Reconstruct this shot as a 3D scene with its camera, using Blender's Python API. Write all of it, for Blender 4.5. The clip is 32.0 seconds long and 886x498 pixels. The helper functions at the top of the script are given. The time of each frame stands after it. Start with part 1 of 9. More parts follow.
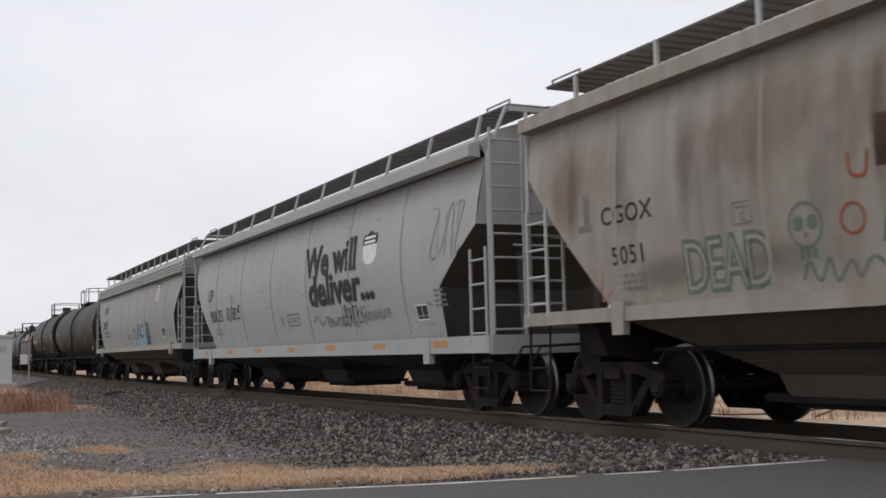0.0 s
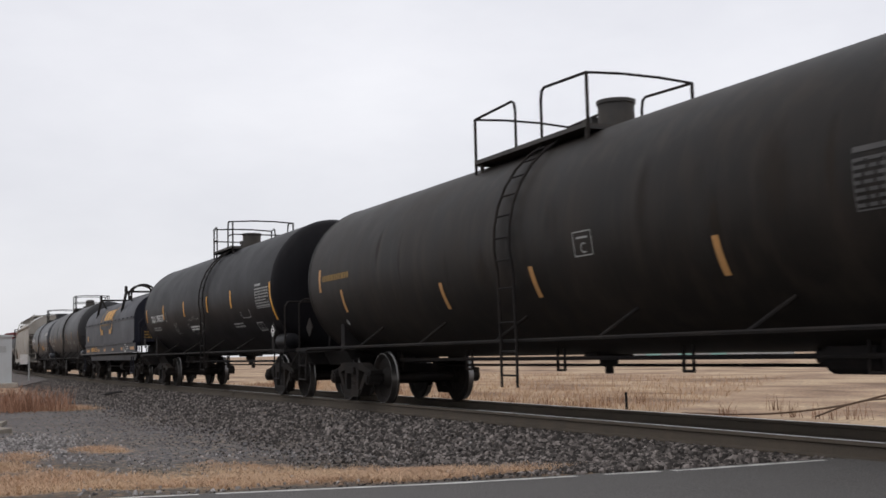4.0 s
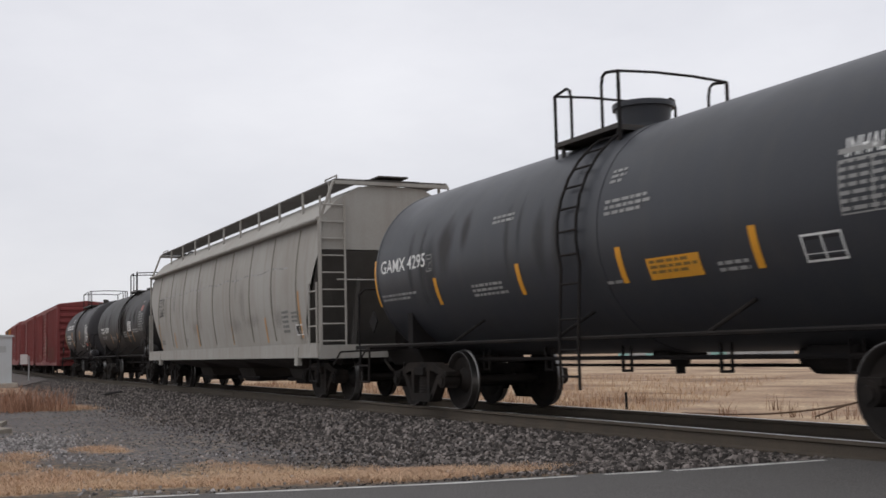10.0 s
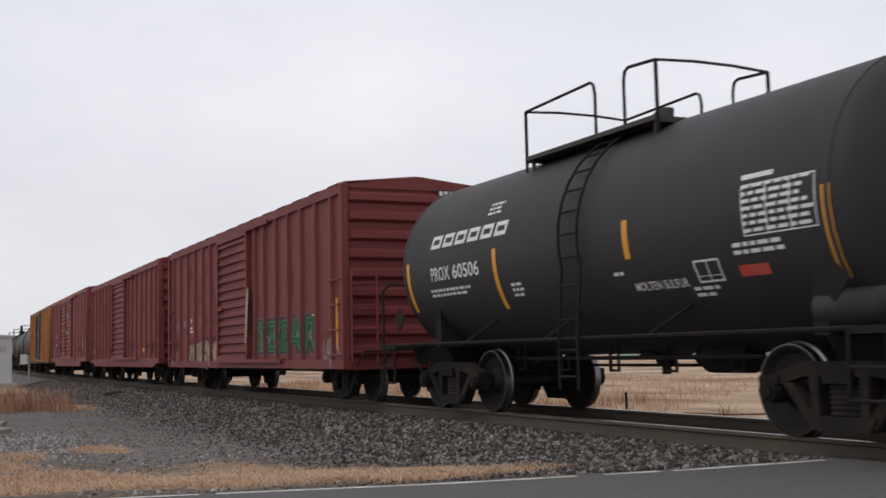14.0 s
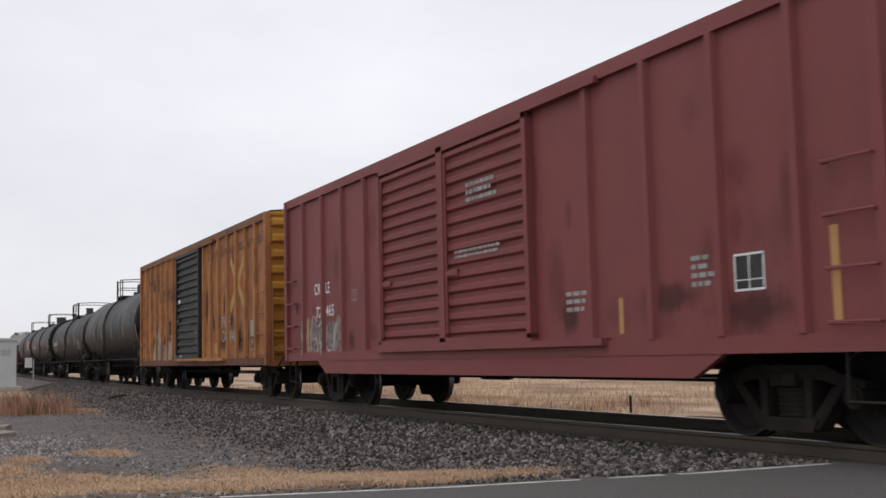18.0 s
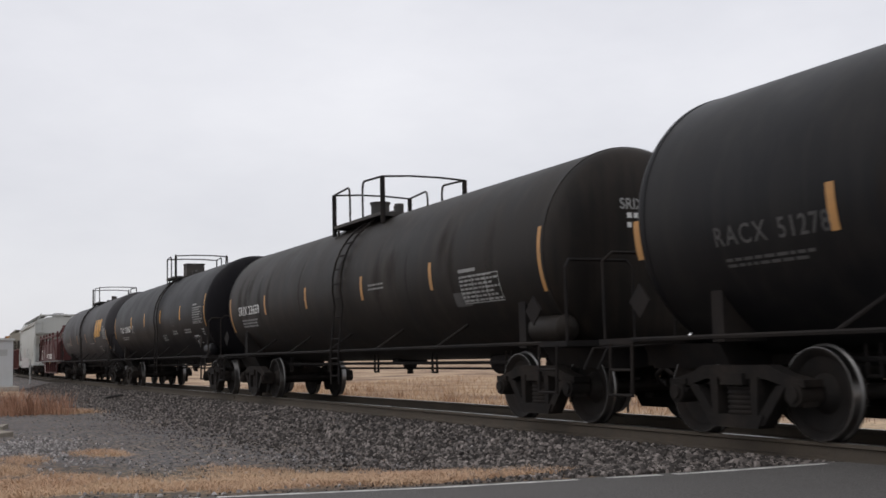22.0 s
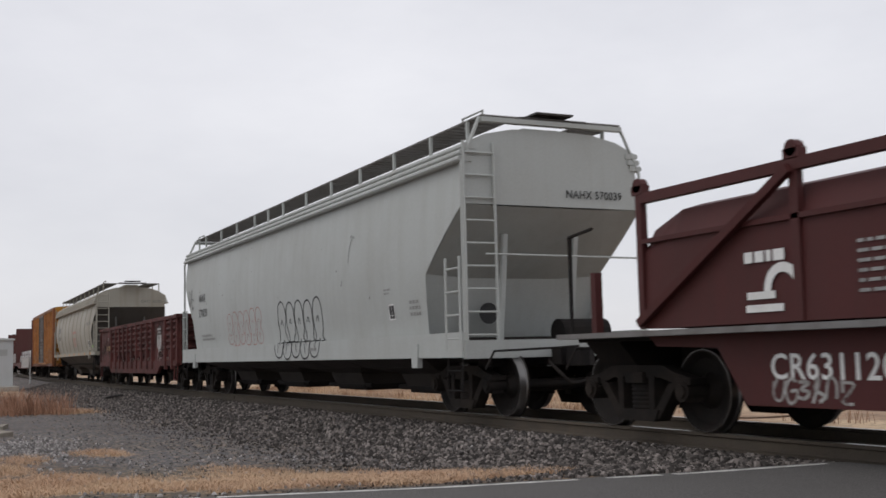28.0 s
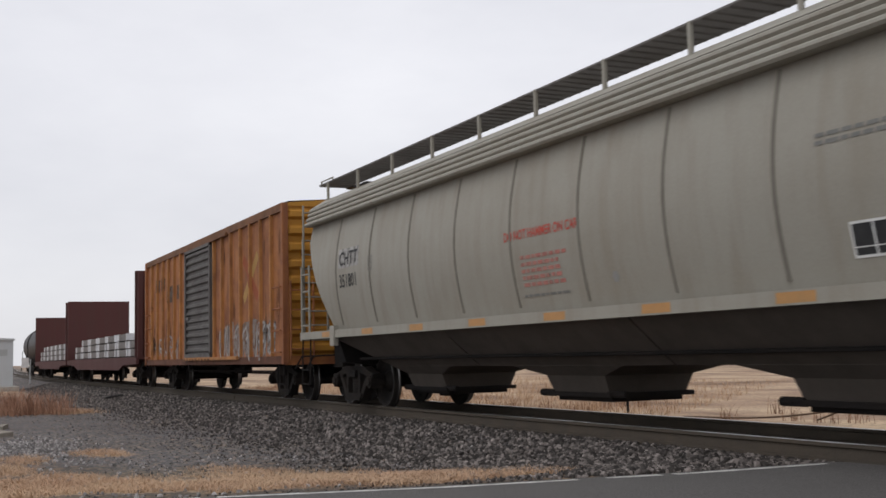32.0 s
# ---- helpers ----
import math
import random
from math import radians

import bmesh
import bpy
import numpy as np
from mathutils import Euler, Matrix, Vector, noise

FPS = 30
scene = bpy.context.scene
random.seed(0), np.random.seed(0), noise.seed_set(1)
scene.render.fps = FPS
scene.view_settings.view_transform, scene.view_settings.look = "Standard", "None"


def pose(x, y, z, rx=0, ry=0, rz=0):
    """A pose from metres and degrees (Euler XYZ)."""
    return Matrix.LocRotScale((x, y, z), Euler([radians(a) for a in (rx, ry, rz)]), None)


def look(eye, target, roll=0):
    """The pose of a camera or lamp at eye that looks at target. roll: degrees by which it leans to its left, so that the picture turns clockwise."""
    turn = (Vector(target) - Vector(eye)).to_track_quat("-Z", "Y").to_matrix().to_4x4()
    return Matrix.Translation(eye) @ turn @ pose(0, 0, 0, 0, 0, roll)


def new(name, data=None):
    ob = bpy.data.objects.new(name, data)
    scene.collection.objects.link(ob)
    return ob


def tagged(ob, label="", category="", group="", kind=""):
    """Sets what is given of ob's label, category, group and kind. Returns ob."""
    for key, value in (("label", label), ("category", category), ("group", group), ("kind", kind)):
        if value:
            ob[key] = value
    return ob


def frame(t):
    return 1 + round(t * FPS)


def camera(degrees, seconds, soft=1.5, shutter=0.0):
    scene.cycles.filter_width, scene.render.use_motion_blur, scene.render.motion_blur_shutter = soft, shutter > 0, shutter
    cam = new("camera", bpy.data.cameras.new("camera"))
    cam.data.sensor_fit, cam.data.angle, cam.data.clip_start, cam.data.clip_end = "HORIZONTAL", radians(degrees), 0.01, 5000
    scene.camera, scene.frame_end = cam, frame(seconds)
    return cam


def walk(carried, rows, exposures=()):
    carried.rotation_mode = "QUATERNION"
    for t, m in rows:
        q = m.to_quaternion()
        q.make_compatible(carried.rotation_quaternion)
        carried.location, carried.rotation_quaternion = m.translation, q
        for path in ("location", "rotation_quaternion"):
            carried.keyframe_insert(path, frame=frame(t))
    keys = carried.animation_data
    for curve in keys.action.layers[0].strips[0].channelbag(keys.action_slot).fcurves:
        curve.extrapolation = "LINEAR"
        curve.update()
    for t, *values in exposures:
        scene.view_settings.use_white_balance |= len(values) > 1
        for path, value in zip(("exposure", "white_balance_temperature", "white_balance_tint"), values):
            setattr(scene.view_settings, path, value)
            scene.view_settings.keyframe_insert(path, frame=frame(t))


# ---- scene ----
# A freight train rolls past a level crossing under an overcast sky.
# x runs along the track in the train's direction, the near rail lies at y = 0, z = 0 is the rail top.

# camera: on the road beside the crossing, nudged once near 17 s
cam = camera(43.66, 32.0, soft=1.6, shutter=0.12)


def eye(yaw, pitch):
    y, p = radians(yaw), radians(pitch)
    e = Vector((0, -7.917, 0.914))
    way = Vector((-math.sin(y) * math.cos(p), math.cos(y) * math.cos(p), math.sin(p)))
    return look(e, e + way, -1.3625)


walk(cam, [(0, eye(64.144, 5.290)), (15.6, eye(64.144, 5.290)), (17.2, eye(64.17, 5.30)), (17.5, eye(64.23, 5.32)),
           (18.0, eye(64.35, 5.47)), (18.5, eye(64.28, 5.53)), (19.0, eye(64.203, 5.467)), (32, eye(64.203, 5.467))],
     exposures=[(0, 0.07), (3, 0.04), (6, 0.0), (8, -0.04), (13, -0.04), (15, 0.04), (18, 0.07), (20, 0.05), (22, -0.04), (25, -0.04), (28, -0.07), (31, -0.11), (32, 0.0)])

# overcast sky and a very soft sun
world = bpy.data.worlds.new("world")
scene.world = world
world.use_nodes = True
wn, wl = world.node_tree.nodes, world.node_tree.links
wn.clear()
w_out, w_bg = wn.new("ShaderNodeOutputWorld"), wn.new("ShaderNodeBackground")
w_sky = wn.new("ShaderNodeTexSky")
w_sky.sky_type, w_sky.sun_disc = "NISHITA", False
w_sky.sun_elevation, w_sky.sun_rotation = radians(48), radians(150)
w_co, w_noise, w_ramp = wn.new("ShaderNodeTexCoord"), wn.new("ShaderNodeTexNoise"), wn.new("ShaderNodeValToRGB")
w_map = wn.new("ShaderNodeMapping")
w_map.inputs["Scale"].default_value = (1.0, 1.0, 2.6)
w_noise.inputs["Scale"].default_value, w_noise.inputs["Detail"].default_value = 2.2, 6
w_noise.inputs["Roughness"].default_value = 0.55
w_ramp.color_ramp.elements[0].position, w_ramp.color_ramp.elements[1].position = 0.30, 0.68
w_ramp.color_ramp.elements[0].color = (7.0, 7.02, 7.5, 1)
w_ramp.color_ramp.elements[1].color = (8.5, 8.48, 8.85, 1)
w_mix = wn.new("ShaderNodeMix")
w_mix.data_type = "RGBA"
w_mix.inputs[0].default_value = 0.93
wl.new(w_co.outputs["Generated"], w_map.inputs["Vector"])
wl.new(w_map.outputs["Vector"], w_noise.inputs["Vector"])
wl.new(w_noise.outputs["Fac"], w_ramp.inputs["Fac"])
wl.new(w_sky.outputs["Color"], w_mix.inputs[6])
wl.new(w_ramp.outputs["Color"], w_mix.inputs[7])
w_sep, w_low, w_mul = wn.new("ShaderNodeSeparateXYZ"), wn.new("ShaderNodeMapRange"), wn.new("ShaderNodeVectorMath")
w_low.inputs["From Max"].default_value, w_low.inputs["To Min"].default_value = 0.26, 0.86
w_mul.operation = "SCALE"
wl.new(w_co.outputs["Generated"], w_sep.inputs[0])
wl.new(w_sep.outputs["Z"], w_low.inputs["Value"])
wl.new(w_mix.outputs[2], w_mul.inputs[0])
wl.new(w_low.outputs[0], w_mul.inputs["Scale"])
wl.new(w_mul.outputs[0], w_bg.inputs["Color"])
w_bg.inputs["Strength"].default_value = 0.112
wl.new(w_bg.outputs["Background"], w_out.inputs["Surface"])
sun = new("sun", bpy.data.lights.new("sun", "SUN"))
sun.data.energy, sun.data.angle, sun.data.color = 0.5, radians(30), (1.0, 0.97, 0.93)
sun.matrix_world = look((0, -40, 60), (-10, 0, 0))
scene.view_settings.exposure = 0.0


# ---- materials ----
def material(name, colour, rough=0.7, metal=0.0, dirt=(0.05, 0.04, 0.035), amount=0.4, streak=0.0, scale=1.0,
             bump=0.1, vary=0.0, fine=40.0, second=None, gloss=0.3):
    """Paint, steel or earth: base colour, blotches of dirt, rain streaks down the sides, fine grain and relief."""
    m = bpy.data.materials.new(name)
    m.use_nodes = True
    n, l = m.node_tree.nodes, m.node_tree.links
    b = n["Principled BSDF"]
    b.inputs["Metallic"].default_value = metal
    b.inputs["Specular IOR Level"].default_value = gloss
    co = n.new("ShaderNodeTexCoord")
    info = n.new("ShaderNodeObjectInfo")
    shift = n.new("ShaderNodeVectorMath")
    shift.operation = "MULTIPLY_ADD"
    l.new(info.outputs["Random"], shift.inputs[0])
    shift.inputs[1].default_value = (13.0, 7.0, 5.0)
    l.new(co.outputs["Object"], shift.inputs[2])
    big = n.new("ShaderNodeTexNoise")
    big.inputs["Scale"].default_value, big.inputs["Detail"].default_value = 0.9 * scale, 7
    big.inputs["Roughness"].default_value = 0.65
    l.new(shift.outputs[0], big.inputs["Vector"])
    ramp = n.new("ShaderNodeValToRGB")
    ramp.color_ramp.elements[0].position, ramp.color_ramp.elements[1].position = 0.42, 0.72
    l.new(big.outputs["Fac"], ramp.inputs["Fac"])
    amt = n.new("ShaderNodeMath")
    amt.operation = "MULTIPLY"
    amt.inputs[1].default_value = amount
    l.new(ramp.outputs["Color"], amt.inputs[0])
    mix = n.new("ShaderNodeMix")
    mix.data_type = "RGBA"
    mix.inputs[6].default_value, mix.inputs[7].default_value = (*colour, 1), (*dirt, 1)
    l.new(amt.outputs[0], mix.inputs[0])
    last = mix.outputs[2]
    grain = n.new("ShaderNodeTexNoise")
    grain.inputs["Scale"].default_value, grain.inputs["Detail"].default_value = fine, 4
    l.new(shift.outputs[0], grain.inputs["Vector"])
    if second:
        gr = n.new("ShaderNodeValToRGB")
        gr.color_ramp.elements[0].position, gr.color_ramp.elements[1].position = 0.40, 0.62
        l.new(grain.outputs["Fac"], gr.inputs["Fac"])
        mx = n.new("ShaderNodeMix")
        mx.data_type = "RGBA"
        l.new(gr.outputs["Color"], mx.inputs[0])
        l.new(last, mx.inputs[6])
        mx.inputs[7].default_value = (*second, 1)
        last = mx.outputs[2]
    if streak:
        mp = n.new("ShaderNodeMapping")
        mp.inputs["Scale"].default_value = (3.2, 3.2, 0.16)
        l.new(shift.outputs[0], mp.inputs["Vector"])
        st = n.new("ShaderNodeTexNoise")
        st.inputs["Scale"].default_value, st.inputs["Detail"].default_value = 1.4, 6
        l.new(mp.outputs["Vector"], st.inputs["Vector"])
        sr = n.new("ShaderNodeValToRGB")
        sr.color_ramp.elements[0].position, sr.color_ramp.elements[1].position = 0.46, 0.74
        l.new(st.outputs["Fac"], sr.inputs["Fac"])
        sa = n.new("ShaderNodeMath")
        sa.operation = "MULTIPLY"
        sa.inputs[1].default_value = streak
        l.new(sr.outputs["Color"], sa.inputs[0])
        ms = n.new("ShaderNodeMix")
        ms.data_type = "RGBA"
        l.new(sa.outputs[0], ms.inputs[0])
        l.new(last, ms.inputs[6])
        ms.inputs[7].default_value = (*dirt, 1)
        last = ms.outputs[2]
    hsv = n.new("ShaderNodeHueSaturation")
    val = n.new("ShaderNodeMath")
    val.operation = "MULTIPLY_ADD"
    val.inputs[1].default_value, val.inputs[2].default_value = 0.22, 0.89
    l.new(grain.outputs["Fac"], val.inputs[0])
    if vary:
        vv = n.new("ShaderNodeMath")
        vv.operation = "MULTIPLY_ADD"
        vv.inputs[1].default_value = vary
        l.new(info.outputs["Random"], vv.inputs[0])
        l.new(val.outputs[0], vv.inputs[2])
        val = vv
    l.new(val.outputs[0], hsv.inputs["Value"])
    l.new(last, hsv.inputs["Color"])
    l.new(hsv.outputs["Color"], b.inputs["Base Color"])
    rr = n.new("ShaderNodeMath")
    rr.operation = "MULTIPLY_ADD"
    rr.inputs[1].default_value, rr.inputs[2].default_value = 0.3, rough - 0.12
    l.new(big.outputs["Fac"], rr.inputs[0])
    l.new(rr.outputs[0], b.inputs["Roughness"])
    if bump:
        bp = n.new("ShaderNodeBump")
        bp.inputs["Strength"].default_value, bp.inputs["Distance"].default_value = bump, 0.02
        l.new(grain.outputs["Fac"], bp.inputs["Height"])
        l.new(bp.outputs["Normal"], b.inputs["Normal"])
    return m


def islands(m, spread, skew=0.0):
    """Lets every loose piece of a joined mesh take its own brightness."""
    n, l = m.node_tree.nodes, m.node_tree.links
    geo, mul = n.new("ShaderNodeNewGeometry"), n.new("ShaderNodeMath")
    mul.operation = "MULTIPLY_ADD"
    mul.inputs[1].default_value, mul.inputs[2].default_value = spread, 1 - spread / 2
    l.new(geo.outputs["Random Per Island"], mul.inputs[0])
    if skew:
        pw = n.new("ShaderNodeMath")
        pw.operation = "POWER"
        pw.inputs[1].default_value = skew
        l.new(geo.outputs["Random Per Island"], pw.inputs[0])
        l.new(pw.outputs[0], mul.inputs[0])
        mul.inputs[2].default_value = 0.36
    hs = n.new("ShaderNodeHueSaturation")
    src = n["Principled BSDF"].inputs["Base Color"].links[0].from_socket
    l.new(src, hs.inputs["Color"])
    l.new(mul.outputs[0], hs.inputs["Value"])
    l.new(hs.outputs["Color"], n["Principled BSDF"].inputs["Base Color"])
    return m


def worn(m, least=0.35, scale=7.0):
    """Thin sprayed or stencilled paint, partly worn off."""
    n, l = m.node_tree.nodes, m.node_tree.links
    co, ns, mr = n.new("ShaderNodeTexCoord"), n.new("ShaderNodeTexNoise"), n.new("ShaderNodeMapRange")
    ns.inputs["Scale"].default_value, ns.inputs["Detail"].default_value = scale, 7
    ns.inputs["Roughness"].default_value = 0.7
    l.new(co.outputs["Object"], ns.inputs["Vector"])
    mr.inputs["From Min"].default_value, mr.inputs["From Max"].default_value = 0.36, 0.56
    mr.inputs["To Min"].default_value, mr.inputs["To Max"].default_value = least, min(1.0, least + 0.5)
    l.new(ns.outputs["Fac"], mr.inputs["Value"])
    l.new(mr.outputs[0], n["Principled BSDF"].inputs["Alpha"])
    return m


def stain(name, colour, most=0.8, tall=0.35, scale=2.5):
    """A stain with ragged, fading edges that runs down a side."""
    m = material(name, colour, 0.85, 0.0, tuple(c * 0.7 for c in colour), 0.5, 0, 2, 0)
    n, l = m.node_tree.nodes, m.node_tree.links
    co, mp, ns = n.new("ShaderNodeTexCoord"), n.new("ShaderNodeMapping"), n.new("ShaderNodeTexNoise")
    mp.inputs["Scale"].default_value = (1.0, 1.0, tall)
    l.new(co.outputs["Object"], mp.inputs["Vector"])
    l.new(mp.outputs["Vector"], ns.inputs["Vector"])
    ns.inputs["Scale"].default_value, ns.inputs["Detail"].default_value = scale * 2, 8
    ns.inputs["Roughness"].default_value = 0.62
    sep = n.new("ShaderNodeSeparateXYZ")
    l.new(co.outputs["Generated"], sep.inputs[0])

    def fade(socket):
        a, b = n.new("ShaderNodeMath"), n.new("ShaderNodeMath")
        a.operation, b.operation = "PINGPONG", "MULTIPLY"
        a.inputs[1].default_value = 0.5
        b.inputs[1].default_value = 2.0
        l.new(socket, a.inputs[0])
        l.new(a.outputs[0], b.inputs[0])
        return b.outputs[0]

    mul = n.new("ShaderNodeMath")
    mul.operation = "MULTIPLY"
    l.new(fade(sep.outputs["X"]), mul.inputs[0])
    l.new(fade(sep.outputs["Z"]), mul.inputs[1])
    add = n.new("ShaderNodeMath")
    add.operation = "ADD"
    l.new(mul.outputs[0], add.inputs[0])
    l.new(ns.outputs["Fac"], add.inputs[1])
    mr = n.new("ShaderNodeMapRange")
    mr.inputs["From Min"].default_value, mr.inputs["From Max"].default_value = 0.62, 1.15
    mr.inputs["To Max"].default_value = most
    l.new(add.outputs[0], mr.inputs["Value"])
    l.new(mr.outputs[0], n["Principled BSDF"].inputs["Alpha"])
    return m


STEEL = material("weathered_steel", (0.015, 0.0135, 0.0135), 0.8, 0.0, (0.045, 0.035, 0.028), 0.5, 0, 1.5, 0.25, gloss=0.15)
TRUCK = material("truck_steel", (0.016, 0.014, 0.013), 0.85, 0.0, (0.055, 0.043, 0.035), 0.6, 0, 2.0, 0.3, gloss=0.15)
WHEEL = material("wheel_steel", (0.016, 0.014, 0.013), 0.7, 0.1, (0.045, 0.034, 0.028), 0.5, 0, 2.5, 0.2, gloss=0.2)
TREAD = material("bright_tread", (0.2, 0.195, 0.19), 0.34, 1.0, (0.15, 0.13, 0.12), 0.4, 0, 3, 0.05)
RAILRUST = material("rusty_rail", (0.082, 0.068, 0.054), 0.9, 0.0, (0.12, 0.095, 0.07), 0.6, 0, 3, 0.3)
RAILTOP = material("worn_rail_head", (0.42, 0.41, 0.4), 0.3, 1.0, (0.2, 0.17, 0.15), 0.4, 0, 3, 0.05)
TIE = material("tie_wood", (0.085, 0.07, 0.058), 0.95, 0.0, (0.16, 0.14, 0.12), 0.6, 0, 3, 0.5, 0.15)
BLACK = material("black_tank_paint", (0.0085, 0.0085, 0.010), 0.45, 0.0, (0.026, 0.024, 0.022), 0.4, 0.5, 0.8, 0.03, gloss=0.16)
BLACKSOFT = material("satin_black_tank_paint", (0.017, 0.017, 0.0195), 0.45, 0.0, (0.032, 0.03, 0.028), 0.35, 0.45, 0.8, 0.03, gloss=0.28)
BLACKDULL = material("dull_black_tank_paint", (0.018, 0.017, 0.0185), 0.5, 0.0, (0.05, 0.043, 0.035), 0.55, 0.6, 0.8, 0.04, gloss=0.2)
BLACKGLOSS = material("glossy_black_tank_paint", (0.0085, 0.008, 0.0095), 0.42, 0.0, (0.018, 0.017, 0.018), 0.3, 0.35, 0.8, 0.02, gloss=0.07)
BLACKSATIN = material("greyed_black_tank_paint", (0.034, 0.032, 0.035), 0.55, 0.0, (0.04, 0.037, 0.035), 0.4, 0.45, 0.8, 0.03, gloss=0.25)
GREYBLUE = material("blue_black_tank_paint", (0.042, 0.045, 0.053), 0.38, 0.0, (0.06, 0.06, 0.06), 0.35, 0.4, 0.8, 0.02, gloss=0.25)
BLACKBROWN = material("brownish_black_tank_paint", (0.012, 0.0105, 0.0095), 0.5, 0.0, (0.036, 0.028, 0.022), 0.55, 0.6, 0.8, 0.04, gloss=0.16)
NAVY = material("dark_blue_hood_paint", (0.014, 0.015, 0.0235), 0.45, 0.0, (0.028, 0.027, 0.03), 0.4, 0.5, 0.8, 0.03, gloss=0.18)
WHITEGREY = material("white_grey_paint", (0.385, 0.39, 0.38), 0.6, 0.0, (0.27, 0.245, 0.215), 0.25, 0.2, 0.9, 0.04)
LIGHTGREY = material("light_grey_paint", (0.31, 0.323, 0.306), 0.6, 0.0, (0.26, 0.23, 0.19), 0.3, 0.35, 0.6, 0.04)
OFFWHITE = material("off_white_paint", (0.43, 0.45, 0.435), 0.6, 0.0, (0.30, 0.28, 0.25), 0.3, 0.2, 0.6, 0.03)
BEIGE = material("beige_grey_paint", (0.33, 0.315, 0.27), 0.6, 0.0, (0.22, 0.18, 0.13), 0.3, 0.35, 0.6, 0.04)
TANWHITE = material("stained_white_paint", (0.355, 0.34, 0.31), 0.65, 0.0, (0.23, 0.195, 0.16), 0.35, 0.4, 0.6, 0.05)
RUSTGREY = material("rust_stained_grey_paint", (0.33, 0.315, 0.285), 0.7, 0.0, (0.22, 0.155, 0.115), 0.55, 0.5, 1.1, 0.06)
MAROON = material("oxide_red_paint", (0.185, 0.037, 0.036), 0.62, 0.0, (0.13, 0.04, 0.036), 0.5, 0.4, 0.6, 0.05)
MAROON2 = material("faded_oxide_red_paint", (0.21, 0.055, 0.053), 0.62, 0.0, (0.16, 0.06, 0.055), 0.5, 0.4, 0.6, 0.05)
COILRED = material("brown_red_paint", (0.072, 0.017, 0.016), 0.6, 0.0, (0.055, 0.02, 0.018), 0.5, 0.4, 0.6, 0.04)
GONRED = material("rusty_gondola_paint", (0.105, 0.030, 0.026), 0.8, 0.0, (0.022, 0.012, 0.011), 0.9, 0.8, 1.6, 0.3)
YELLOW = material("weathered_yellow_paint", (0.37, 0.145, 0.05), 0.65, 0.0, (0.15, 0.052, 0.03), 0.8, 0.75, 1.7, 0.08)
YELLOWPOST = material("yellow_post_paint", (0.45, 0.20, 0.06), 0.65, 0.0, (0.15, 0.065, 0.035), 0.7, 0.6, 2.5, 0.06)
DOORGREY = material("dusty_grey_door_paint", (0.13, 0.122, 0.115), 0.65, 0.0, (0.06, 0.05, 0.045), 0.6, 0.5, 1.6, 0.08)
YELLOWEND = material("yellow_end_paint", (0.46, 0.22, 0.03), 0.6, 0.0, (0.34, 0.15, 0.04), 0.5, 0.3, 0.8, 0.06)
YELLOWRIM = material("rusty_yellow_trim", (0.20, 0.085, 0.035), 0.7, 0.0, (0.05, 0.035, 0.025), 0.6, 0.3, 1.2, 0.08)
YELLOWRUST = material("rusted_sill_paint", (0.15, 0.062, 0.036), 0.8, 0.0, (0.045, 0.025, 0.018), 0.7, 0.4, 1.6, 0.12)
# shade along the raised seams, put into a darker tone of the panel paint
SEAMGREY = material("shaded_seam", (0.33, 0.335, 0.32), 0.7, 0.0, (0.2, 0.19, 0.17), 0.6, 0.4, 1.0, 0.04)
GREYSEAM = material("grimy_seam", (0.20, 0.185, 0.155), 0.7, 0.0, (0.12, 0.105, 0.085), 0.5, 0.3, 1.0, 0.04)
DOORBLACK = material("black_door_paint", (0.02, 0.02, 0.021), 0.6, 0.0, (0.06, 0.055, 0.05), 0.5, 0.4, 1.2, 0.08)
BROWNBULK = material("brown_bulkhead_paint", (0.085, 0.03, 0.028), 0.75, 0.0, (0.08, 0.04, 0.035), 0.5, 0.5, 0.8, 0.08)
GRATE = material("dark_grating_steel", (0.06, 0.057, 0.055), 0.7, 0.3, (0.12, 0.1, 0.08), 0.5, 0, 2, 0.1)
BOARDGRATE = material("dusty_grating_steel", (0.17, 0.16, 0.15), 0.75, 0.2, (0.10, 0.085, 0.07), 0.5, 0, 2, 0.1)
DECKEDGE = material("worn_deck_edge", (0.20, 0.195, 0.19), 0.7, 0.1, (0.08, 0.06, 0.05), 0.6, 0, 2, 0.1)
GALV = material("galvanised_steel", (0.42, 0.43, 0.43), 0.5, 0.4, (0.2, 0.18, 0.15), 0.4, 0, 2, 0.05)
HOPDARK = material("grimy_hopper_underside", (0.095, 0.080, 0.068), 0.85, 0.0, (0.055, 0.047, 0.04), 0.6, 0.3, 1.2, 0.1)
# the same underside in a near-black tone, for three of the hoppers
HOPBLACK = material("near_black_hopper_underside", (0.045, 0.038, 0.034), 0.85, 0.0, (0.025, 0.021, 0.019), 0.6, 0.3, 1.2, 0.1)
# sloping and lower end sheets, darker than the wagon's sides
ENDDARK = material("dark_end_sheet", (0.10, 0.095, 0.088), 0.8, 0.0, (0.08, 0.072, 0.065), 0.6, 0.5, 1.0, 0.08)
WHITE = material("white_stencil", (0.75, 0.75, 0.73), 0.6, 0.0, (0.4, 0.38, 0.36), 0.35, 0, 3, 0)
WHITEDIM = material("faded_white_stencil", (0.33, 0.33, 0.32), 0.65, 0.0, (0.12, 0.12, 0.12), 0.6, 0, 4, 0)
BLACKINK = material("black_stencil", (0.025, 0.025, 0.027), 0.65, 0.0, (0.12, 0.12, 0.11), 0.3, 0, 3, 0)
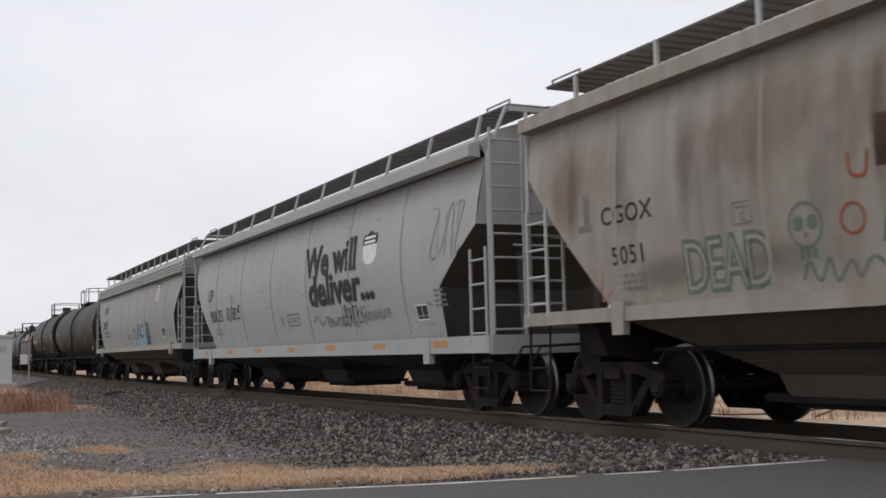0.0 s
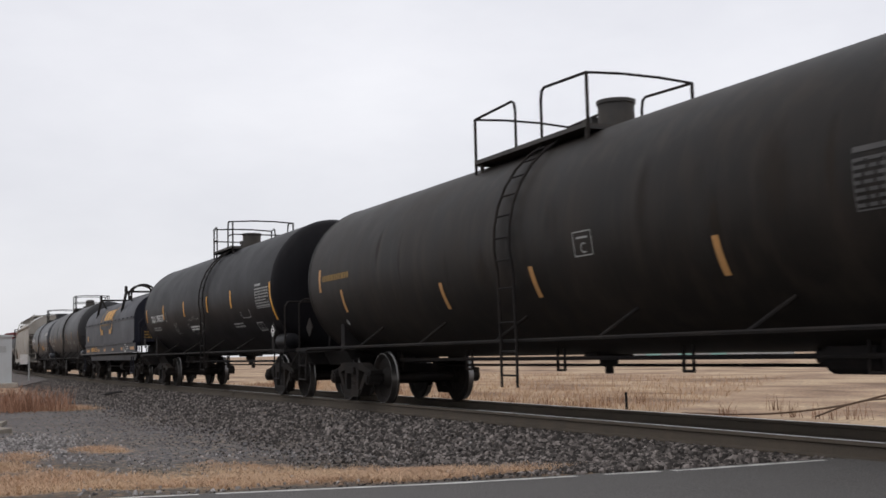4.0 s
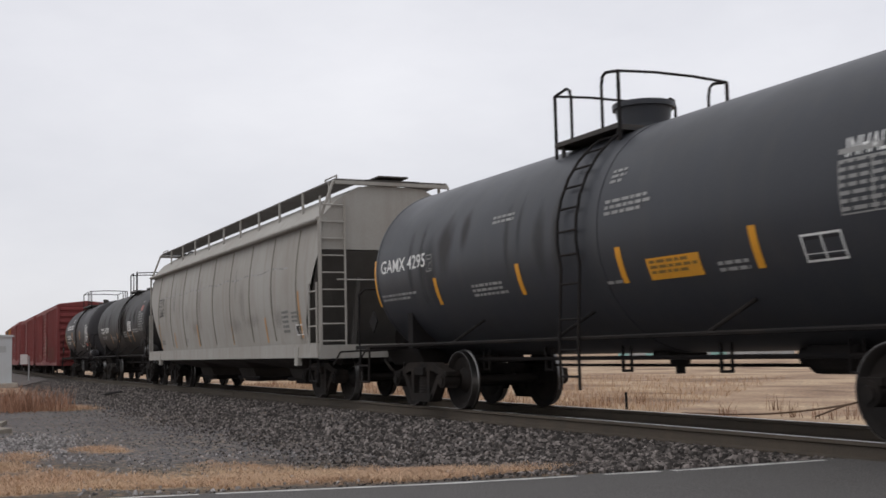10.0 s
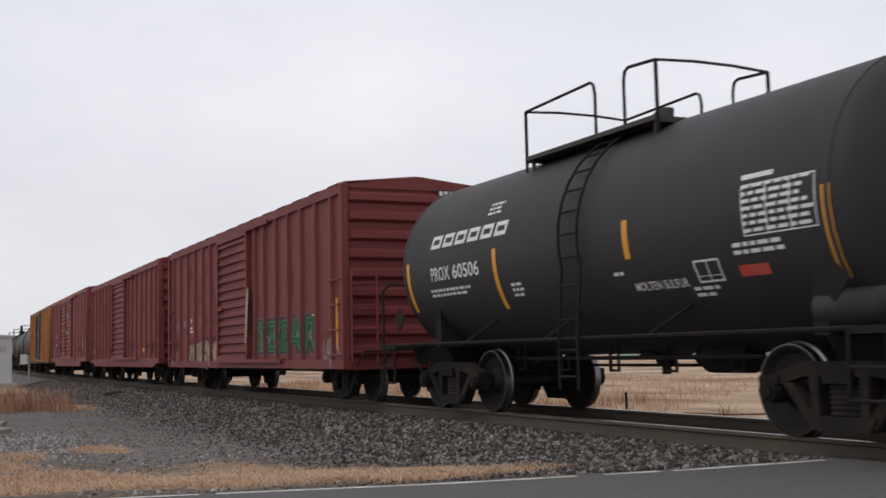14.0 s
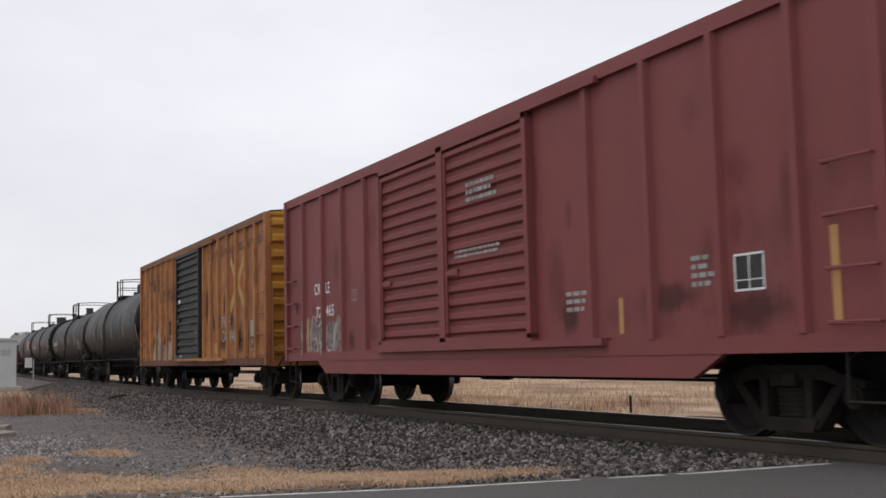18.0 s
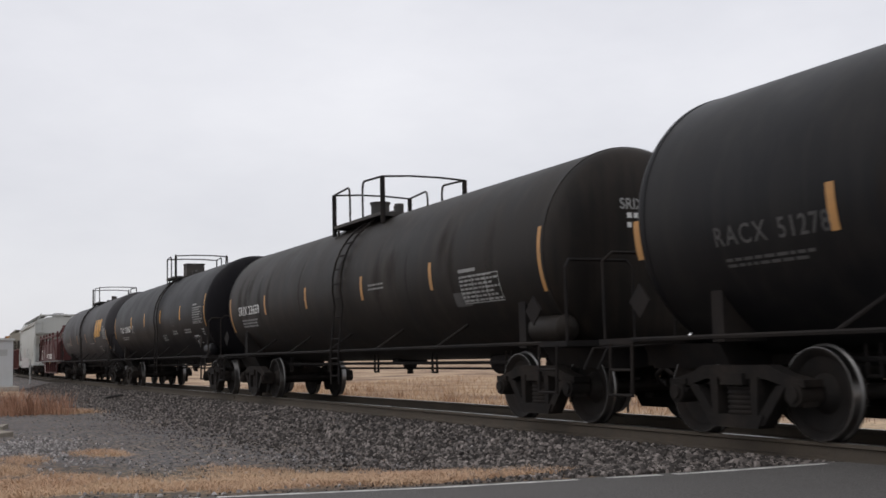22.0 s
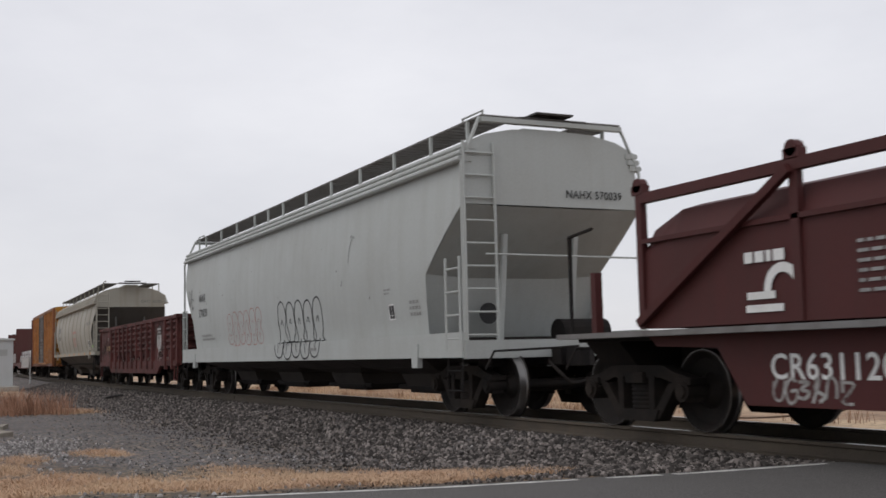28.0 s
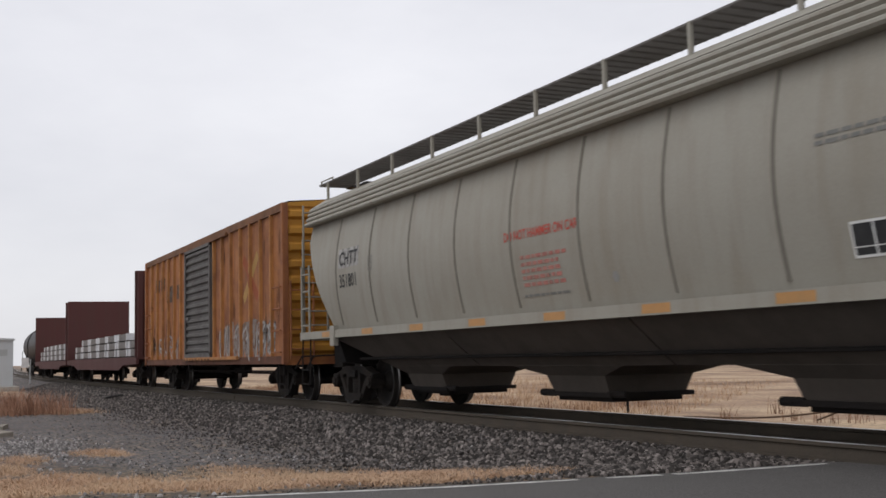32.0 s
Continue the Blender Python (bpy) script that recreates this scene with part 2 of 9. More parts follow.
GREYINK = material("grey_stencil", (0.17, 0.17, 0.16), 0.7, 0.0, (0.3, 0.29, 0.27), 0.4, 0, 3, 0)
REFLECT = material("yellow_reflector", (0.72, 0.33, 0.03), 0.4, 0.0, (0.4, 0.22, 0.06), 0.3, 0, 4, 0)
REFDULL = material("dusty_reflector", (0.48, 0.25, 0.09), 0.5, 0.0, (0.3, 0.2, 0.1), 0.5, 0, 4, 0)
LOGOYEL = material("logo_yellow", (0.58, 0.29, 0.045), 0.5, 0.0, (0.3, 0.2, 0.05), 0.35, 0, 2, 0)
RED = material("red_stencil", (0.5, 0.07, 0.05), 0.6, 0.0, (0.4, 0.15, 0.1), 0.4, 0, 3, 0)
REDFADE = worn(material("faded_red_stencil", (0.48, 0.18, 0.15), 0.6, 0.0, (0.45, 0.3, 0.25), 0.5, 0, 3, 0), 0.45)
BLUEPAINT = material("pale_blue_spray", (0.28, 0.47, 0.56), 0.6, 0.0, (0.2, 0.3, 0.4), 0.4, 0, 3, 0)
GREENPAINT = material("green_spray", (0.025, 0.16, 0.055), 0.6, 0.0, (0.02, 0.09, 0.04), 0.5, 0, 3, 0)
PALEGREEN = worn(material("faded_green_spray", (0.13, 0.20, 0.16), 0.7, 0.0, (0.2, 0.22, 0.18), 0.6, 0, 3, 0), 0.3)
LIME = material("lime_tag", (0.25, 0.62, 0.08), 0.6, 0.0, (0.2, 0.45, 0.08), 0.3, 0, 3, 0)
ORANGE = worn(material("orange_spray", (0.36, 0.17, 0.12), 0.6, 0.0, (0.33, 0.2, 0.14), 0.5, 0, 3, 0), 0.3)
WOODPACK = material("bundled_boards", (0.2, 0.185, 0.175), 0.9, 0.0, (0.16, 0.14, 0.13), 0.5, 0, 2, 0.2, 0.1)
PACKEND = material("white_bundle_wrap", (0.62, 0.62, 0.63), 0.7, 0.0, (0.35, 0.33, 0.32), 0.4, 0, 3, 0.05)
CABINET = material("grey_cabinet_paint", (0.50, 0.52, 0.53), 0.55, 0.0, (0.35, 0.34, 0.32), 0.3, 0.2, 0.8, 0.02)
CONCRETE = material("pale_concrete", (0.45, 0.42, 0.37), 0.9, 0.0, (0.28, 0.25, 0.2), 0.5, 0, 1.5, 0.2)
TEAL = material("pale_teal_roof", (0.30, 0.52, 0.48), 0.6, 0.0, (0.25, 0.4, 0.38), 0.3, 0.2, 0.2, 0)
PALEWALL = material("pale_shed_wall", (0.5, 0.5, 0.48), 0.8, 0.0, (0.35, 0.33, 0.3), 0.4, 0.2, 0.2, 0)
ROADLINE = material("worn_road_paint", (0.62, 0.61, 0.58), 0.8, 0.0, (0.2, 0.19, 0.18), 0.75, 0, 5, 0.2)
ASPHALT = material("asphalt", (0.088, 0.083, 0.08), 0.9, 0.0, (0.075, 0.069, 0.066), 0.6, 0, 0.8, 0.6, 0, 70, (0.135, 0.128, 0.122))
BALLAST = islands(material("ballast_stone", (0.118, 0.104, 0.096), 0.9, 0.0, (0.06, 0.05, 0.044), 0.5, 0, 1.2, 0.3), 2.4, 2.6)
PALESTONE = islands(material("pale_gravel", (0.30, 0.28, 0.27), 0.9, 0.0, (0.12, 0.11, 0.1), 0.5, 0, 1.2, 0.3), 1.2)
GRASS = islands(material("dry_grass", (0.47, 0.31, 0.205), 0.85, 0.0, (0.58, 0.43, 0.28), 0.75, 0, 0.6, 0), 0.6)
STRAW = islands(material("field_straw", (0.47, 0.32, 0.20), 0.85, 0.0, (0.38, 0.23, 0.15), 0.6, 0, 0.5, 0), 0.5)
THICKET = islands(material("rusty_weed", (0.36, 0.20, 0.13), 0.9, 0.0, (0.24, 0.13, 0.09), 0.6, 0, 0.6, 0), 0.6)
OLDCONCRETE = material("dirty_concrete", (0.27, 0.24, 0.20), 0.95, 0.0, (0.15, 0.13, 0.11), 0.6, 0, 6, 0.3)
WEED = islands(material("dry_weed", (0.27, 0.15, 0.09), 0.9, 0.0, (0.18, 0.09, 0.06), 0.6, 0, 0.6, 0), 0.7)
TWIG = islands(material("bare_twigs", (0.30, 0.28, 0.27), 0.9, 0.0, (0.2, 0.18, 0.17), 0.6, 0, 0.6, 0), 0.4)
CABLE = material("brown_cable", (0.10, 0.065, 0.045), 0.8, 0.0, (0.16, 0.1, 0.06), 0.4, 0, 3, 0.1)
PLACARD = material("placard_white", (0.72, 0.70, 0.68), 0.5, 0.0, (0.4, 0.38, 0.35), 0.3, 0, 4, 0)


# ---- mesh tools ----
class Shape:
    """Collects points and faces for one part."""

    def __init__(self):
        self.v, self.f, self.m, self.slot = [], [], [], 0

    def add(self, verts, faces):
        k = len(self.v)
        self.v += [tuple(p) for p in verts]
        self.f += [tuple(k + i for i in f) for f in faces]
        self.m += [self.slot] * len(faces)
        return self

    def box(self, x0, x1, y0, y1, z0, z1):
        p = [(x, y, z) for x in (x0, x1) for y in (y0, y1) for z in (z0, z1)]
        return self.add(p, [(0, 1, 3, 2), (4, 6, 7, 5), (0, 4, 5, 1), (2, 3, 7, 6), (0, 2, 6, 4), (1, 5, 7, 3)])

    def cuboid(self, m, x, y, z):
        p = [m @ Vector((a * x / 2, b * y / 2, c * z / 2)) for a in (-1, 1) for b in (-1, 1) for c in (-1, 1)]
        return self.add(p, [(0, 1, 3, 2), (4, 6, 7, 5), (0, 4, 5, 1), (2, 3, 7, 6), (0, 2, 6, 4), (1, 5, 7, 3)])

    def prism(self, poly, axis, lo, hi):
        """poly: (a, b) points in the plane across axis, pushed from lo to hi."""
        put = {"x": lambda a, b, c: (c, a, b), "y": lambda a, b, c: (a, c, b), "z": lambda a, b, c: (a, b, c)}[axis]
        n = len(poly)
        p = [put(a, b, lo) for a, b in poly] + [put(a, b, hi) for a, b in poly]
        f = [(i, (i + 1) % n, n + (i + 1) % n, n + i) for i in range(n)]
        return self.add(p, f + [tuple(range(n))[::-1], tuple(range(n, 2 * n))])

    def rod(self, p, q, r, n=8, r2=None):
        p, q = Vector(p), Vector(q)
        d = (q - p).normalized()
        a = d.orthogonal().normalized()
        b = d.cross(a)
        ring = [(a * math.cos(t) + b * math.sin(t)) for t in (2 * math.pi * i / n for i in range(n))]
        pts = [p + r * c for c in ring] + [q + (r if r2 is None else r2) * c for c in ring]
        f = [(i, (i + 1) % n, n + (i + 1) % n, n + i) for i in range(n)]
        return self.add(pts, f + [tuple(range(n))[::-1], tuple(range(n, 2 * n))])

    def pipe(self, pts, r, n=6, closed=False):
        """A bent bar through the points, one closed skin."""
        pts = [Vector(p) for p in pts]
        if len(pts) == 2:
            return self.rod(pts[0], pts[1], r, n)
        k, rings, side_dir = len(pts), [], None
        for i, p in enumerate(pts):
            din = (p - pts[i - 1]).normalized() if i else (pts[1] - p).normalized()
            dout = (pts[i + 1] - p).normalized() if i < k - 1 else din
            d = (din + dout).normalized() if (din + dout).length > 1e-4 else din
            if side_dir is None:
                side_dir = d.orthogonal().normalized()
            side_dir = (side_dir - d * side_dir.dot(d)).normalized()
            up = d.cross(side_dir)
            fat = 1 / max(0.5, abs(d.dot(din)))
            rings.append([tuple(p + r * fat * (side_dir * math.cos(t) + up * math.sin(t))) for t in (2 * math.pi * j / n for j in range(n))])
        self.loft(rings, True)
        m = len(self.v)
        self.f += [tuple(range(m - k * n, m - k * n + n))[::-1], tuple(range(m - n, m))]
        self.m += [self.slot, self.slot]
        return self

    def lathe(self, prof, n=48, y=0.0, z=0.0):
        """prof: (x, r), turned round the line along x through (y, z)."""
        v, f = [], []
        for x, r in prof:
            v += [(x, y + r * math.sin(2 * math.pi * i / n), z + r * math.cos(2 * math.pi * i / n)) for i in range(n)]
        for j in range(len(prof) - 1):
            f += [(j * n + i, j * n + (i + 1) % n, (j + 1) * n + (i + 1) % n, (j + 1) * n + i) for i in range(n)]
        return self.add(v, f)

    def drum(self, x, y, z, r, h, n=20, taper=1.0):
        return self.rod((x, y, z), (x, y, z + h), r, n, r * taper)

    def loft(self, rows, closed=False):
        n, v, f = len(rows[0]), [], []
        for row in rows:
            v += row
        for j in range(len(rows) - 1):
            for i in range(n if closed else n - 1):
                k = (i + 1) % n
                f.append((j * n + i, j * n + k, (j + 1) * n + k, (j + 1) * n + i))
        return self.add(v, f)


def mesh_of(shape, mats, smooth=0):
    me = bpy.data.meshes.new("part")
    me.from_pydata(shape.v, [], shape.f)
    for m in mats if isinstance(mats, (list, tuple)) else [mats]:
        me.materials.append(m)
    if len(me.materials) > 1:
        me.polygons.foreach_set("material_index", shape.m)
    if smooth:
        me.shade_smooth()
        me.set_sharp_from_angle(angle=radians(smooth))
    me.update()
    return me


def part(name, shape, mats, parent=None, label="", at=None, smooth=0):
    """One mesh object under a thing or a part."""
    me = shape if isinstance(shape, bpy.types.Mesh) else mesh_of(shape, mats, smooth)
    ob = new(name, me)
    if parent is not None:
        ob.parent = parent
    if at is not None:
        ob.matrix_basis = at
    if label:
        tagged(ob, label)
    return ob


def text_shape(s, height, squeeze=1.0, gap=1.0, fat=0.0):
    """Flat letters of the built-in font with capitals of that height, from the origin to the right."""
    cu = bpy.data.curves.new("letters", "FONT")
    cu.body, cu.size, cu.resolution_u = s, height / 0.69, 3
    cu.space_character, cu.offset = gap, fat
    ob = bpy.data.objects.new("letters", cu)
    me = bpy.data.meshes.new_from_object(ob)
    sh = Shape()
    sh.add([(v.co.x * squeeze, v.co.y, 0) for v in me.vertices], [tuple(p.vertices) for p in me.polygons])
    bpy.data.meshes.remove(me)
    bpy.data.objects.remove(ob)
    bpy.data.curves.remove(cu)
    return sh


def text_fit(s, height, width, fat=0.0):
    """Flat letters stretched to a known length."""
    sh = text_shape(s, height, 1.0, 1.0, fat)
    lo, hi = min(p[0] for p in sh.v), max(p[0] for p in sh.v)
    sh.v = [((x - lo) * width / (hi - lo), y, 0) for x, y, _ in sh.v]
    return sh


def bubble(w, h, letters, thick, seed):
    """Outlines of swollen sprayed letters that cannot be read."""
    rng, sh = random.Random(seed), Shape()
    cell = w / letters
    for k in range(letters):
        cx, top, low = (k + 0.5) * cell, h * rng.uniform(0.92, 1.04), h * rng.uniform(-0.03, 0.04)
        waist = rng.uniform(0.30, 0.5)
        pts = [(cx - 0.52 * cell, low + 0.16 * h), (cx - 0.2 * cell, low), (cx + 0.34 * cell, low + 0.02 * h), (cx + 0.55 * cell, low + 0.24 * h),
               (cx + rng.uniform(0.18, 0.4) * cell, waist * h), (cx + 0.5 * cell, (waist + 0.16) * h), (cx + 0.46 * cell, top - 0.14 * h), (cx + 0.12 * cell, top),
               (cx - 0.3 * cell, top - 0.07 * h), (cx - 0.44 * cell, 0.66 * h), (cx - rng.uniform(0.2, 0.36) * cell, waist * h), (cx - 0.52 * cell, low + 0.16 * h)]
        for p, t in ((pts, thick), ([(cx - 0.12 * cell, 0.6 * h), (cx + 0.05 * cell, 0.68 * h), (cx + 0.14 * cell, 0.58 * h)], thick * 0.8),
                     ([(cx + rng.uniform(-0.2, 0.2) * cell, low + 0.08 * h), (cx, low + 0.3 * h), (cx + 0.2 * cell, low + 0.22 * h)], thick * 0.8)):
            q = stroke(curve_through(p, 5), t)
            sh.add(q.v, q.f)
    return sh


def put(shape, mapper):
    shape.v = [mapper(a, b) for a, b, _ in shape.v]
    return shape


def side(x, z, y=-1.6, lift=0.006):
    """Lays flat lettering on the side that faces the road."""
    return lambda a, b: (x + a, y - lift, z + b)


def wrap(x, z, r, cz, lift=0.006):
    """Lays flat lettering round a tank whose axis lies at height cz."""
    start = math.asin(max(-1, min(1, (z - cz) / r)))
    return lambda a, b: (x + a, -(r + lift) * math.cos(start + b / r), cz + (r + lift) * math.sin(start + b / r))


def front(y, z, x, lift=0.008):
    """Lays flat lettering on the end that faces forward."""
    return lambda a, b: (x + lift, y + a, z + b)


HEADS = {}     # nose, radius, axis height and depth of each tank's front head


def on_head(car, y, z, lift=0.01):
    """Lays flat lettering on a tank's domed front head."""
    nose, r, cz, deep = HEADS[car.name]

    def f(p, q):
        k = min(0.97, math.hypot(y + p, z + q - cz) / r)
        return (nose - deep + deep * math.cos(math.asin(k * k)) ** 0.9 + lift, y + p, z + q)
    return f


def rect(a0, a1, b0, b1, n=1):
    sh = Shape()
    for i in range(n):
        lo, hi = b0 + (b1 - b0) * i / n, b0 + (b1 - b0) * (i + 1) / n
        sh.add([(a0, lo, 0), (a1, lo, 0), (a1, hi, 0), (a0, hi, 0)], [(0, 1, 2, 3)])
    return sh


def bars(w, h, rows, seed=1, fill=0.55):
    """Small print that cannot be read, as short bars."""
    rng, sh = random.Random(seed), Shape()
    for r in range(rows):
        top = h - r * h / rows
        a = 0.0
        while a < w * rng.uniform(0.75, 1.0):
            e = min(w, a + rng.uniform(0.06, 0.16))
            sh.add([(a, top - fill * h / rows, 0), (e, top - fill * h / rows, 0), (e, top, 0), (a, top, 0)], [(0, 1, 2, 3)])
            a = e + 0.03
    return sh


def ring(w, h, t):
    """A thin rectangular outline."""
    sh = Shape()
    for a0, a1, b0, b1 in ((0, w, 0, t), (0, w, h - t, h), (0, t, t, h - t), (w - t, w, t, h - t)):
        sh.add([(a0, b0, 0), (a1, b0, 0), (a1, b1, 0), (a0, b1, 0)], [(0, 1, 2, 3)])
    return sh


def stroke(points, w):
    """A flat sprayed line through the points."""
    sh = Shape()
    p = [Vector((a, b)) for a, b in points]
    v = []
    for i, c in enumerate(p):
        d = (p[min(i + 1, len(p) - 1)] - p[max(i - 1, 0)])
        d = d.normalized() if d.length else Vector((1, 0))
        nrm = Vector((-d.y, d.x)) * w / 2
        v += [(c.x + nrm.x, c.y + nrm.y, 0), (c.x - nrm.x, c.y - nrm.y, 0)]
    return sh.add(v, [(2 * i, 2 * i + 1, 2 * i + 3, 2 * i + 2) for i in range(len(p) - 1)])


def curve_through(pts, n=6):
    """A smooth line through the points."""
    out = []
    for i in range(len(pts) - 1):
        a, b = Vector(pts[max(i - 1, 0)]), Vector(pts[i])
        c, d = Vector(pts[i + 1]), Vector(pts[min(i + 2, len(pts) - 1)])
        for k in range(n):
            t = k / n
            out.append(tuple(0.5 * (2 * b + (c - a) * t + (2 * a - 5 * b + 4 * c - d) * t * t + (3 * b - a - 3 * c + d) * t ** 3)))
    return out + [tuple(pts[-1])]


def scrawl(w, h, letters, thick, seed, loops=7):
    """Sprayed tag: slanting hooks, arches and zigzags that cannot be read."""
    rng, sh = random.Random(seed), Shape()
    cell = w / letters
    forms = (((0.1, 0.9), (0.75, 0.95), (0.2, 0.5), (0.85, 0.42), (0.6, 0.02), (0.05, 0.1)), ((0.1, 0.0), (0.2, 0.75), (0.5, 1.0), (0.8, 0.7), (0.9, 0.0)),
             ((0.85, 0.85), (0.4, 1.0), (0.08, 0.5), (0.4, 0.0), (0.9, 0.2), (0.85, 0.5), (0.5, 0.48)), ((0.1, 1.0), (0.15, 0.05), (0.5, 0.35), (0.85, 0.0), (0.92, 0.95)),
             ((0.05, 0.95), (0.9, 0.9), (0.3, 0.1), (0.95, 0.06)), ((0.15, 0.0), (0.1, 0.95), (0.7, 0.9), (0.75, 0.55), (0.2, 0.5), (0.9, 0.0)),
             ((0.1, 0.95), (0.15, 0.2), (0.5, 0.0), (0.85, 0.2), (0.9, 1.0)), ((0.2, 0.0), (0.55, 0.9), (0.35, 1.0), (0.3, 0.6), (0.9, 0.35), (0.7, 0.0)))
    for k in range(letters):
        form = rng.choice(forms)
        top, low = rng.uniform(0.8, 1.12), rng.uniform(-0.12, 0.12)
        pts = [((k - 0.04 + 1.08 * (a + rng.uniform(-0.06, 0.06))) * cell + 0.12 * h * b, (low + (top - low) * b + rng.uniform(-0.05, 0.05)) * h) for a, b in form]
        s = stroke(curve_through(pts, 4) if rng.random() < 0.75 else pts, thick * rng.uniform(0.75, 1.2))
        sh.add(s.v, s.f)
        if loops > 7 or rng.random() < 0.35:
            c = (k + rng.uniform(0.2, 0.8)) * cell
            s = stroke([(c, h * rng.uniform(0.2, 0.6)), (c + cell * rng.uniform(-0.3, 0.5), h * rng.uniform(0.5, 1.1))], thick)
            sh.add(s.v, s.f)
    return sh


def blobs(w, h, letters, seed):
    """The filled bodies of sprayed letters: leaning, notched slabs."""
    rng, sh = random.Random(seed), Shape()
    cell = w / letters
    for k in range(letters):
        x0, x1 = (k + rng.uniform(0.0, 0.1)) * cell, (k + rng.uniform(0.9, 1.04)) * cell
        top, low, lean = h * rng.uniform(0.88, 1.1), h * rng.uniform(-0.1, 0.1), 0.14 * h
        m = (x0 + x1) / 2
        n = rng.uniform(0.25, 0.6)
        sh.add([(x0, low, 0), (m - 0.1 * cell, low + 0.05 * h, 0), (m, low + n * 0.5 * h, 0), (x0 + lean * 0.5, low + 0.55 * h, 0)], [(0, 1, 2, 3)])
        sh.add([(m, low + n * 0.5 * h, 0), (m + 0.16 * cell, low - 0.03 * h, 0), (x1, low + 0.02 * h, 0), (x1 + lean * 0.5, low + 0.5 * h, 0)], [(0, 1, 2, 3)])
        sh.add([(x0 + lean * 0.5, low + 0.55 * h, 0), (m, low + n * 0.5 * h, 0), (x1 + lean * 0.5, low + 0.5 * h, 0), (x1 + lean, top * 0.94, 0), (m + lean, top, 0), (x0 + lean, top * 0.92, 0)], [(0, 1, 2, 3, 4, 5)])
    return sh


def smooth_strip(sh, most=0.12):
    """Cuts wide faces so that they can bend round a tank."""
    out = Shape()
    for f in sh.f:
        p = [Vector(sh.v[i]) for i in f]
        if len(p) == 4:
            h = max((p[3] - p[0]).length, (p[2] - p[1]).length)
            n = max(1, math.ceil(h / most))
            for i in range(n):
                a, b = i / n, (i + 1) / n
                out.add([p[0].lerp(p[3], a), p[1].lerp(p[2], a), p[1].lerp(p[2], b), p[0].lerp(p[3], b)], [(0, 1, 2, 3)])
        else:
            out.add(p, [tuple(range(len(p)))])
    return out


# ---- running gear, built once and shared by all wagons ----
def lathe_y(sh, prof, n=32):
    """prof: (y, r), turned round the y axis."""
    v, f = [], []
    for y, r in prof:
        v += [(r * math.sin(2 * math.pi * i / n), y, r * math.cos(2 * math.pi * i / n)) for i in range(n)]
    for j in range(len(prof) - 1):
        f += [(j * n + i, j * n + (i + 1) % n, (j + 1) * n + (i + 1) % n, (j + 1) * n + i) for i in range(n)]
    return sh.add(v, f)


def wheelset_mesh():
    sh = Shape()
    sh.rod((0, -1.1, 0), (0, 1.1, 0), 0.075, 14)
    for s in (-1, 1):
        lathe_y(sh, [(s * a, r) for a, r in ((0.60, 0.07), (0.60, 0.13), (0.68, 0.15), (0.71, 0.34), (0.685, 0.39), (0.685, 0.485))])
        lathe_y(sh, [(s * a, r) for a, r in ((0.82, 0.425), (0.80, 0.39), (0.76, 0.36), (0.72, 0.20), (0.80, 0.145), (0.83, 0.12), (0.83, 0.07))])
        sh.slot = 1
        lathe_y(sh, [(s * a, r) for a, r in ((0.715, 0.482), (0.73, 0.459), (0.825, 0.453), (0.826, 0.444))])
        sh.slot = 0
        lathe_y(sh, [(s * a, r) for a, r in ((0.685, 0.485), (0.715, 0.482))])
        lathe_y(sh, [(s * a, r) for a, r in ((0.826, 0.444), (0.825, 0.425), (0.82, 0.425))])
        sh.slot = 0
        for k in range(3):
            a = 2 * math.pi * k / 3
            sh.rod((0.05 * math.cos(a), s * 1.1, 0.05 * math.sin(a)), (0.05 * math.cos(a), s * 1.12, 0.05 * math.sin(a)), 0.016, 6)
    return mesh_of(sh, [WHEEL, TREAD], 35)


def side_frame_mesh():
    """Cast side frame, centred on y = 0."""
    sh, t = Shape(), 0.085
    sh.prism([(-0.98, 0.60), (-0.70, 0.66), (-0.50, 0.74), (0.50, 0.74), (0.70, 0.66), (0.98, 0.60), (0.98, 0.50), (0.72, 0.53), (0.46, 0.60), (-0.46, 0.60), (-0.72, 0.53), (-0.98, 0.50)], "y", -t, t)
    for s in (-1, 1):
        sh.prism([(s * 0.98, 0.50), (s * 0.98, 0.34), (s * 0.86, 0.34), (s * 0.74, 0.50)], "y", -t * 1.1, t * 1.1)
        sh.prism([(s * 0.74, 0.54), (s * 0.60, 0.54), (s * 0.24, 0.14), (s * 0.40, 0.14)], "y", -t, t)
        sh.prism([(s * 0.36, 0.62), (s * 0.25, 0.62), (s * 0.25, 0.22), (s * 0.34, 0.22)], "y", -t * 1.2, t * 1.2)
        sh.rod((s * 0.889, -0.14, 0.457), (s * 0.889, 0.14, 0.457), 0.115, 18)
        sh.rod((s * 0.889, -0.17, 0.457), (s * 0.889, -0.14, 0.457), 0.075, 14)
        sh.box(s * 0.889 - 0.13, s * 0.889 + 0.13, -0.12, 0.12, 0.53, 0.60)
    sh.prism([(-0.42, 0.24), (0.42, 0.24), (0.34, 0.11), (-0.34, 0.11)], "y", -t * 1.3, t * 1.3)
    return mesh_of(sh, TRUCK, 30)


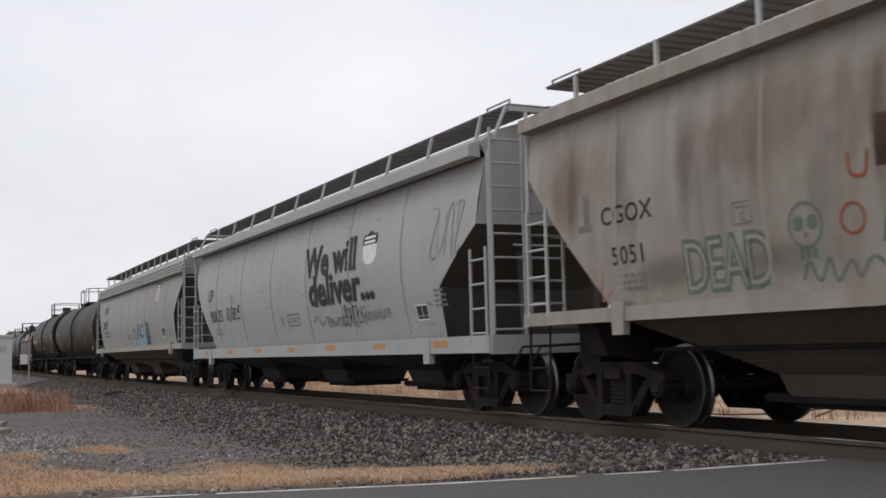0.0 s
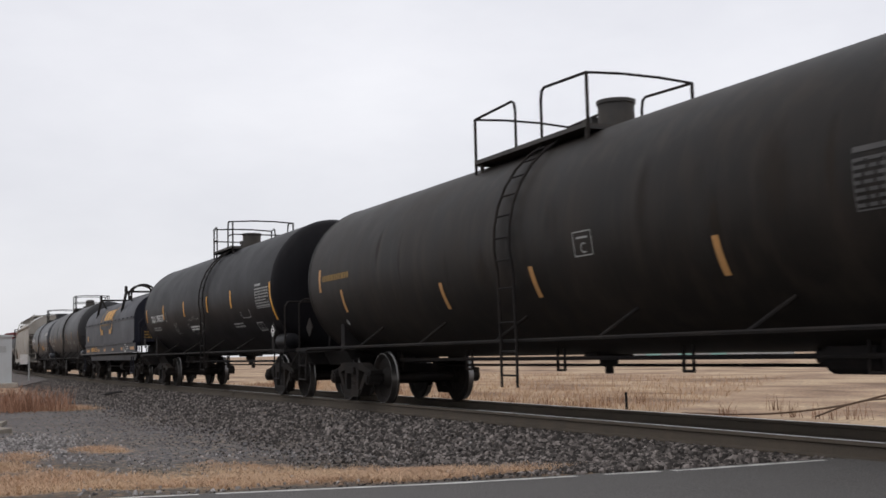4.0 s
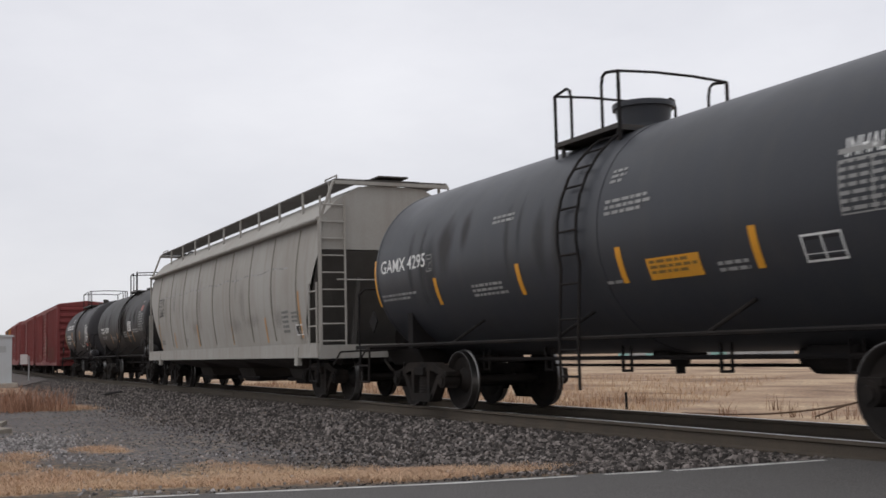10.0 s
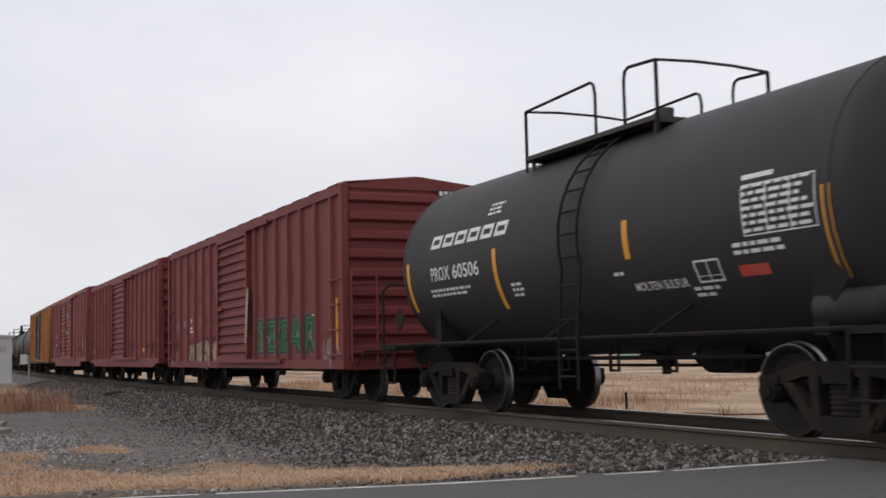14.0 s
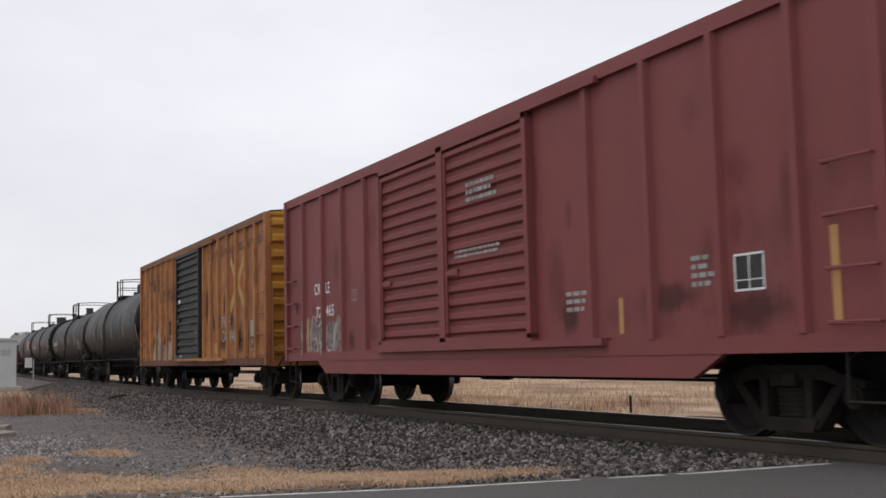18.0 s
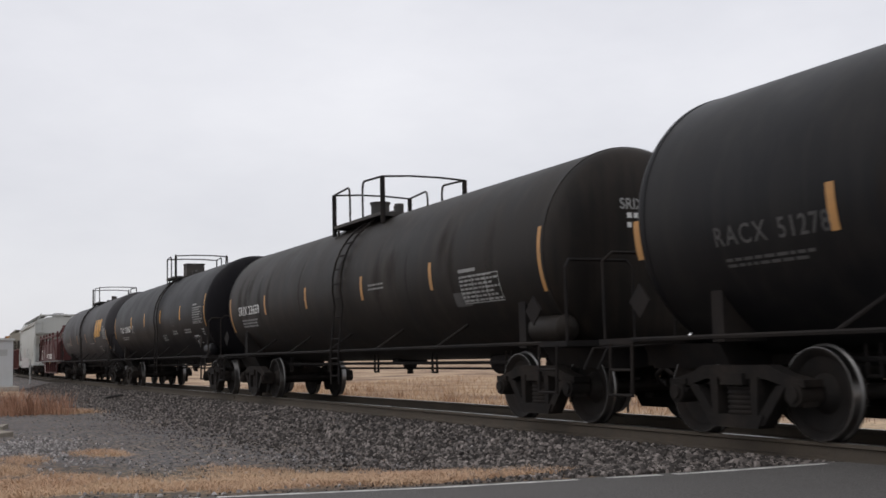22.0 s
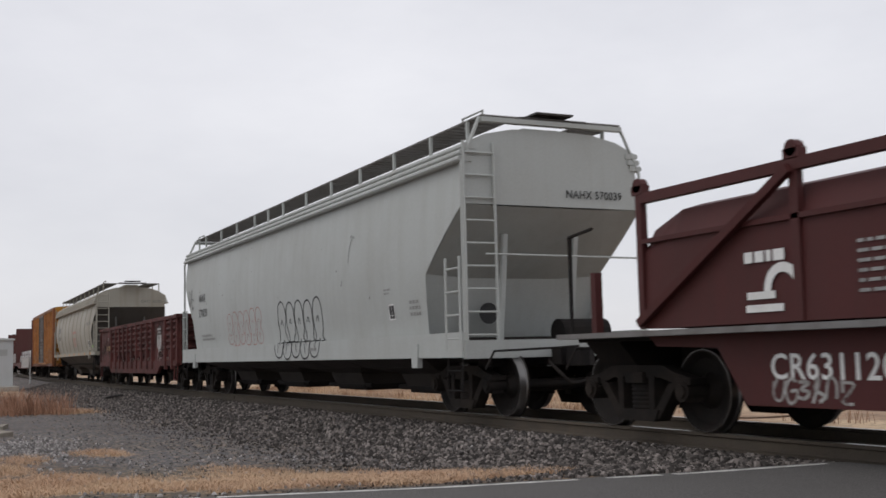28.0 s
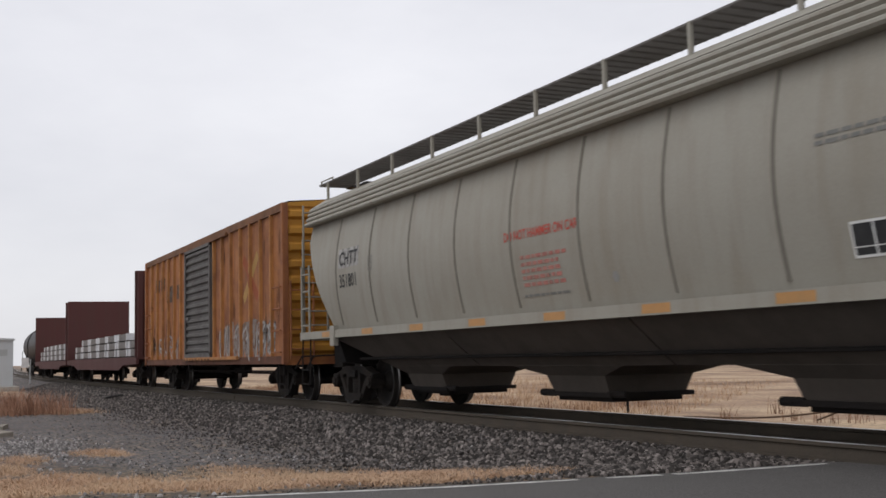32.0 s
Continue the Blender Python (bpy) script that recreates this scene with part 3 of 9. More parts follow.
def spring_mesh():
    """A nest of coil springs under the bolster end, as one ribbed casting."""
    prof = []
    for k in range(6):
        z = 0.24 + 0.05 * k
        prof += [(z, 0.20), (z + 0.012, 0.225), (z + 0.030, 0.225), (z + 0.04, 0.20)]
    rows = []
    for z, r in prof:
        row = []
        for i in range(24):
            t = 2 * math.pi * i / 24
            lobe = 1 - 0.16 * abs(math.sin(1.5 * t)) 
            row.append((r * lobe * math.cos(t), 0.36 * r * math.sin(t), z))
        rows.append(row)
    return mesh_of(Shape().loft(rows, True), TRUCK)


def bolster_mesh():
    sh = Shape()
    sh.prism([(-1.12, 0.54), (1.12, 0.54), (1.12, 0.66), (0.5, 0.70), (-0.5, 0.70), (-1.12, 0.66)], "x", -0.17, 0.17)
    sh.drum(0, 0, 0.66, 0.2, 0.1, 16)
    for s in (-1, 1):
        sh.box(s * 0.36 - 0.05, s * 0.36 + 0.05, -0.85, 0.85, 0.33, 0.42)
        for y in (-0.75, 0.75):
            sh.prism([(s * 0.40, 0.25), (s * 0.47, 0.28), (s * 0.47, 0.56), (s * 0.40, 0.53)], "y", y - 0.05, y + 0.05)
    return mesh_of(sh, TRUCK, 30)


BOLSTER, SIDEFRAME, SPRINGS, WHEELSET = bolster_mesh(), side_frame_mesh(), spring_mesh(), wheelset_mesh()
WHEELS = []     # (wheelset, its place in the train, its seat in the truck)


def add_truck(car, centre, x):
    truck = part("truck", BOLSTER, None, car, "grimy cast-steel freight truck", pose(x, 0, 0))
    for y in (-0.99, 0.99):
        part("side_frame", SIDEFRAME, None, truck, "", pose(0, y, 0))
        part("spring_nest", SPRINGS, None, truck, "", pose(0, y, 0))
    for dx in (-0.889, 0.889):
        ob = part("wheelset", WHEELSET, None, truck, "steel wheelset with bright worn treads", pose(dx, 0, 0.457))
        WHEELS.append((ob, centre + x + dx, dx))


def couplings(car, xr, xf, mat=None, reach=0.75):
    """Centre sill ends, coupler and air hose at both ends of a wagon."""
    for s, x in ((-1, xr), (1, xf)):
        sh = Shape().box(min(x, x + s * reach * 0.45), max(x, x + s * reach * 0.45), -0.17, 0.17, 0.74, 0.98)
        sh.prism([(-0.09, 0.76), (0.09, 0.76), (0.09, 0.92), (-0.09, 0.92)], "x", min(x, x + s * reach), max(x, x + s * reach))
        k = x + s * reach
        sh.prism([(k - 0.16, -0.17), (k + 0.13, -0.14), (k + 0.13, 0.02), (k + 0.02, 0.17), (k - 0.16, 0.17)], "z", 0.72, 0.98)
        part("coupler", sh, STEEL, car, "dark cast-steel knuckle coupler")
        part("air_hose", Shape().pipe(curve_through([(x + s * 0.15, -0.3, 0.78), (x + s * 0.5, -0.33, 0.62), (k, -0.2, 0.48), (k + s * 0.2, -0.05, 0.52)], 4), 0.025), STEEL, car)
        part("uncoupling_lever", Shape().pipe([(k - s * 0.1, 0, 1.0), (k - s * 0.3, -0.25, 0.98), (k - s * 0.35, -1.25, 0.95), (k - s * 0.35, -1.4, 0.70)], 0.016), mat or STEEL, car)


def ladder(car, name, foot, top, w, n, mat, axis="x", r=0.017, stile=0.024, label=""):
    """Two stiles and n rungs. axis: the way the rungs run."""
    d = Vector((w / 2, 0, 0)) if axis == "x" else Vector((0, w / 2, 0))
    f, t = Vector(foot), Vector(top)
    lad = part(name, Shape().rod(f - d, t - d, stile, 6), mat, car, label)
    part("stile", Shape().rod(f + d, t + d, stile, 6), mat, lad)
    for i in range(n):
        c = f.lerp(t, (i + 0.5) / n)
        part("rung", Shape().rod(c - d, c + d, r, 6), mat, lad)
    return lad


def stencil(car, shape, mapper, mat, label="", name="lettering"):
    return part(name, put(shape, mapper), mat, car, label)


def letters(car, s, height, mapper, mat, label, squeeze=1.0, gap=1.0):
    return part("lettering", put(text_shape(s, height, squeeze, gap * 1.06, 0.018 * height), mapper), mat, car, label)


def letters_fit(car, s, height, width, mapper, mat, label):
    return part("lettering", put(text_fit(s, height, width, 0.018 * height), mapper), mat, car, label)


def plate(car, mapper_at, w, h, face, frame_mat, seed=1, split=True):
    """The stencilled maintenance panel: dark fields within a light outline."""
    base = put(rect(0, w, 0, h), mapper_at(0.003))
    p = part("stencil_panel", base, face, car, "stencilled data panel with light outline")
    sh = ring(w, h, 0.022 * max(1, h / 0.4))
    if split:
        r = rect(w * 0.48, w * 0.52, 0, h)
        sh.add(r.v, r.f)
        r = rect(0, w, h * 0.28, h * 0.31)
        sh.add(r.v, r.f)
    part("panel_outline", put(smooth_strip(sh), mapper_at(0.006)), frame_mat, p)
    return p


def wagon(name, label, category, rear, nose, group="wagons of the train"):
    ob = new(name)
    ob.empty_display_size = 0.5
    tagged(ob, label, category, group)
    TRAIN.append((ob, (rear + nose) / 2))
    return ob, (rear + nose) / 2, (nose - rear) / 2


TRAIN = []


# ---- tank wagons ----
def tank_wagon(label, rear, nose, R, cz, mat, fitting="drum", band=0.0, ladder_x=-0.6, plat=(-0.5, 1.7), marks=REFLECT, strips=(), tanks=True, rail_mat=None, valve=True, trucks=(1.05, 1.05), belt=(), ext=(0.0, 0.0), loops=(0.6, 0.5), mid=False, fit_x=0.0, post=0.024):
    car, uc, a = wagon("tank_wagon", label, "tank wagon", rear, nose)
    h, a0 = R * 0.24, a + ext[0]
    a1 = a + ext[1]
    head = [(math.cos(math.pi / 2 * i / 14) ** 0.9, math.sin(math.pi / 2 * i / 14) ** 0.5) for i in range(15)]
    prof = []
    for c, r in head:
        prof.append((-a0 + h - h * c, R * r))
    prof += [(-a0 + h + (a0 + a1 - 2 * h) * k / 6, R) for k in range(1, 6)]
    for c, r in reversed(head):
        prof.append((a1 - h + h * c, R * r))
    prof = [(x, max(r, 0.001)) for x, r in prof]
    HEADS[car.name] = (a1, R, cz, h)
    part("tank_shell", Shape().lathe(prof, 72, 0, cz), mat, car, smooth=50)
    for s, e in ((-1, a0), (1, a1)):
        part("head_seam", Shape().lathe([(s * (e - h) - 0.035, R), (s * (e - h) - 0.03, R + 0.008), (s * (e - h) + 0.03, R + 0.008), (s * (e - h) + 0.035, R)], 72, 0, cz), mat, car, smooth=50)
    for bx, bw in belt:
        part("belt", Shape().lathe([(bx - bw / 2, R), (bx - bw / 2, R + 0.007), (bx + bw / 2, R + 0.007), (bx + bw / 2, R)], 72, 0, cz), mat, car, smooth=30)
    rm = rail_mat or STEEL
    fx = a + 0.55
    # stub sills, saddles, end platforms
    for s, tr in zip((-1, 1), trucks):
        tx = s * (a - tr)
        lo, hi = sorted((tx - s * 1.1, s * fx))
        part("stub_sill", Shape().box(lo, hi, -0.24, 0.24, 0.72, 1.0), STEEL, car)
        sad = Shape()
        ys = [-1.25 + 2.5 * i / 10 for i in range(11)]
        low = [(y, 0.98) for y in ys]
        top = [(y, cz - math.sqrt(max(0.01, (R - 0.02) ** 2 - y * y)) + 0.02) for y in reversed(ys)]
        sad.prism(low + top, "x", tx - 0.09, tx + 0.09)
        part("saddle", sad, STEEL, car)
        lo, hi = sorted((s * (a - 0.9), s * (fx - 0.1)))
        part("brake_rigging", Shape().prism([(-0.95, 0.97), (0.95, 0.97), (0.8, 0.70), (-0.8, 0.70)], "x", lo, hi), STEEL, car)
        lo, hi = sorted((s * (a - 0.12), s * fx))
        part("end_platform", Shape().box(lo, hi, -1.5, 1.5, 0.98, 1.05), STEEL, car)
        xr = s * (fx - 0.06)
        part("end_handrail", Shape().pipe([(xr, -1.45, 1.05), (xr, -1.45, 1.95), (xr - s * 0.06, -1.36, 2.05), (xr - s * 0.06, -0.5, 2.05), (xr, -0.45, 1.95), (xr, -0.45, 1.05)], 0.02), rm, car)
        part("end_handrail", Shape().pipe([(xr, 1.45, 1.05), (xr, 1.45, 1.95), (xr, 1.36, 2.05), (xr, 0.5, 2.05), (xr, 0.45, 1.95), (xr, 0.45, 1.05)], 0.02), rm, car)
        step = Shape().pipe([(s * (a - 0.1), -1.5, 1.0), (s * (a - 0.1), -1.52, 0.42), (s * (a + 0.32), -1.52, 0.42), (s * (a + 0.32), -1.5, 1.0)], 0.018)
        step.rod((s * (a - 0.1), -1.52, 0.7), (s * (a + 0.32), -1.52, 0.7), 0.016, 6)
        part("end_step", step, rm, car)
        part("placard_holder", Shape().prism([(-0.19, 0), (0, -0.19), (0.19, 0), (0, 0.19)], "y", -1.49, -1.47), STEEL, car, "", pose(s * (a - 0.25), 0, 1.45))
    # long side rails with their struts
    for y in (-1.48, 1.48):
        part("side_rail", Shape().pipe([(-a + 0.05, y, 1.03), (a - 0.05, y, 1.03)], 0.026), rm, car)
    n = max(4, int(2 * a / 2.6))
    for i in range(1, n):
        x = -a + 0.6 + (2 * a - 1.2) * i / n
        yb = -math.sqrt(R * R - (cz - 1.35) ** 2)
        part("rail_strut", Shape().rod((x - 0.18, -1.48, 1.03), (x + 0.16, yb - 0.005, 1.36), 0.022, 6), rm, car)
    # brake rods, hangers, outlet
    br = Shape().pipe([(-a + 2.2, -0.55, 0.78), (a - 2.2, -0.55, 0.78)], 0.028).pipe([(-a + 2.0, 0.5, 0.66), (a - 2.0, 0.5, 0.66)], 0.022)
    part("brake_pipe", br, STEEL, car)
    for i in range(5):
        x = -a + 2.6 + (2 * a - 5.2) * i / 4
        part("pipe_hanger", Shape().pipe([(x - 0.09, -0.55, 1.05), (x - 0.09, -0.55, 0.62), (x + 0.09, -0.55, 0.62), (x + 0.09, -0.55, 1.05)], 0.018), STEEL, car)
    bz = cz - R
    if valve:
        ov = Shape().drum(0.35, 0, bz - 0.16, 0.12, 0.2, 14, 1.3).drum(0.35, 0, bz - 0.26, 0.06, 0.12, 12)
        ov.box(0.2, 0.5, -0.3, 0.3, bz - 0.04, bz + 0.1)
        part("outlet_valve", ov, STEEL, car)
    part("brake_cylinder", Shape().rod((a - 3.4, -0.25, 0.78), (a - 2.7, -0.25, 0.78), 0.19, 14).rod((a - 3.6, -0.25, 0.78), (a - 3.4, -0.25, 0.78), 0.1, 10), STEEL, car)
    if tanks:
        part("air_reservoir", Shape().lathe([(a - 0.80, 0.01), (a - 0.79, 0.1), (a - 0.72, 0.175), (a - 0.02, 0.175), (a + 0.05, 0.1), (a + 0.06, 0.01)], 18, -1.12, 1.22), mat, car, smooth=40)
    # mid ladder bent over the side
    lx = ladder_x
    lo_t, hi_t = radians(-35), radians(62)
    pts = [(-1.52, 0.42), (-1.52, 1.05)] + [(-(R + 0.07) * math.cos(t), cz + (R + 0.07) * math.sin(t)) for t in [lo_t * 0.4 + (hi_t - lo_t * 0.4) * i / 7 for i in range(8)]]
    lad = part("side_ladder", Shape().pipe([(lx - 0.21, y, z) for y, z in pts], 0.02), rm, car)
    part("stile", Shape().pipe([(lx + 0.21, y, z) for y, z in pts], 0.02), rm, lad)
    for (y0, z0), (y1, z1) in zip(pts, pts[1:]):
        seg = math.hypot(y1 - y0, z1 - z0)
        k = max(1, round(seg / 0.38))
        for i in range(k):
            t = (i + 0.5) / k
            part("rung", Shape().rod((lx - 0.21, y0 + (y1 - y0) * t, z0 + (z1 - z0) * t), (lx + 0.21, y0 + (y1 - y0) * t, z0 + (z1 - z0) * t), 0.014, 6), rm, lad)
    # top platform, handrails, valves
    pz, yw, (q0, q1) = cz + R - 0.06, 0.85, plat
    pf = part("top_platform", Shape().box(q0, q1, -yw, -0.42, pz - 0.03, pz), GRATE, car, "dark steel grating catwalk")
    part("catwalk", Shape().box(q0, q1, 0.42, yw, pz - 0.03, pz), GRATE, pf)
    for x in (q0 + 0.04, q1 - 0.04):
        part("platform_beam", Shape().box(x - 0.04, x + 0.04, -yw, yw, pz - 0.07, pz - 0.032), GRATE, pf)
    part("platform_edge", Shape().box(q0, q1, -yw - 0.03, -yw - 0.002, pz - 0.05, pz + 0.01), GRATE, pf)
    for x in (q0 + 0.1, q1 - 0.1):
        for y in (-yw + 0.05, yw - 0.05):
            part("platform_leg", Shape().rod((x, y, pz - 0.03), (x, y, cz + math.sqrt(R * R - y * y) - 0.02), 0.03, 6), GRATE, pf)
    H, (l0, l1) = 0.66, loops
    # a guard round each end: posts, a cross rail, and a side loop that bends down to the catwalk
    for q, way, ln in ((q0, 1, l0), (q1, -1, l1)):
        for y in (-yw, yw):
            part("guard_post", Shape().rod((q, y, pz - 0.2), (q, y, pz + H), post, 6), rm, pf)
            e = q + way * ln
            part("handrail", Shape().pipe([(q, y, pz + H), (e - way * 0.1, y, pz + H + 0.04), (e - way * 0.03, y, pz + H), (e, y, pz + H - 0.12), (e, y, pz - 0.02)], 0.02), rm, pf)
        part("handrail", Shape().pipe([(q, -yw, pz + H), (q, -0.3, pz + H + 0.03), (q, 0.3, pz + H + 0.03), (q, yw, pz + H)], 0.02), rm, pf)
        if mid:
            part("middle_rail", Shape().rod((q, -yw, pz + H * 0.48), (q, yw, pz + H * 0.48), 0.017, 6), rm, pf)
            for y in (-yw, yw):
                part("middle_rail", Shape().rod((q, y, pz + H * 0.48), (q + way * ln, y, pz + H * 0.48), 0.017, 6), rm, pf)
    tz, f = cz + R, fit_x
    if fitting == "drum":
        part("valve_housing", Shape().drum(f, 0, tz - 0.03, 0.36, 0.09, 24).drum(f, 0, tz + 0.06, 0.25, 0.30, 24).drum(f, 0, tz + 0.36, 0.27, 0.05, 24), GRATE, car, "dark cylindrical valve housing", smooth=30)
        part("valve", Shape().drum(f - 0.42, -0.1, tz - 0.03, 0.10, 0.2, 12).box(f - 0.55, f - 0.3, -0.2, 0.05, tz + 0.15, tz + 0.24), GRATE, car)
    elif fitting == "dome":
        dome = [(0.30, -0.03), (0.30, 0.05), (0.24, 0.07), (0.24, 0.33), (0.22, 0.40), (0.15, 0.445), (0.0, 0.46)]
        rows = [[(f + r * math.cos(t), r * math.sin(t), tz + z) for t in [math.pi * i / 12 for i in range(24)]] for r, z in dome]
        part("valve_housing", Shape().loft(rows, True), GRATE, car, "dark domed valve housing", smooth=50)
        part("valve", Shape().drum(f - 0.5, -0.15, tz - 0.04, 0.16, 0.16, 14).drum(f + 0.55, -0.1, tz - 0.04, 0.14, 0.17, 14).box(f - 0.5, f + 0.5, -0.14, -0.06, tz + 0.02, tz + 0.08), GRATE, car)
    elif fitting == "wide":
        part("valve_housing", Shape().drum(f, 0, tz - 0.03, 0.46, 0.08, 24).drum(f, 0, tz + 0.05, 0.33, 0.26, 24, 1.12).drum(f, 0, tz + 0.31, 0.41, 0.07, 24), GREYBLUE, car, "wide flanged valve drum", smooth=30)
    elif fitting == "block":
        part("valve_housing", Shape().box(f - 0.25, f + 0.25, -0.3, 0.3, tz - 0.05, tz + 0.40).box(f - 0.27, f + 0.27, -0.32, 0.32, tz + 0.40, tz + 0.44), GRATE, car, "square black valve box")
        part("valve", Shape().drum(f + 0.5, -0.05, tz - 0.03, 0.12, 0.2, 12).rod((f + 0.5, -0.05, tz + 0.14), (f + 0.95, -0.05, tz + 0.12), 0.05, 8).drum(f + 0.95, -0.05, tz - 0.03, 0.1, 0.17, 12), GRATE, car)
    else:
        vh = Shape().drum(f, 0, tz - 0.03, 0.34, 0.10, 24).drum(f + 0.25, 0, tz + 0.06, 0.1, 0.18, 12).drum(f + 0.5, -0.1, tz - 0.02, 0.09, 0.26, 12)
        vh.drum(f - 0.12, 0.1, tz + 0.06, 0.13, 0.12, 12).rod((f + 0.25, 0, tz + 0.18), (f + 0.5, -0.1, tz + 0.2), 0.05, 8)
        part("manway", vh, GRATE, car, "low manway lid with valves", smooth=30)
        if post > 0.03:
            part("valve_housing", Shape().drum(-1.0, 0, tz - 0.03, 0.19, 0.42, 20).drum(-1.0, 0, tz + 0.39, 0.21, 0.04, 20), GRATE, car, "dark cylindrical valve housing", smooth=30)
    for x, z, hh in strips:
        stencil(car, smooth_strip(rect(0, 0.105, 0, hh)), wrap(x, z, R, cz), marks, "yellow reflective strip", "reflector")
    for s, tr in zip((-1, 1), trucks):
        add_truck(car, uc, s * (a - tr))
    couplings(car, -fx, fx, reach=0.55)
    return car, uc, a, lambda x, z, lift=0.006: wrap(x, z, R, cz, lift)


# ---- covered hoppers ----
def both(v):
    return v if isinstance(v, tuple) else (v, v)


def hopper_wagon(label, rear, nose, mat, eave=3.86, roof=4.22, walk_z=4.33, bays=3, inset=1.2, ribs=(), end_mat=None, sill_mat=None, post_mat=None, ridges=3, round_side=0.06, upper=3.15, wide=1.6, low=2.15, over=0.1, sill=(0.98, 1.26), trucks=1.4, seam_mat=None, foot_in=0.1, gutter=False, bay_foot=0.46, slant=0.0, meet=0.66, space=0.1, frame_top=True, gate=0.65, bay_mat=None, posts=(), ends=(0.02, 0.02), rear_ladder=True):
    """upper, low, inset, over: the cut-back ends, for the rear and the front."""
    car, uc, a = wagon("covered_hopper", label, "covered hopper", rear, nose)
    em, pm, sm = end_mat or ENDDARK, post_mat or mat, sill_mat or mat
    sz0, sz1 = sill
    W = wide
    up2, low2, in2, ov2 = both(upper), both(low), both(inset), both(over)

    def edge(z, k):
        """Where the side sheet ends at height z; k: 0 rear, 1 front."""
        e = a - ov2[k]
        if z >= up2[k]:
            return e
        if z <= low2[k]:
            return e - in2[k] - foot_in * (low2[k] - z) / max(0.05, low2[k] - sz1 + 0.02) * (1 if low2[k] > sz1 + 0.2 else 0)
        return e - in2[k] * (1 - (z - low2[k]) / (up2[k] - low2[k]))

    def bulge(z):
        t = max(0.0, min(1.0, (z - sz1) / (eave - sz1)))
        return W - round_side + round_side * math.sin(math.pi * t) - 0.02

    levels = sorted(set([sz1 - 0.02, eave] + [sz1 + (eave - sz1) * i / 12 for i in range(1, 12)] + [z for z in (*up2, *low2) if sz1 < z < eave]))
    # side sheets with cut-back ends, slightly rounded
    for s in (-1, 1):
        rows = []
        for z in levels:
            r, f = -edge(z, 0), edge(z, 1)
            rows.append([(r + (f - r) * i / 8, s * bulge(z), z) for i in range(9)])
        part("side_sheet", Shape().loft(rows), mat, car, smooth=40)
        for x in ribs:
            seg = []
            for i in range(9):
                z = sz1 + (eave - sz1) * (0.04 + 0.94 * i / 8)
                b = s * bulge(z)
                seg.append([(x - 0.03, b, z), (x - 0.012, b + s * 0.016, z), (x + 0.012, b + s * 0.016, z), (x + 0.03, b, z)])
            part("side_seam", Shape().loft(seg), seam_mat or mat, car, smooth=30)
        part("side_sill", Shape().prism([(s * (W - 0.10), sz1), (s * (W + 0.01), sz1), (s * (W + 0.01), sz0), (s * (W - 0.16), sz0), (s * (W - 0.16), sz0 + 0.03), (s * (W - 0.03), sz0 + 0.03), (s * (W - 0.03), sz1 - 0.03), (s * (W - 0.10), sz1 - 0.03)], "x", -a + 0.03, a - 0.03), sm, car)
        # rolled eave, or a slanted gutter plate
        x0, x1 = -a + ov2[0] - 0.02, a - ov2[1] + 0.02
        if gutter:
            part("roof_edge", Shape().prism([(s * (W - 0.12), eave - 0.02), (s * (W + 0.06), eave - 0.01), (s * (W + 0.05), eave + 0.16), (s * (W - 0.12), eave + 0.22)], "x", x0, x1), mat, car)
        else:
            for k in range(ridges):
                z = eave - 0.01 + 0.095 * k
                y = W - 0.02 - 0.035 * k
                part("roof_edge", Shape().prism([(s * (y - 0.2), z), (s * y, z), (s * (y + 0.025), z + 0.03), (s * (y + 0.02), z + 0.06), (s * y, z + 0.08), (s * (y - 0.2), z + 0.08)], "x", x0, x1), mat, car)
    ez = eave + (0.20 if gutter else 0.095 * ridges - 0.02)
    sec = [(-W + 0.12, ez), (-1.15, ez + (roof - ez) * 0.55), (-0.7, roof - 0.03), (0, roof), (0.7, roof - 0.03), (1.15, ez + (roof - ez) * 0.55), (W - 0.12, ez)]
    part("roof", Shape().loft([[(x, y, z) for y, z in sec] for x in (-a + ov2[0], a - ov2[1])]), mat, car, smooth=60)
    for k in range(10):
        x = -a + 1.2 + (2 * a - 2.4) * k / 9
        part("trough_hatch", Shape().prism([(-0.33, roof - 0.06), (0.33, roof - 0.06), (0.33, roof + 0.08), (0.2, roof + 0.12), (-0.2, roof + 0.12), (-0.33, roof + 0.08)], "x", x - 0.62, x + 0.62), mat, car)
    # ends: upright top sheet, slope sheet, corner posts, platform
    for s, k in ((-1, 0), (1, 1)):
        upz, lowz, ins = up2[k], low2[k], in2[k]
        xe = s * (a - ov2[k])
        v = [(xe, -bulge(upz), upz), (xe, -bulge(eave), eave), *[(xe, y, z) for y, z in sec], (xe, bulge(eave), eave), (xe, bulge(upz), upz)]
        part("end_sheet", Shape().add(v, [tuple(range(len(v)))]), mat, car)
        xi = xe - s * ins
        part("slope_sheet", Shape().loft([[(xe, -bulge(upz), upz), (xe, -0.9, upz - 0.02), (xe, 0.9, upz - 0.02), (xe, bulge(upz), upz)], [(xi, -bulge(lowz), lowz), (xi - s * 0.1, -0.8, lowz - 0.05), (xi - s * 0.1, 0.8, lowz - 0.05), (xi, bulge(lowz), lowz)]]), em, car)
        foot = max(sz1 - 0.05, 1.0)
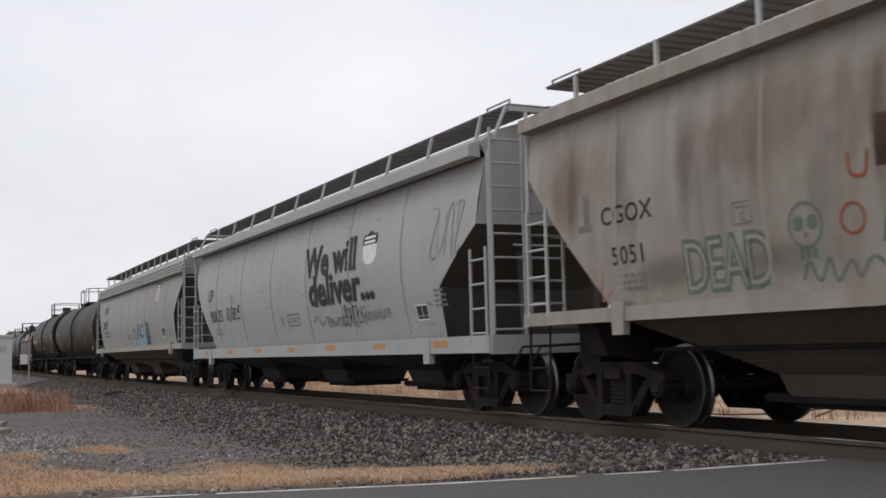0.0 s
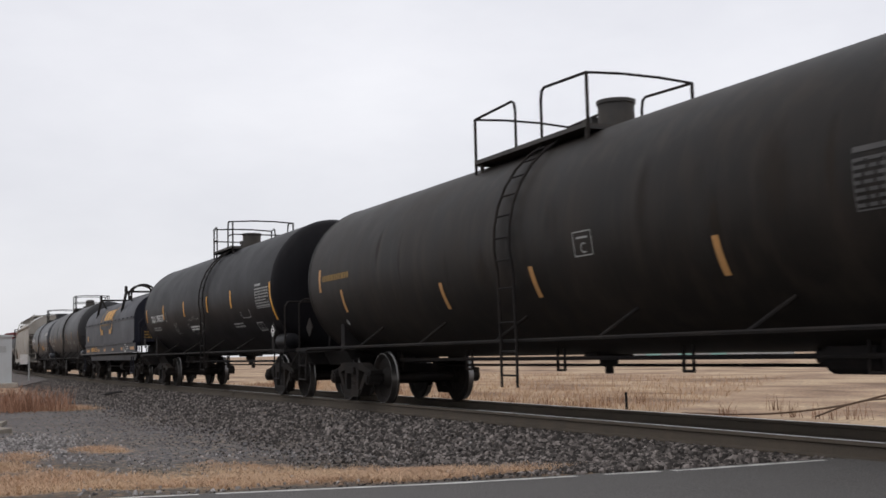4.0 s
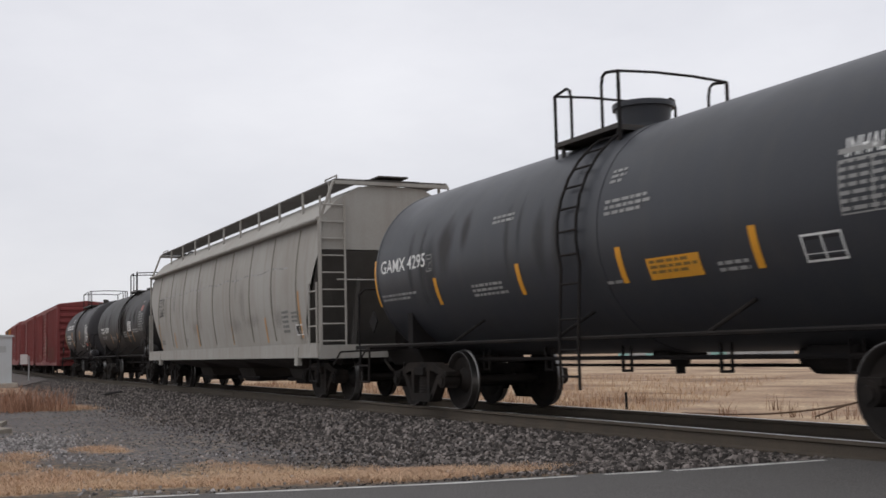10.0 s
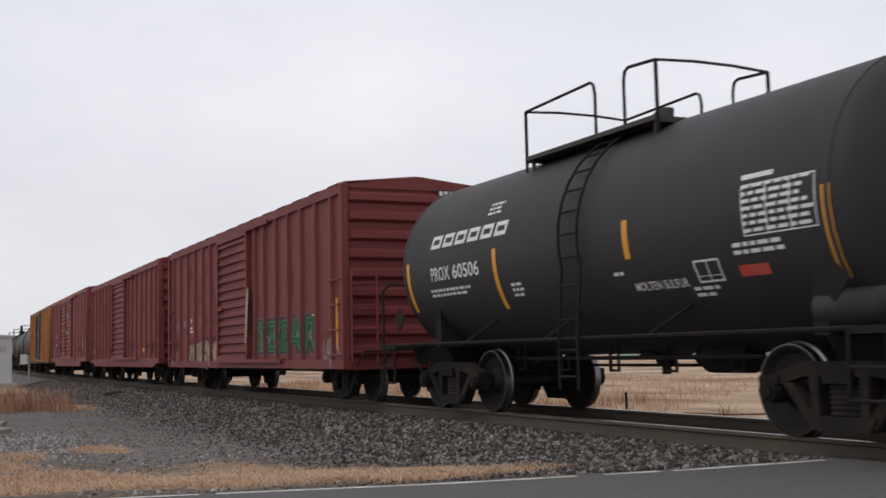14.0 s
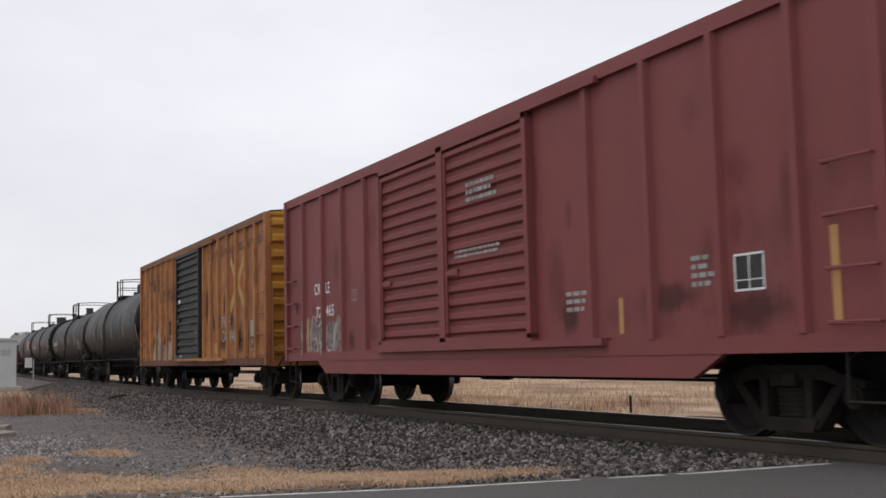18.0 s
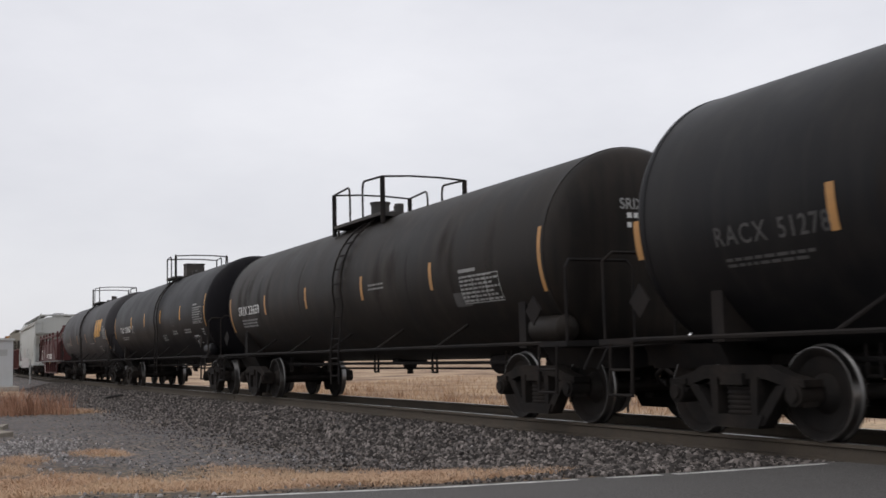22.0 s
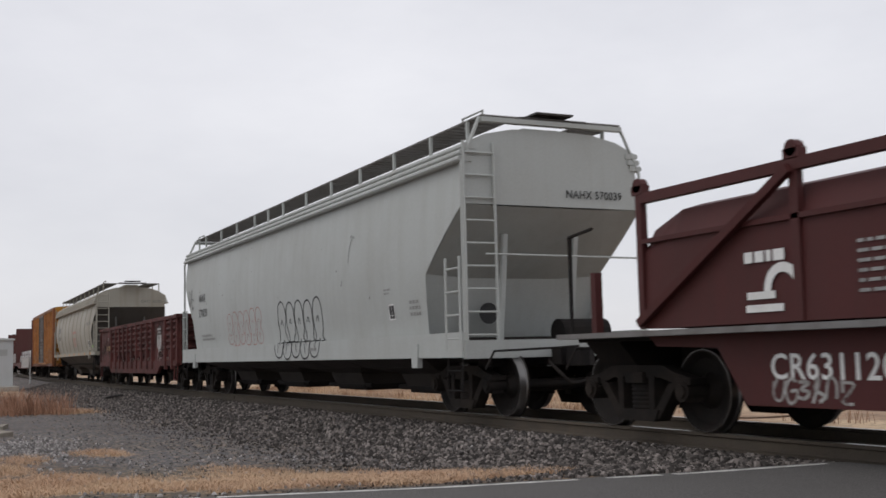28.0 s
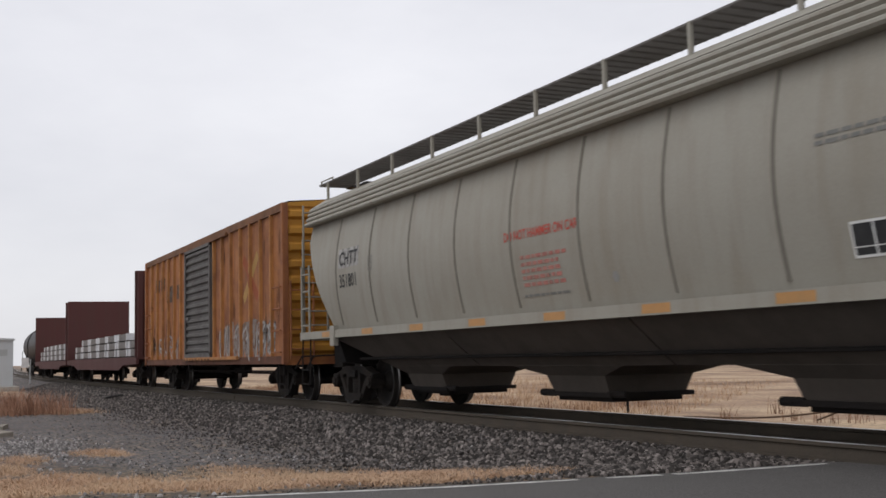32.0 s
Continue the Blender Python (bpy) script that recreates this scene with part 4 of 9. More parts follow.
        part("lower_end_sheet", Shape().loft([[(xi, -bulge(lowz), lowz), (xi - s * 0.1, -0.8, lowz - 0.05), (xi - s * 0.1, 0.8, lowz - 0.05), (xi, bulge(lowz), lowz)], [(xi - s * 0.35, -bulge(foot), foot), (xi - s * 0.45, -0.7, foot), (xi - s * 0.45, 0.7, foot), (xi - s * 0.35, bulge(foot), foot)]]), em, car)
        part("centre_sill", Shape().box(min(xi - s * 0.5, s * a), max(xi - s * 0.5, s * a), -0.22, 0.22, 0.74, 1.04), STEEL, car)
        part("end_sill", Shape().box(s * a - 0.09, s * a + 0.01, -W + 0.02, W - 0.02, sz0 - 0.02, min(sz1, sz0 + 0.24)), sm, car)
        part("end_platform", Shape().box(min(s * (a - 0.85), s * (a - 0.1)), max(s * (a - 0.85), s * (a - 0.1)), -W + 0.18, W - 0.18, sz0 + 0.04, sz0 + 0.08), em, car)
        for y in (-0.62, 0.62):
            part("slope_brace", Shape().rod((s * (a - 0.75), y, sz0 + 0.1), (xe - s * ins * 0.35, y, upz - (upz - lowz) * 0.35 - 0.05), 0.055, 4), em, car)
        for y in (-W + 0.05, W - 0.05)[:2 if frame_top else 1]:
            x = s * (a - 0.05)
            way = [(x, y, sz0 + 0.05), (x, y, eave - 0.05), (x - s * 0.02, y * 0.80, walk_z - 0.06), (x - s * 0.04, y * 0.72, walk_z - 0.05)]
            part("corner_post", Shape().pipe(way if frame_top else way[:1] + [(x, y, upz + 0.1)], 0.03 if y < 0 else 0.024), pm, car)
        if s > 0 or rear_ladder:
            ladder(car, "end_ladder", (s * (a - 0.02), -W + 0.32, sz0 + 0.15), (s * (a - 0.02), -W + 0.32, roof - 0.25), 0.50, 9, pm, "y", label="painted steel end ladder")
        ladder(car, "side_ladder", (s * (a - 0.32), -W + 0.0, sz0 + 0.1), (s * (a - 0.32), -W + 0.0, sz0 + 1.45), 0.46, 4, pm, "x", label="painted steel side ladder")
        step = Shape().pipe([(s * (a - 0.08), -W + 0.02, sz0 + 0.02), (s * (a - 0.08), -W, 0.4), (s * (a - 0.55), -W, 0.4), (s * (a - 0.55), -W + 0.02, sz0 + 0.02)], 0.015)
        st = part("step_iron", step, STEEL, car)
        part("rung", Shape().rod((s * (a - 0.08), -W, 0.68), (s * (a - 0.55), -W, 0.68), 0.013, 6), STEEL, st)
        part("cross_handrail", Shape().rod((s * (a - 0.02), -W + 0.4, 2.35), (s * (a - 0.02), W - 0.1, 2.33), 0.016, 6), pm, car)
        jx = s * (a - ov2[k] - ins - 0.35)
        part("jacking_pad", Shape().prism([(jx - 0.13, sz0 + 0.22), (jx + 0.13, sz0 + 0.22), (jx + 0.1, sz0 - 0.15), (jx - 0.1, sz0 - 0.15)], "y", -W - 0.03, -W + 0.06), sm, car)
    # running boards with posts
    for s in (-1, 1):
        y0, y1 = sorted((s * 0.60, s * 1.2))
        rb = Shape()
        for k in range(15):
            y = y0 + (y1 - y0) * k / 14
            rb.box(-a + ends[0], a - ends[1], y - 0.008, y + 0.008, walk_z - 0.025, walk_z)
        for k in range(int((2 * a - sum(ends)) / 0.22)):
            x = -a + ends[0] + 0.02 + 0.22 * k
            rb.box(x - 0.012, x + 0.012, y0, y1, walk_z - 0.035, walk_z - 0.008)
        run = part("running_board", rb, BOARDGRATE, car, "dark steel grating running board")
        for x in posts:
            yb, zb = 1.2 + slant, ez + (0.0 if slant else 0.03)
            part("board_post", Shape().loft([[(x - 0.028, s * yb - 0.02, zb), (x + 0.028, s * yb - 0.02, zb), (x + 0.028, s * yb + 0.02, zb), (x - 0.028, s * yb + 0.02, zb)], [(x - 0.028, s * 1.2 - 0.02, walk_z), (x + 0.028, s * 1.2 - 0.02, walk_z), (x + 0.028, s * 1.2 + 0.02, walk_z), (x - 0.028, s * 1.2 + 0.02, walk_z)]], True), pm, run)
    for s in (-1, 1):
        part("roof_crosswalk", Shape().box(min(s * (a + 0.05), s * (a - 0.45)), max(s * (a + 0.05), s * (a - 0.45)), -0.32, 0.32, walk_z + 0.05, walk_z + 0.08).box(s * (a - 0.2) - 0.2, s * (a - 0.2) + 0.2, -0.58, 0.58, walk_z - 0.04, walk_z), GRATE, car)
        if frame_top:
            part("crosswalk_beam", Shape().box(s * a - 0.09, s * a + 0.01, -W + 0.38, W - 0.38, walk_z - 0.11, walk_z - 0.04), pm, car)
        part("roof_grab", Shape().pipe([(s * (a - 0.1), -1.15, walk_z), (s * (a - 0.1), -1.15, walk_z + 0.07), (s * (a - 0.75), -1.15, walk_z + 0.07), (s * (a - 0.75), -1.15, walk_z)], 0.014), pm, car)
    # discharge bays
    inner = 2 * (a - 0.3 - max(in2) - 0.3)
    bw = (inner + 0.5) / bays
    for k in range(bays):
        cx = -(inner + 0.5) / 2 + bw * (k + 0.5)
        t, b = bw / 2 - 0.02, gate
        ym = 0.70 + 0.80 * (meet - 0.60) / max(0.1, sz0 - 0.60)
        left = t if k else b + (t - b) * (meet - 0.60) / (sz0 - 0.60)
        right = t if k < bays - 1 else b + (t - b) * (meet - 0.60) / (sz0 - 0.60)
        rows = []
        for z, x0, x1, y in ((sz1 - 0.06, t, t, 1.5), (sz0 + 0.01, t, t, 1.5), (meet, left, right, ym), (meet - 0.005, left - (space if k else 0), right - (space if k < bays - 1 else 0), ym), (0.60, b + 0.06, b + 0.06, 0.70), (0.36, b + 0.02, b + 0.02, 0.60)):
            rows.append([(cx - x0, -y, z), (cx + x1, -y, z), (cx + x1, y, z), (cx - x0, y, z)])
        part("hopper_bay", Shape().loft(rows, True), bay_mat or HOPDARK, car, "dark sloping discharge hopper")
        g = Shape().box(cx - b - 0.12, cx + b + 0.12, -0.66, 0.66, 0.32, 0.38).box(cx - b, cx + b, -0.55, 0.55, 0.26, 0.33)
        g.rod((cx - b - 0.35, -0.6, 0.36), (cx - b, -0.6, 0.36), 0.05, 8).rod((cx + b, -0.6, 0.36), (cx + b + 0.4, -0.6, 0.36), 0.045, 8)
        part("outlet_gate", g, STEEL, car)
    part("brake_pipe", Shape().pipe([(-a + 2, -1.1, 0.88), (a - 2, -1.1, 0.88)], 0.025), STEEL, car)
    for s, tr in zip((-1, 1), both(trucks)):
        add_truck(car, uc, s * (a - tr))
        x = s * (a - tr)
        part("body_bolster", Shape().prism([(-1.45, sz0 + 0.02), (1.45, sz0 + 0.02), (1.3, 0.82), (0.4, 0.72), (-0.4, 0.72), (-1.3, 0.82)], "x", x - 0.2, x + 0.2), STEEL, car)
        part("brake_rigging", Shape().box(min(s * (a - 0.75), s * (a - 0.3)), max(s * (a - 0.75), s * (a - 0.3)), -1.0, 0.9, 0.72, sz0), STEEL, car)
        part("brake_reservoir", Shape().rod((s * (a - 0.65), 0.35, sz0 + 0.35), (s * (a - 0.65), 1.2, sz0 + 0.35), 0.21, 14), STEEL, car)
    couplings(car, -a, a, STEEL, reach=0.6)
    return car, uc, a, lambda x, z, lift=0.006: (lambda p, q: (x + p, -bulge(z + q) - lift, z + q))


# ---- boxcars ----
SIDEPOSTS = {}     # where the posts of each boxcar stand


def ridged(lo, hi, n, depth):
    """z and outward offset along a pressed sheet with n flat ridges."""
    out, step = [], (hi - lo) / n
    for k in range(n):
        z = lo + step * k
        out += [(z, 0), (z + step * 0.18, 0), (z + step * 0.34, depth), (z + step * 0.66, depth), (z + step * 0.82, 0)]
    return out + [(hi, 0)]


def boxcar(label, rear, nose, mat, end_mat=None, doors=((-1.5, 1.5),), door_mat=None, posts=(), z0=0.78, eave=4.18, peak=4.36, roof_mat=None, drop=None, trucks=(1.85, 1.85), panels_end=9, roof_ribs=True, door_ridges=14, post_mat=None, sill_mat=None, track_mat=None):
    car, uc, a = wagon("boxcar", label, "boxcar", rear, nose)
    SIDEPOSTS[car.name] = list(posts)
    em, dm, rf = end_mat or mat, door_mat or mat, roof_mat or mat
    W = 1.55
    for s in (-1, 1):
        part("side_wall", Shape().box(-a + 0.02, a - 0.02, min(s * W, s * (W - 0.04)), max(s * W, s * (W - 0.04)), z0 + 0.12, eave), mat, car)
        part("top_chord", Shape().box(-a, a, s * W - 0.06, s * W + 0.06, eave - 0.16, eave + 0.01), rf, car)
        part("side_sill", Shape().box(-a + 0.01, a - 0.01, s * W - 0.05, s * W + 0.05, z0, z0 + 0.17), sill_mat or mat, car)
        if drop:
            d0, d1, dz = drop
            sh = Shape().prism([(d0 - 0.5, z0 + 0.01), (d0, z0 - dz), (d1, z0 - dz), (d1 + 0.5, z0 + 0.01)], "y", s * W - 0.03 - 0.01, s * W + 0.035)
            part("deep_sill", sh, mat, car)
        for x in posts:
            h, k = (0.056, 0.8) if post_mat else (0.075, 0.6)
            part("side_post", Shape().prism([(x - h, s * W), (x - h * k, s * (W + 0.07)), (x + h * k, s * (W + 0.07)), (x + h, s * W)], "z", z0 + 0.17, eave - 0.16), post_mat or mat, car)
        for s2 in (-1, 1):
            part("corner_post", Shape().box(s2 * a - 0.07, s2 * a + 0.07, s * W - 0.08, s * W + 0.05, z0, eave), mat, car)
        for d0, d1 in doors:
            prof = ridged(z0 + 0.30, eave - 0.26, door_ridges, 0.055)
            base = s * (W + 0.045)
            lo, hi = min(s * W, base + s * 0.075), max(s * W, base + s * 0.075)
            sh = Shape().loft([[(x, base + s * o, z) for x in (d0 + 0.09, d1 - 0.09)] for z, o in prof])
            door = part("sliding_door", sh, dm, car, "corrugated sliding door")
            fr = Shape().box(d0, d0 + 0.1, lo, hi, z0 + 0.24, eave - 0.2).box(d1 - 0.1, d1, lo, hi, z0 + 0.24, eave - 0.2)
            fr.box(d0, d1, lo, hi, eave - 0.28, eave - 0.2).box(d0, d1, lo, hi, z0 + 0.2, z0 + 0.3)
            part("door_frame", fr, dm, door)
            rodx = d0 + 0.22
            part("locking_bar", Shape().rod((rodx, base + s * 0.085, z0 + 0.35), (rodx, base + s * 0.085, eave - 0.4), 0.022, 6), dm, door)
            part("door_latch", Shape().box(rodx - 0.05, rodx + 0.35, base + s * 0.07 - 0.02, base + s * 0.07 + 0.02, 2.05, 2.13), dm, door)
        if doors:
            d0, d1 = doors[0][0], doors[-1][1]
            part("door_track", Shape().box(d0 - 0.1, d1 + (d1 - d0) * 0.9 if len(doors) == 1 else d1 + 1.6, s * W + (0.0 if s > 0 else -0.13), s * W + (0.13 if s > 0 else 0.0), z0 + 0.12, z0 + 0.2), track_mat or mat, car)
            if track_mat:
                for k in range(9):
                    x = d0 + 0.1 + (d1 - d0 - 0.2) * k / 8
                    part("track_bolt", Shape().box(x - 0.04, x + 0.04, s * (W + 0.13) - 0.012, s * (W + 0.13) + 0.012, z0 + 0.125, z0 + 0.155), STEEL, car)
            part("upper_door_track", Shape().box(d0 - 0.1, d1 + 1.6, s * W + (0.0 if s > 0 else -0.11), s * W + (0.11 if s > 0 else 0.0), eave - 0.2, eave - 0.12), rf, car)
    # roof
    sec = [(-W - 0.05, eave), (-W + 0.1, eave + 0.05), (0, peak), (W - 0.1, eave + 0.05), (W + 0.05, eave)]
    part("roof", Shape().loft([[(x, y, z) for y, z in sec] for x in (-a, a)]), rf, car)
    if roof_ribs:
        n = int(2 * a / 1.02)
        for k in range(n):
            x = -a + 0.5 + (2 * a - 1.0) * k / (n - 1)
            sh = Shape().loft([[(x - 0.36, y, z + 0.004) for y, z in sec], [(x - 0.26, y * 0.99, z + 0.05) for y, z in sec], [(x + 0.26, y * 0.99, z + 0.05) for y, z in sec], [(x + 0.36, y, z + 0.004) for y, z in sec]])
            part("roof_panel_rib", sh, rf, car)
    # pressed ends
    for s in (-1, 1):
        prof = ridged(z0 + 0.15, eave - 0.05, panels_end, 0.09)
        rows = [[(s * (a - 0.02 + (o if abs(y) < W - 0.1 else 0)), y, z) for y in (-W, -W + 0.12, W - 0.12, W)] for z, o in prof]
        part("pressed_end", Shape().loft(rows), em, car, "horizontally ribbed steel end")
        part("end_top", Shape().prism([(-W - 0.05, eave - 0.06), (-W - 0.05, eave), (0, peak), (W + 0.05, eave), (W + 0.05, eave - 0.06)], "x", min(s * (a - 0.05), s * (a + 0.02)), max(s * (a - 0.05), s * (a + 0.02))), em, car)
        part("end_sill", Shape().box(min(s * (a - 0.1), s * (a + 0.03)), max(s * (a - 0.1), s * (a + 0.03)), -W, W, z0 - 0.02, z0 + 0.17), mat, car)
        ladder(car, "end_ladder", (s * (a + 0.13), -W + 0.32, z0 + 0.1), (s * (a + 0.13), -W + 0.32, z0 + 1.75), 0.5, 4, mat, "y")
        for k in range(4):
            z = z0 + 0.25 + 0.46 * k
            part("side_grab_iron", Shape().pipe([(s * (a - 0.06), -W - 0.02, z), (s * (a - 0.06), -W - 0.10, z), (s * (a - 0.62), -W - 0.10, z), (s * (a - 0.62), -W - 0.02, z)], 0.014), mat, car)
        step = Shape().pipe([(s * (a - 0.08), -W - 0.01, z0 + 0.05), (s * (a - 0.08), -W - 0.02, z0 - 0.42), (s * (a - 0.52), -W - 0.02, z0 - 0.42), (s * (a - 0.52), -W - 0.01, z0 + 0.05)], 0.014)
        part("step_iron", step, STEEL, car)
        add_truck(car, uc, s * (a - trucks[s > 0]))
    part("underframe", Shape().box(-a + 0.1, a - 0.1, -0.3, 0.3, 0.70, z0 + 0.1).box(-a + 0.1, a - 0.1, -W + 0.1, W - 0.1, z0 + 0.03, z0 + 0.1), STEEL, car)
    part("brake_pipe", Shape().pipe([(-a + 2.8, -0.9, 0.62), (a - 2.8, -0.9, 0.62)], 0.022).pipe([(-a + 2.8, -0.5, 0.56), (a - 2.8, -0.5, 0.56)], 0.022), STEEL, car)
    part("brake_gear", Shape().rod((-1.2, -0.5, 0.66), (-0.4, -0.5, 0.66), 0.15, 14).rod((0.4, -0.5, 0.66), (0.95, -0.5, 0.66), 0.11, 12).rod((-0.4, -0.5, 0.66), (0.4, -0.5, 0.66), 0.03, 6).box(-2.3, -1.2, -0.54, -0.46, 0.62, 0.70), STEEL, car)
    couplings(car, -a, a, STEEL, reach=0.5)
    return car, uc, a, lambda x, z, lift=0.006: side(x, z, -W, lift)


# ---- coil wagons, gondola, bulkhead flats ----
def hood_wagon(rear, nose):
    """Coil wagon under one round steel hood."""
    car, uc, a = wagon("coil_wagon", "dark blue coil wagon with a round steel hood and yellow marks", "coil wagon", rear, nose)
    h0, h1 = -a + 0.22, a - 0.27
    R, seam, base = 1.46, 2.40, 1.52
    sec = [(-R, base), (-R, seam)] + [(-R * math.cos(math.pi * i / 24), seam + 1.02 * math.sin(math.pi * i / 24)) for i in range(1, 24)] + [(R, seam), (R, base)]
    hood = part("hood", Shape().loft([[(x, y, z) for y, z in sec] for x in (h0, h0 + (h1 - h0) / 3, h0 + 2 * (h1 - h0) / 3, h1)]), NAVY, car, "dark blue rounded steel hood", smooth=40)
    for x in (h0, h1):
        v = [(x, y, z) for y, z in sec]
        part("hood_end", Shape().add(v, [tuple(range(len(v)))]), NAVY, hood)
    for s in (-1, 1):
        part("hood_seam", Shape().box(h0, h1, min(s * R, s * (R + 0.03)), max(s * R, s * (R + 0.03)), seam - 0.03, seam + 0.02), NAVY, hood)
        for k in range(14):
            x = h0 + 0.4 + (h1 - h0 - 0.8) * k / 13
            part("seam_bolt", Shape().box(x - 0.04, x + 0.04, min(s * R, s * (R + 0.05)), max(s * R, s * (R + 0.05)), seam + 0.0, seam + 0.05), NAVY, hood)
        part("hood_foot", Shape().box(h0, h1, min(s * (R - 0.02), s * (R + 0.04)), max(s * (R - 0.02), s * (R + 0.04)), base - 0.03, base + 0.06), NAVY, hood)
    top = seam + 1.02
    cx = -0.22
    part("lifting_beam", Shape().box(-3.55, 3.06, -0.06, 0.06, top - 0.01, top + 0.13), NAVY, hood)
    for x in (cx - 0.3, cx + 0.3):
        pts = [(x, -0.5, top - 0.1)] + [(x, -0.5 * math.cos(math.pi * i / 10), top + 0.15 + 0.42 * math.sin(math.pi * i / 10)) for i in range(11)] + [(x, 0.5, top - 0.1)]
        part("lifting_hoop", Shape().pipe(pts, 0.042), STEEL, hood)
    part("hoop_tie", Shape().rod((cx - 0.28, -0.3, top + 0.48), (cx + 0.28, -0.3, top + 0.48), 0.03, 6), STEEL, hood)
    for x in (-3.6, 3.06):
        part("stacking_bar", Shape().box(x - 0.045, x + 0.045, -1.22, 1.22, top + 0.06, top + 0.13), STEEL, hood)
        for s in (-1, 1):
            part("stacking_bracket", Shape().pipe([(x - 0.17, s * 1.18, top + 0.1), (x - 0.02, s * 1.36, 2.74), (x + 0.02, s * 1.36, 2.74), (x + 0.17, s * 1.18, top + 0.1)], 0.034, 6), STEEL, hood)
            part("stacking_peak", Shape().pipe([(x - 0.16, s * 1.2, top + 0.1), (x, s * 1.2, top + 0.27), (x + 0.08, s * 1.17, top + 0.1), (x + 0.2, s * 1.0, 3.13)], 0.034, 6), STEEL, hood)
    # frame below the hood
    part("side_frame_beam", Shape().box(-a + 0.1, a - 0.1, -1.44, -1.36, 1.15, 1.5).box(-a + 0.1, a - 0.1, 1.36, 1.44, 1.15, 1.5), NAVY, car)
    part("edge_strip", Shape().box(-a, a, -1.62, -1.3, 1.145, 1.175).box(-a, a, 1.3, 1.62, 1.145, 1.175), DECKEDGE, car, "worn walkway edge")
    part("lower_beam", Shape().prism([(-a + 0.6, 1.14), (a - 0.6, 1.14), (a - 0.9, 0.87), (-a + 0.9, 0.87)], "y", -1.3, -1.2).prism([(-a + 0.6, 1.14), (a - 0.6, 1.14), (a - 0.9, 0.87), (-a + 0.9, 0.87)], "y", 1.2, 1.3), NAVY, car)
    part("deck", Shape().box(-a, a, -1.3, 1.3, 1.07, 1.14).box(-a, a, -0.3, 0.3, 0.7, 1.07), STEEL, car)
    for s in (-1, 1):
        xr = s * (a - 0.36)
        part("end_handrail", Shape().pipe([(xr + s * 0.2, -1.3, 1.1), (xr + s * 0.2, -1.3, 2.2), (xr + s * 0.2, -1.15, 2.35), (xr + s * 0.2, 1.15, 2.35), (xr + s * 0.2, 1.3, 2.2), (xr + s * 0.2, 1.3, 1.1)], 0.022), NAVY, car)
        part("step_iron", Shape().pipe([(s * (a - 0.1), -1.5, 1.0), (s * (a - 0.1), -1.52, 0.42), (s * (a - 0.55), -1.52, 0.42), (s * (a - 0.55), -1.5, 1.0)], 0.02), NAVY, car)
        part("brake_rigging", Shape().prism([(-1.2, 1.08), (1.2, 1.08), (0.9, 0.68), (-0.9, 0.68)], "x", min(s * (a - 1.0), s * (a + 0.05)), max(s * (a - 1.0), s * (a + 0.05))), STEEL, car)
        add_truck(car, uc, 4.6 if s > 0 else -5.35)
    part("brake_pipe", Shape().pipe([(-a + 3.2, -0.8, 0.62), (a - 3.2, -0.8, 0.62)], 0.03).rod((-0.5, -0.7, 0.62), (0.3, -0.7, 0.62), 0.17, 14), STEEL, car)
    couplings(car, -a, a, reach=0.45)
    return car, uc, a


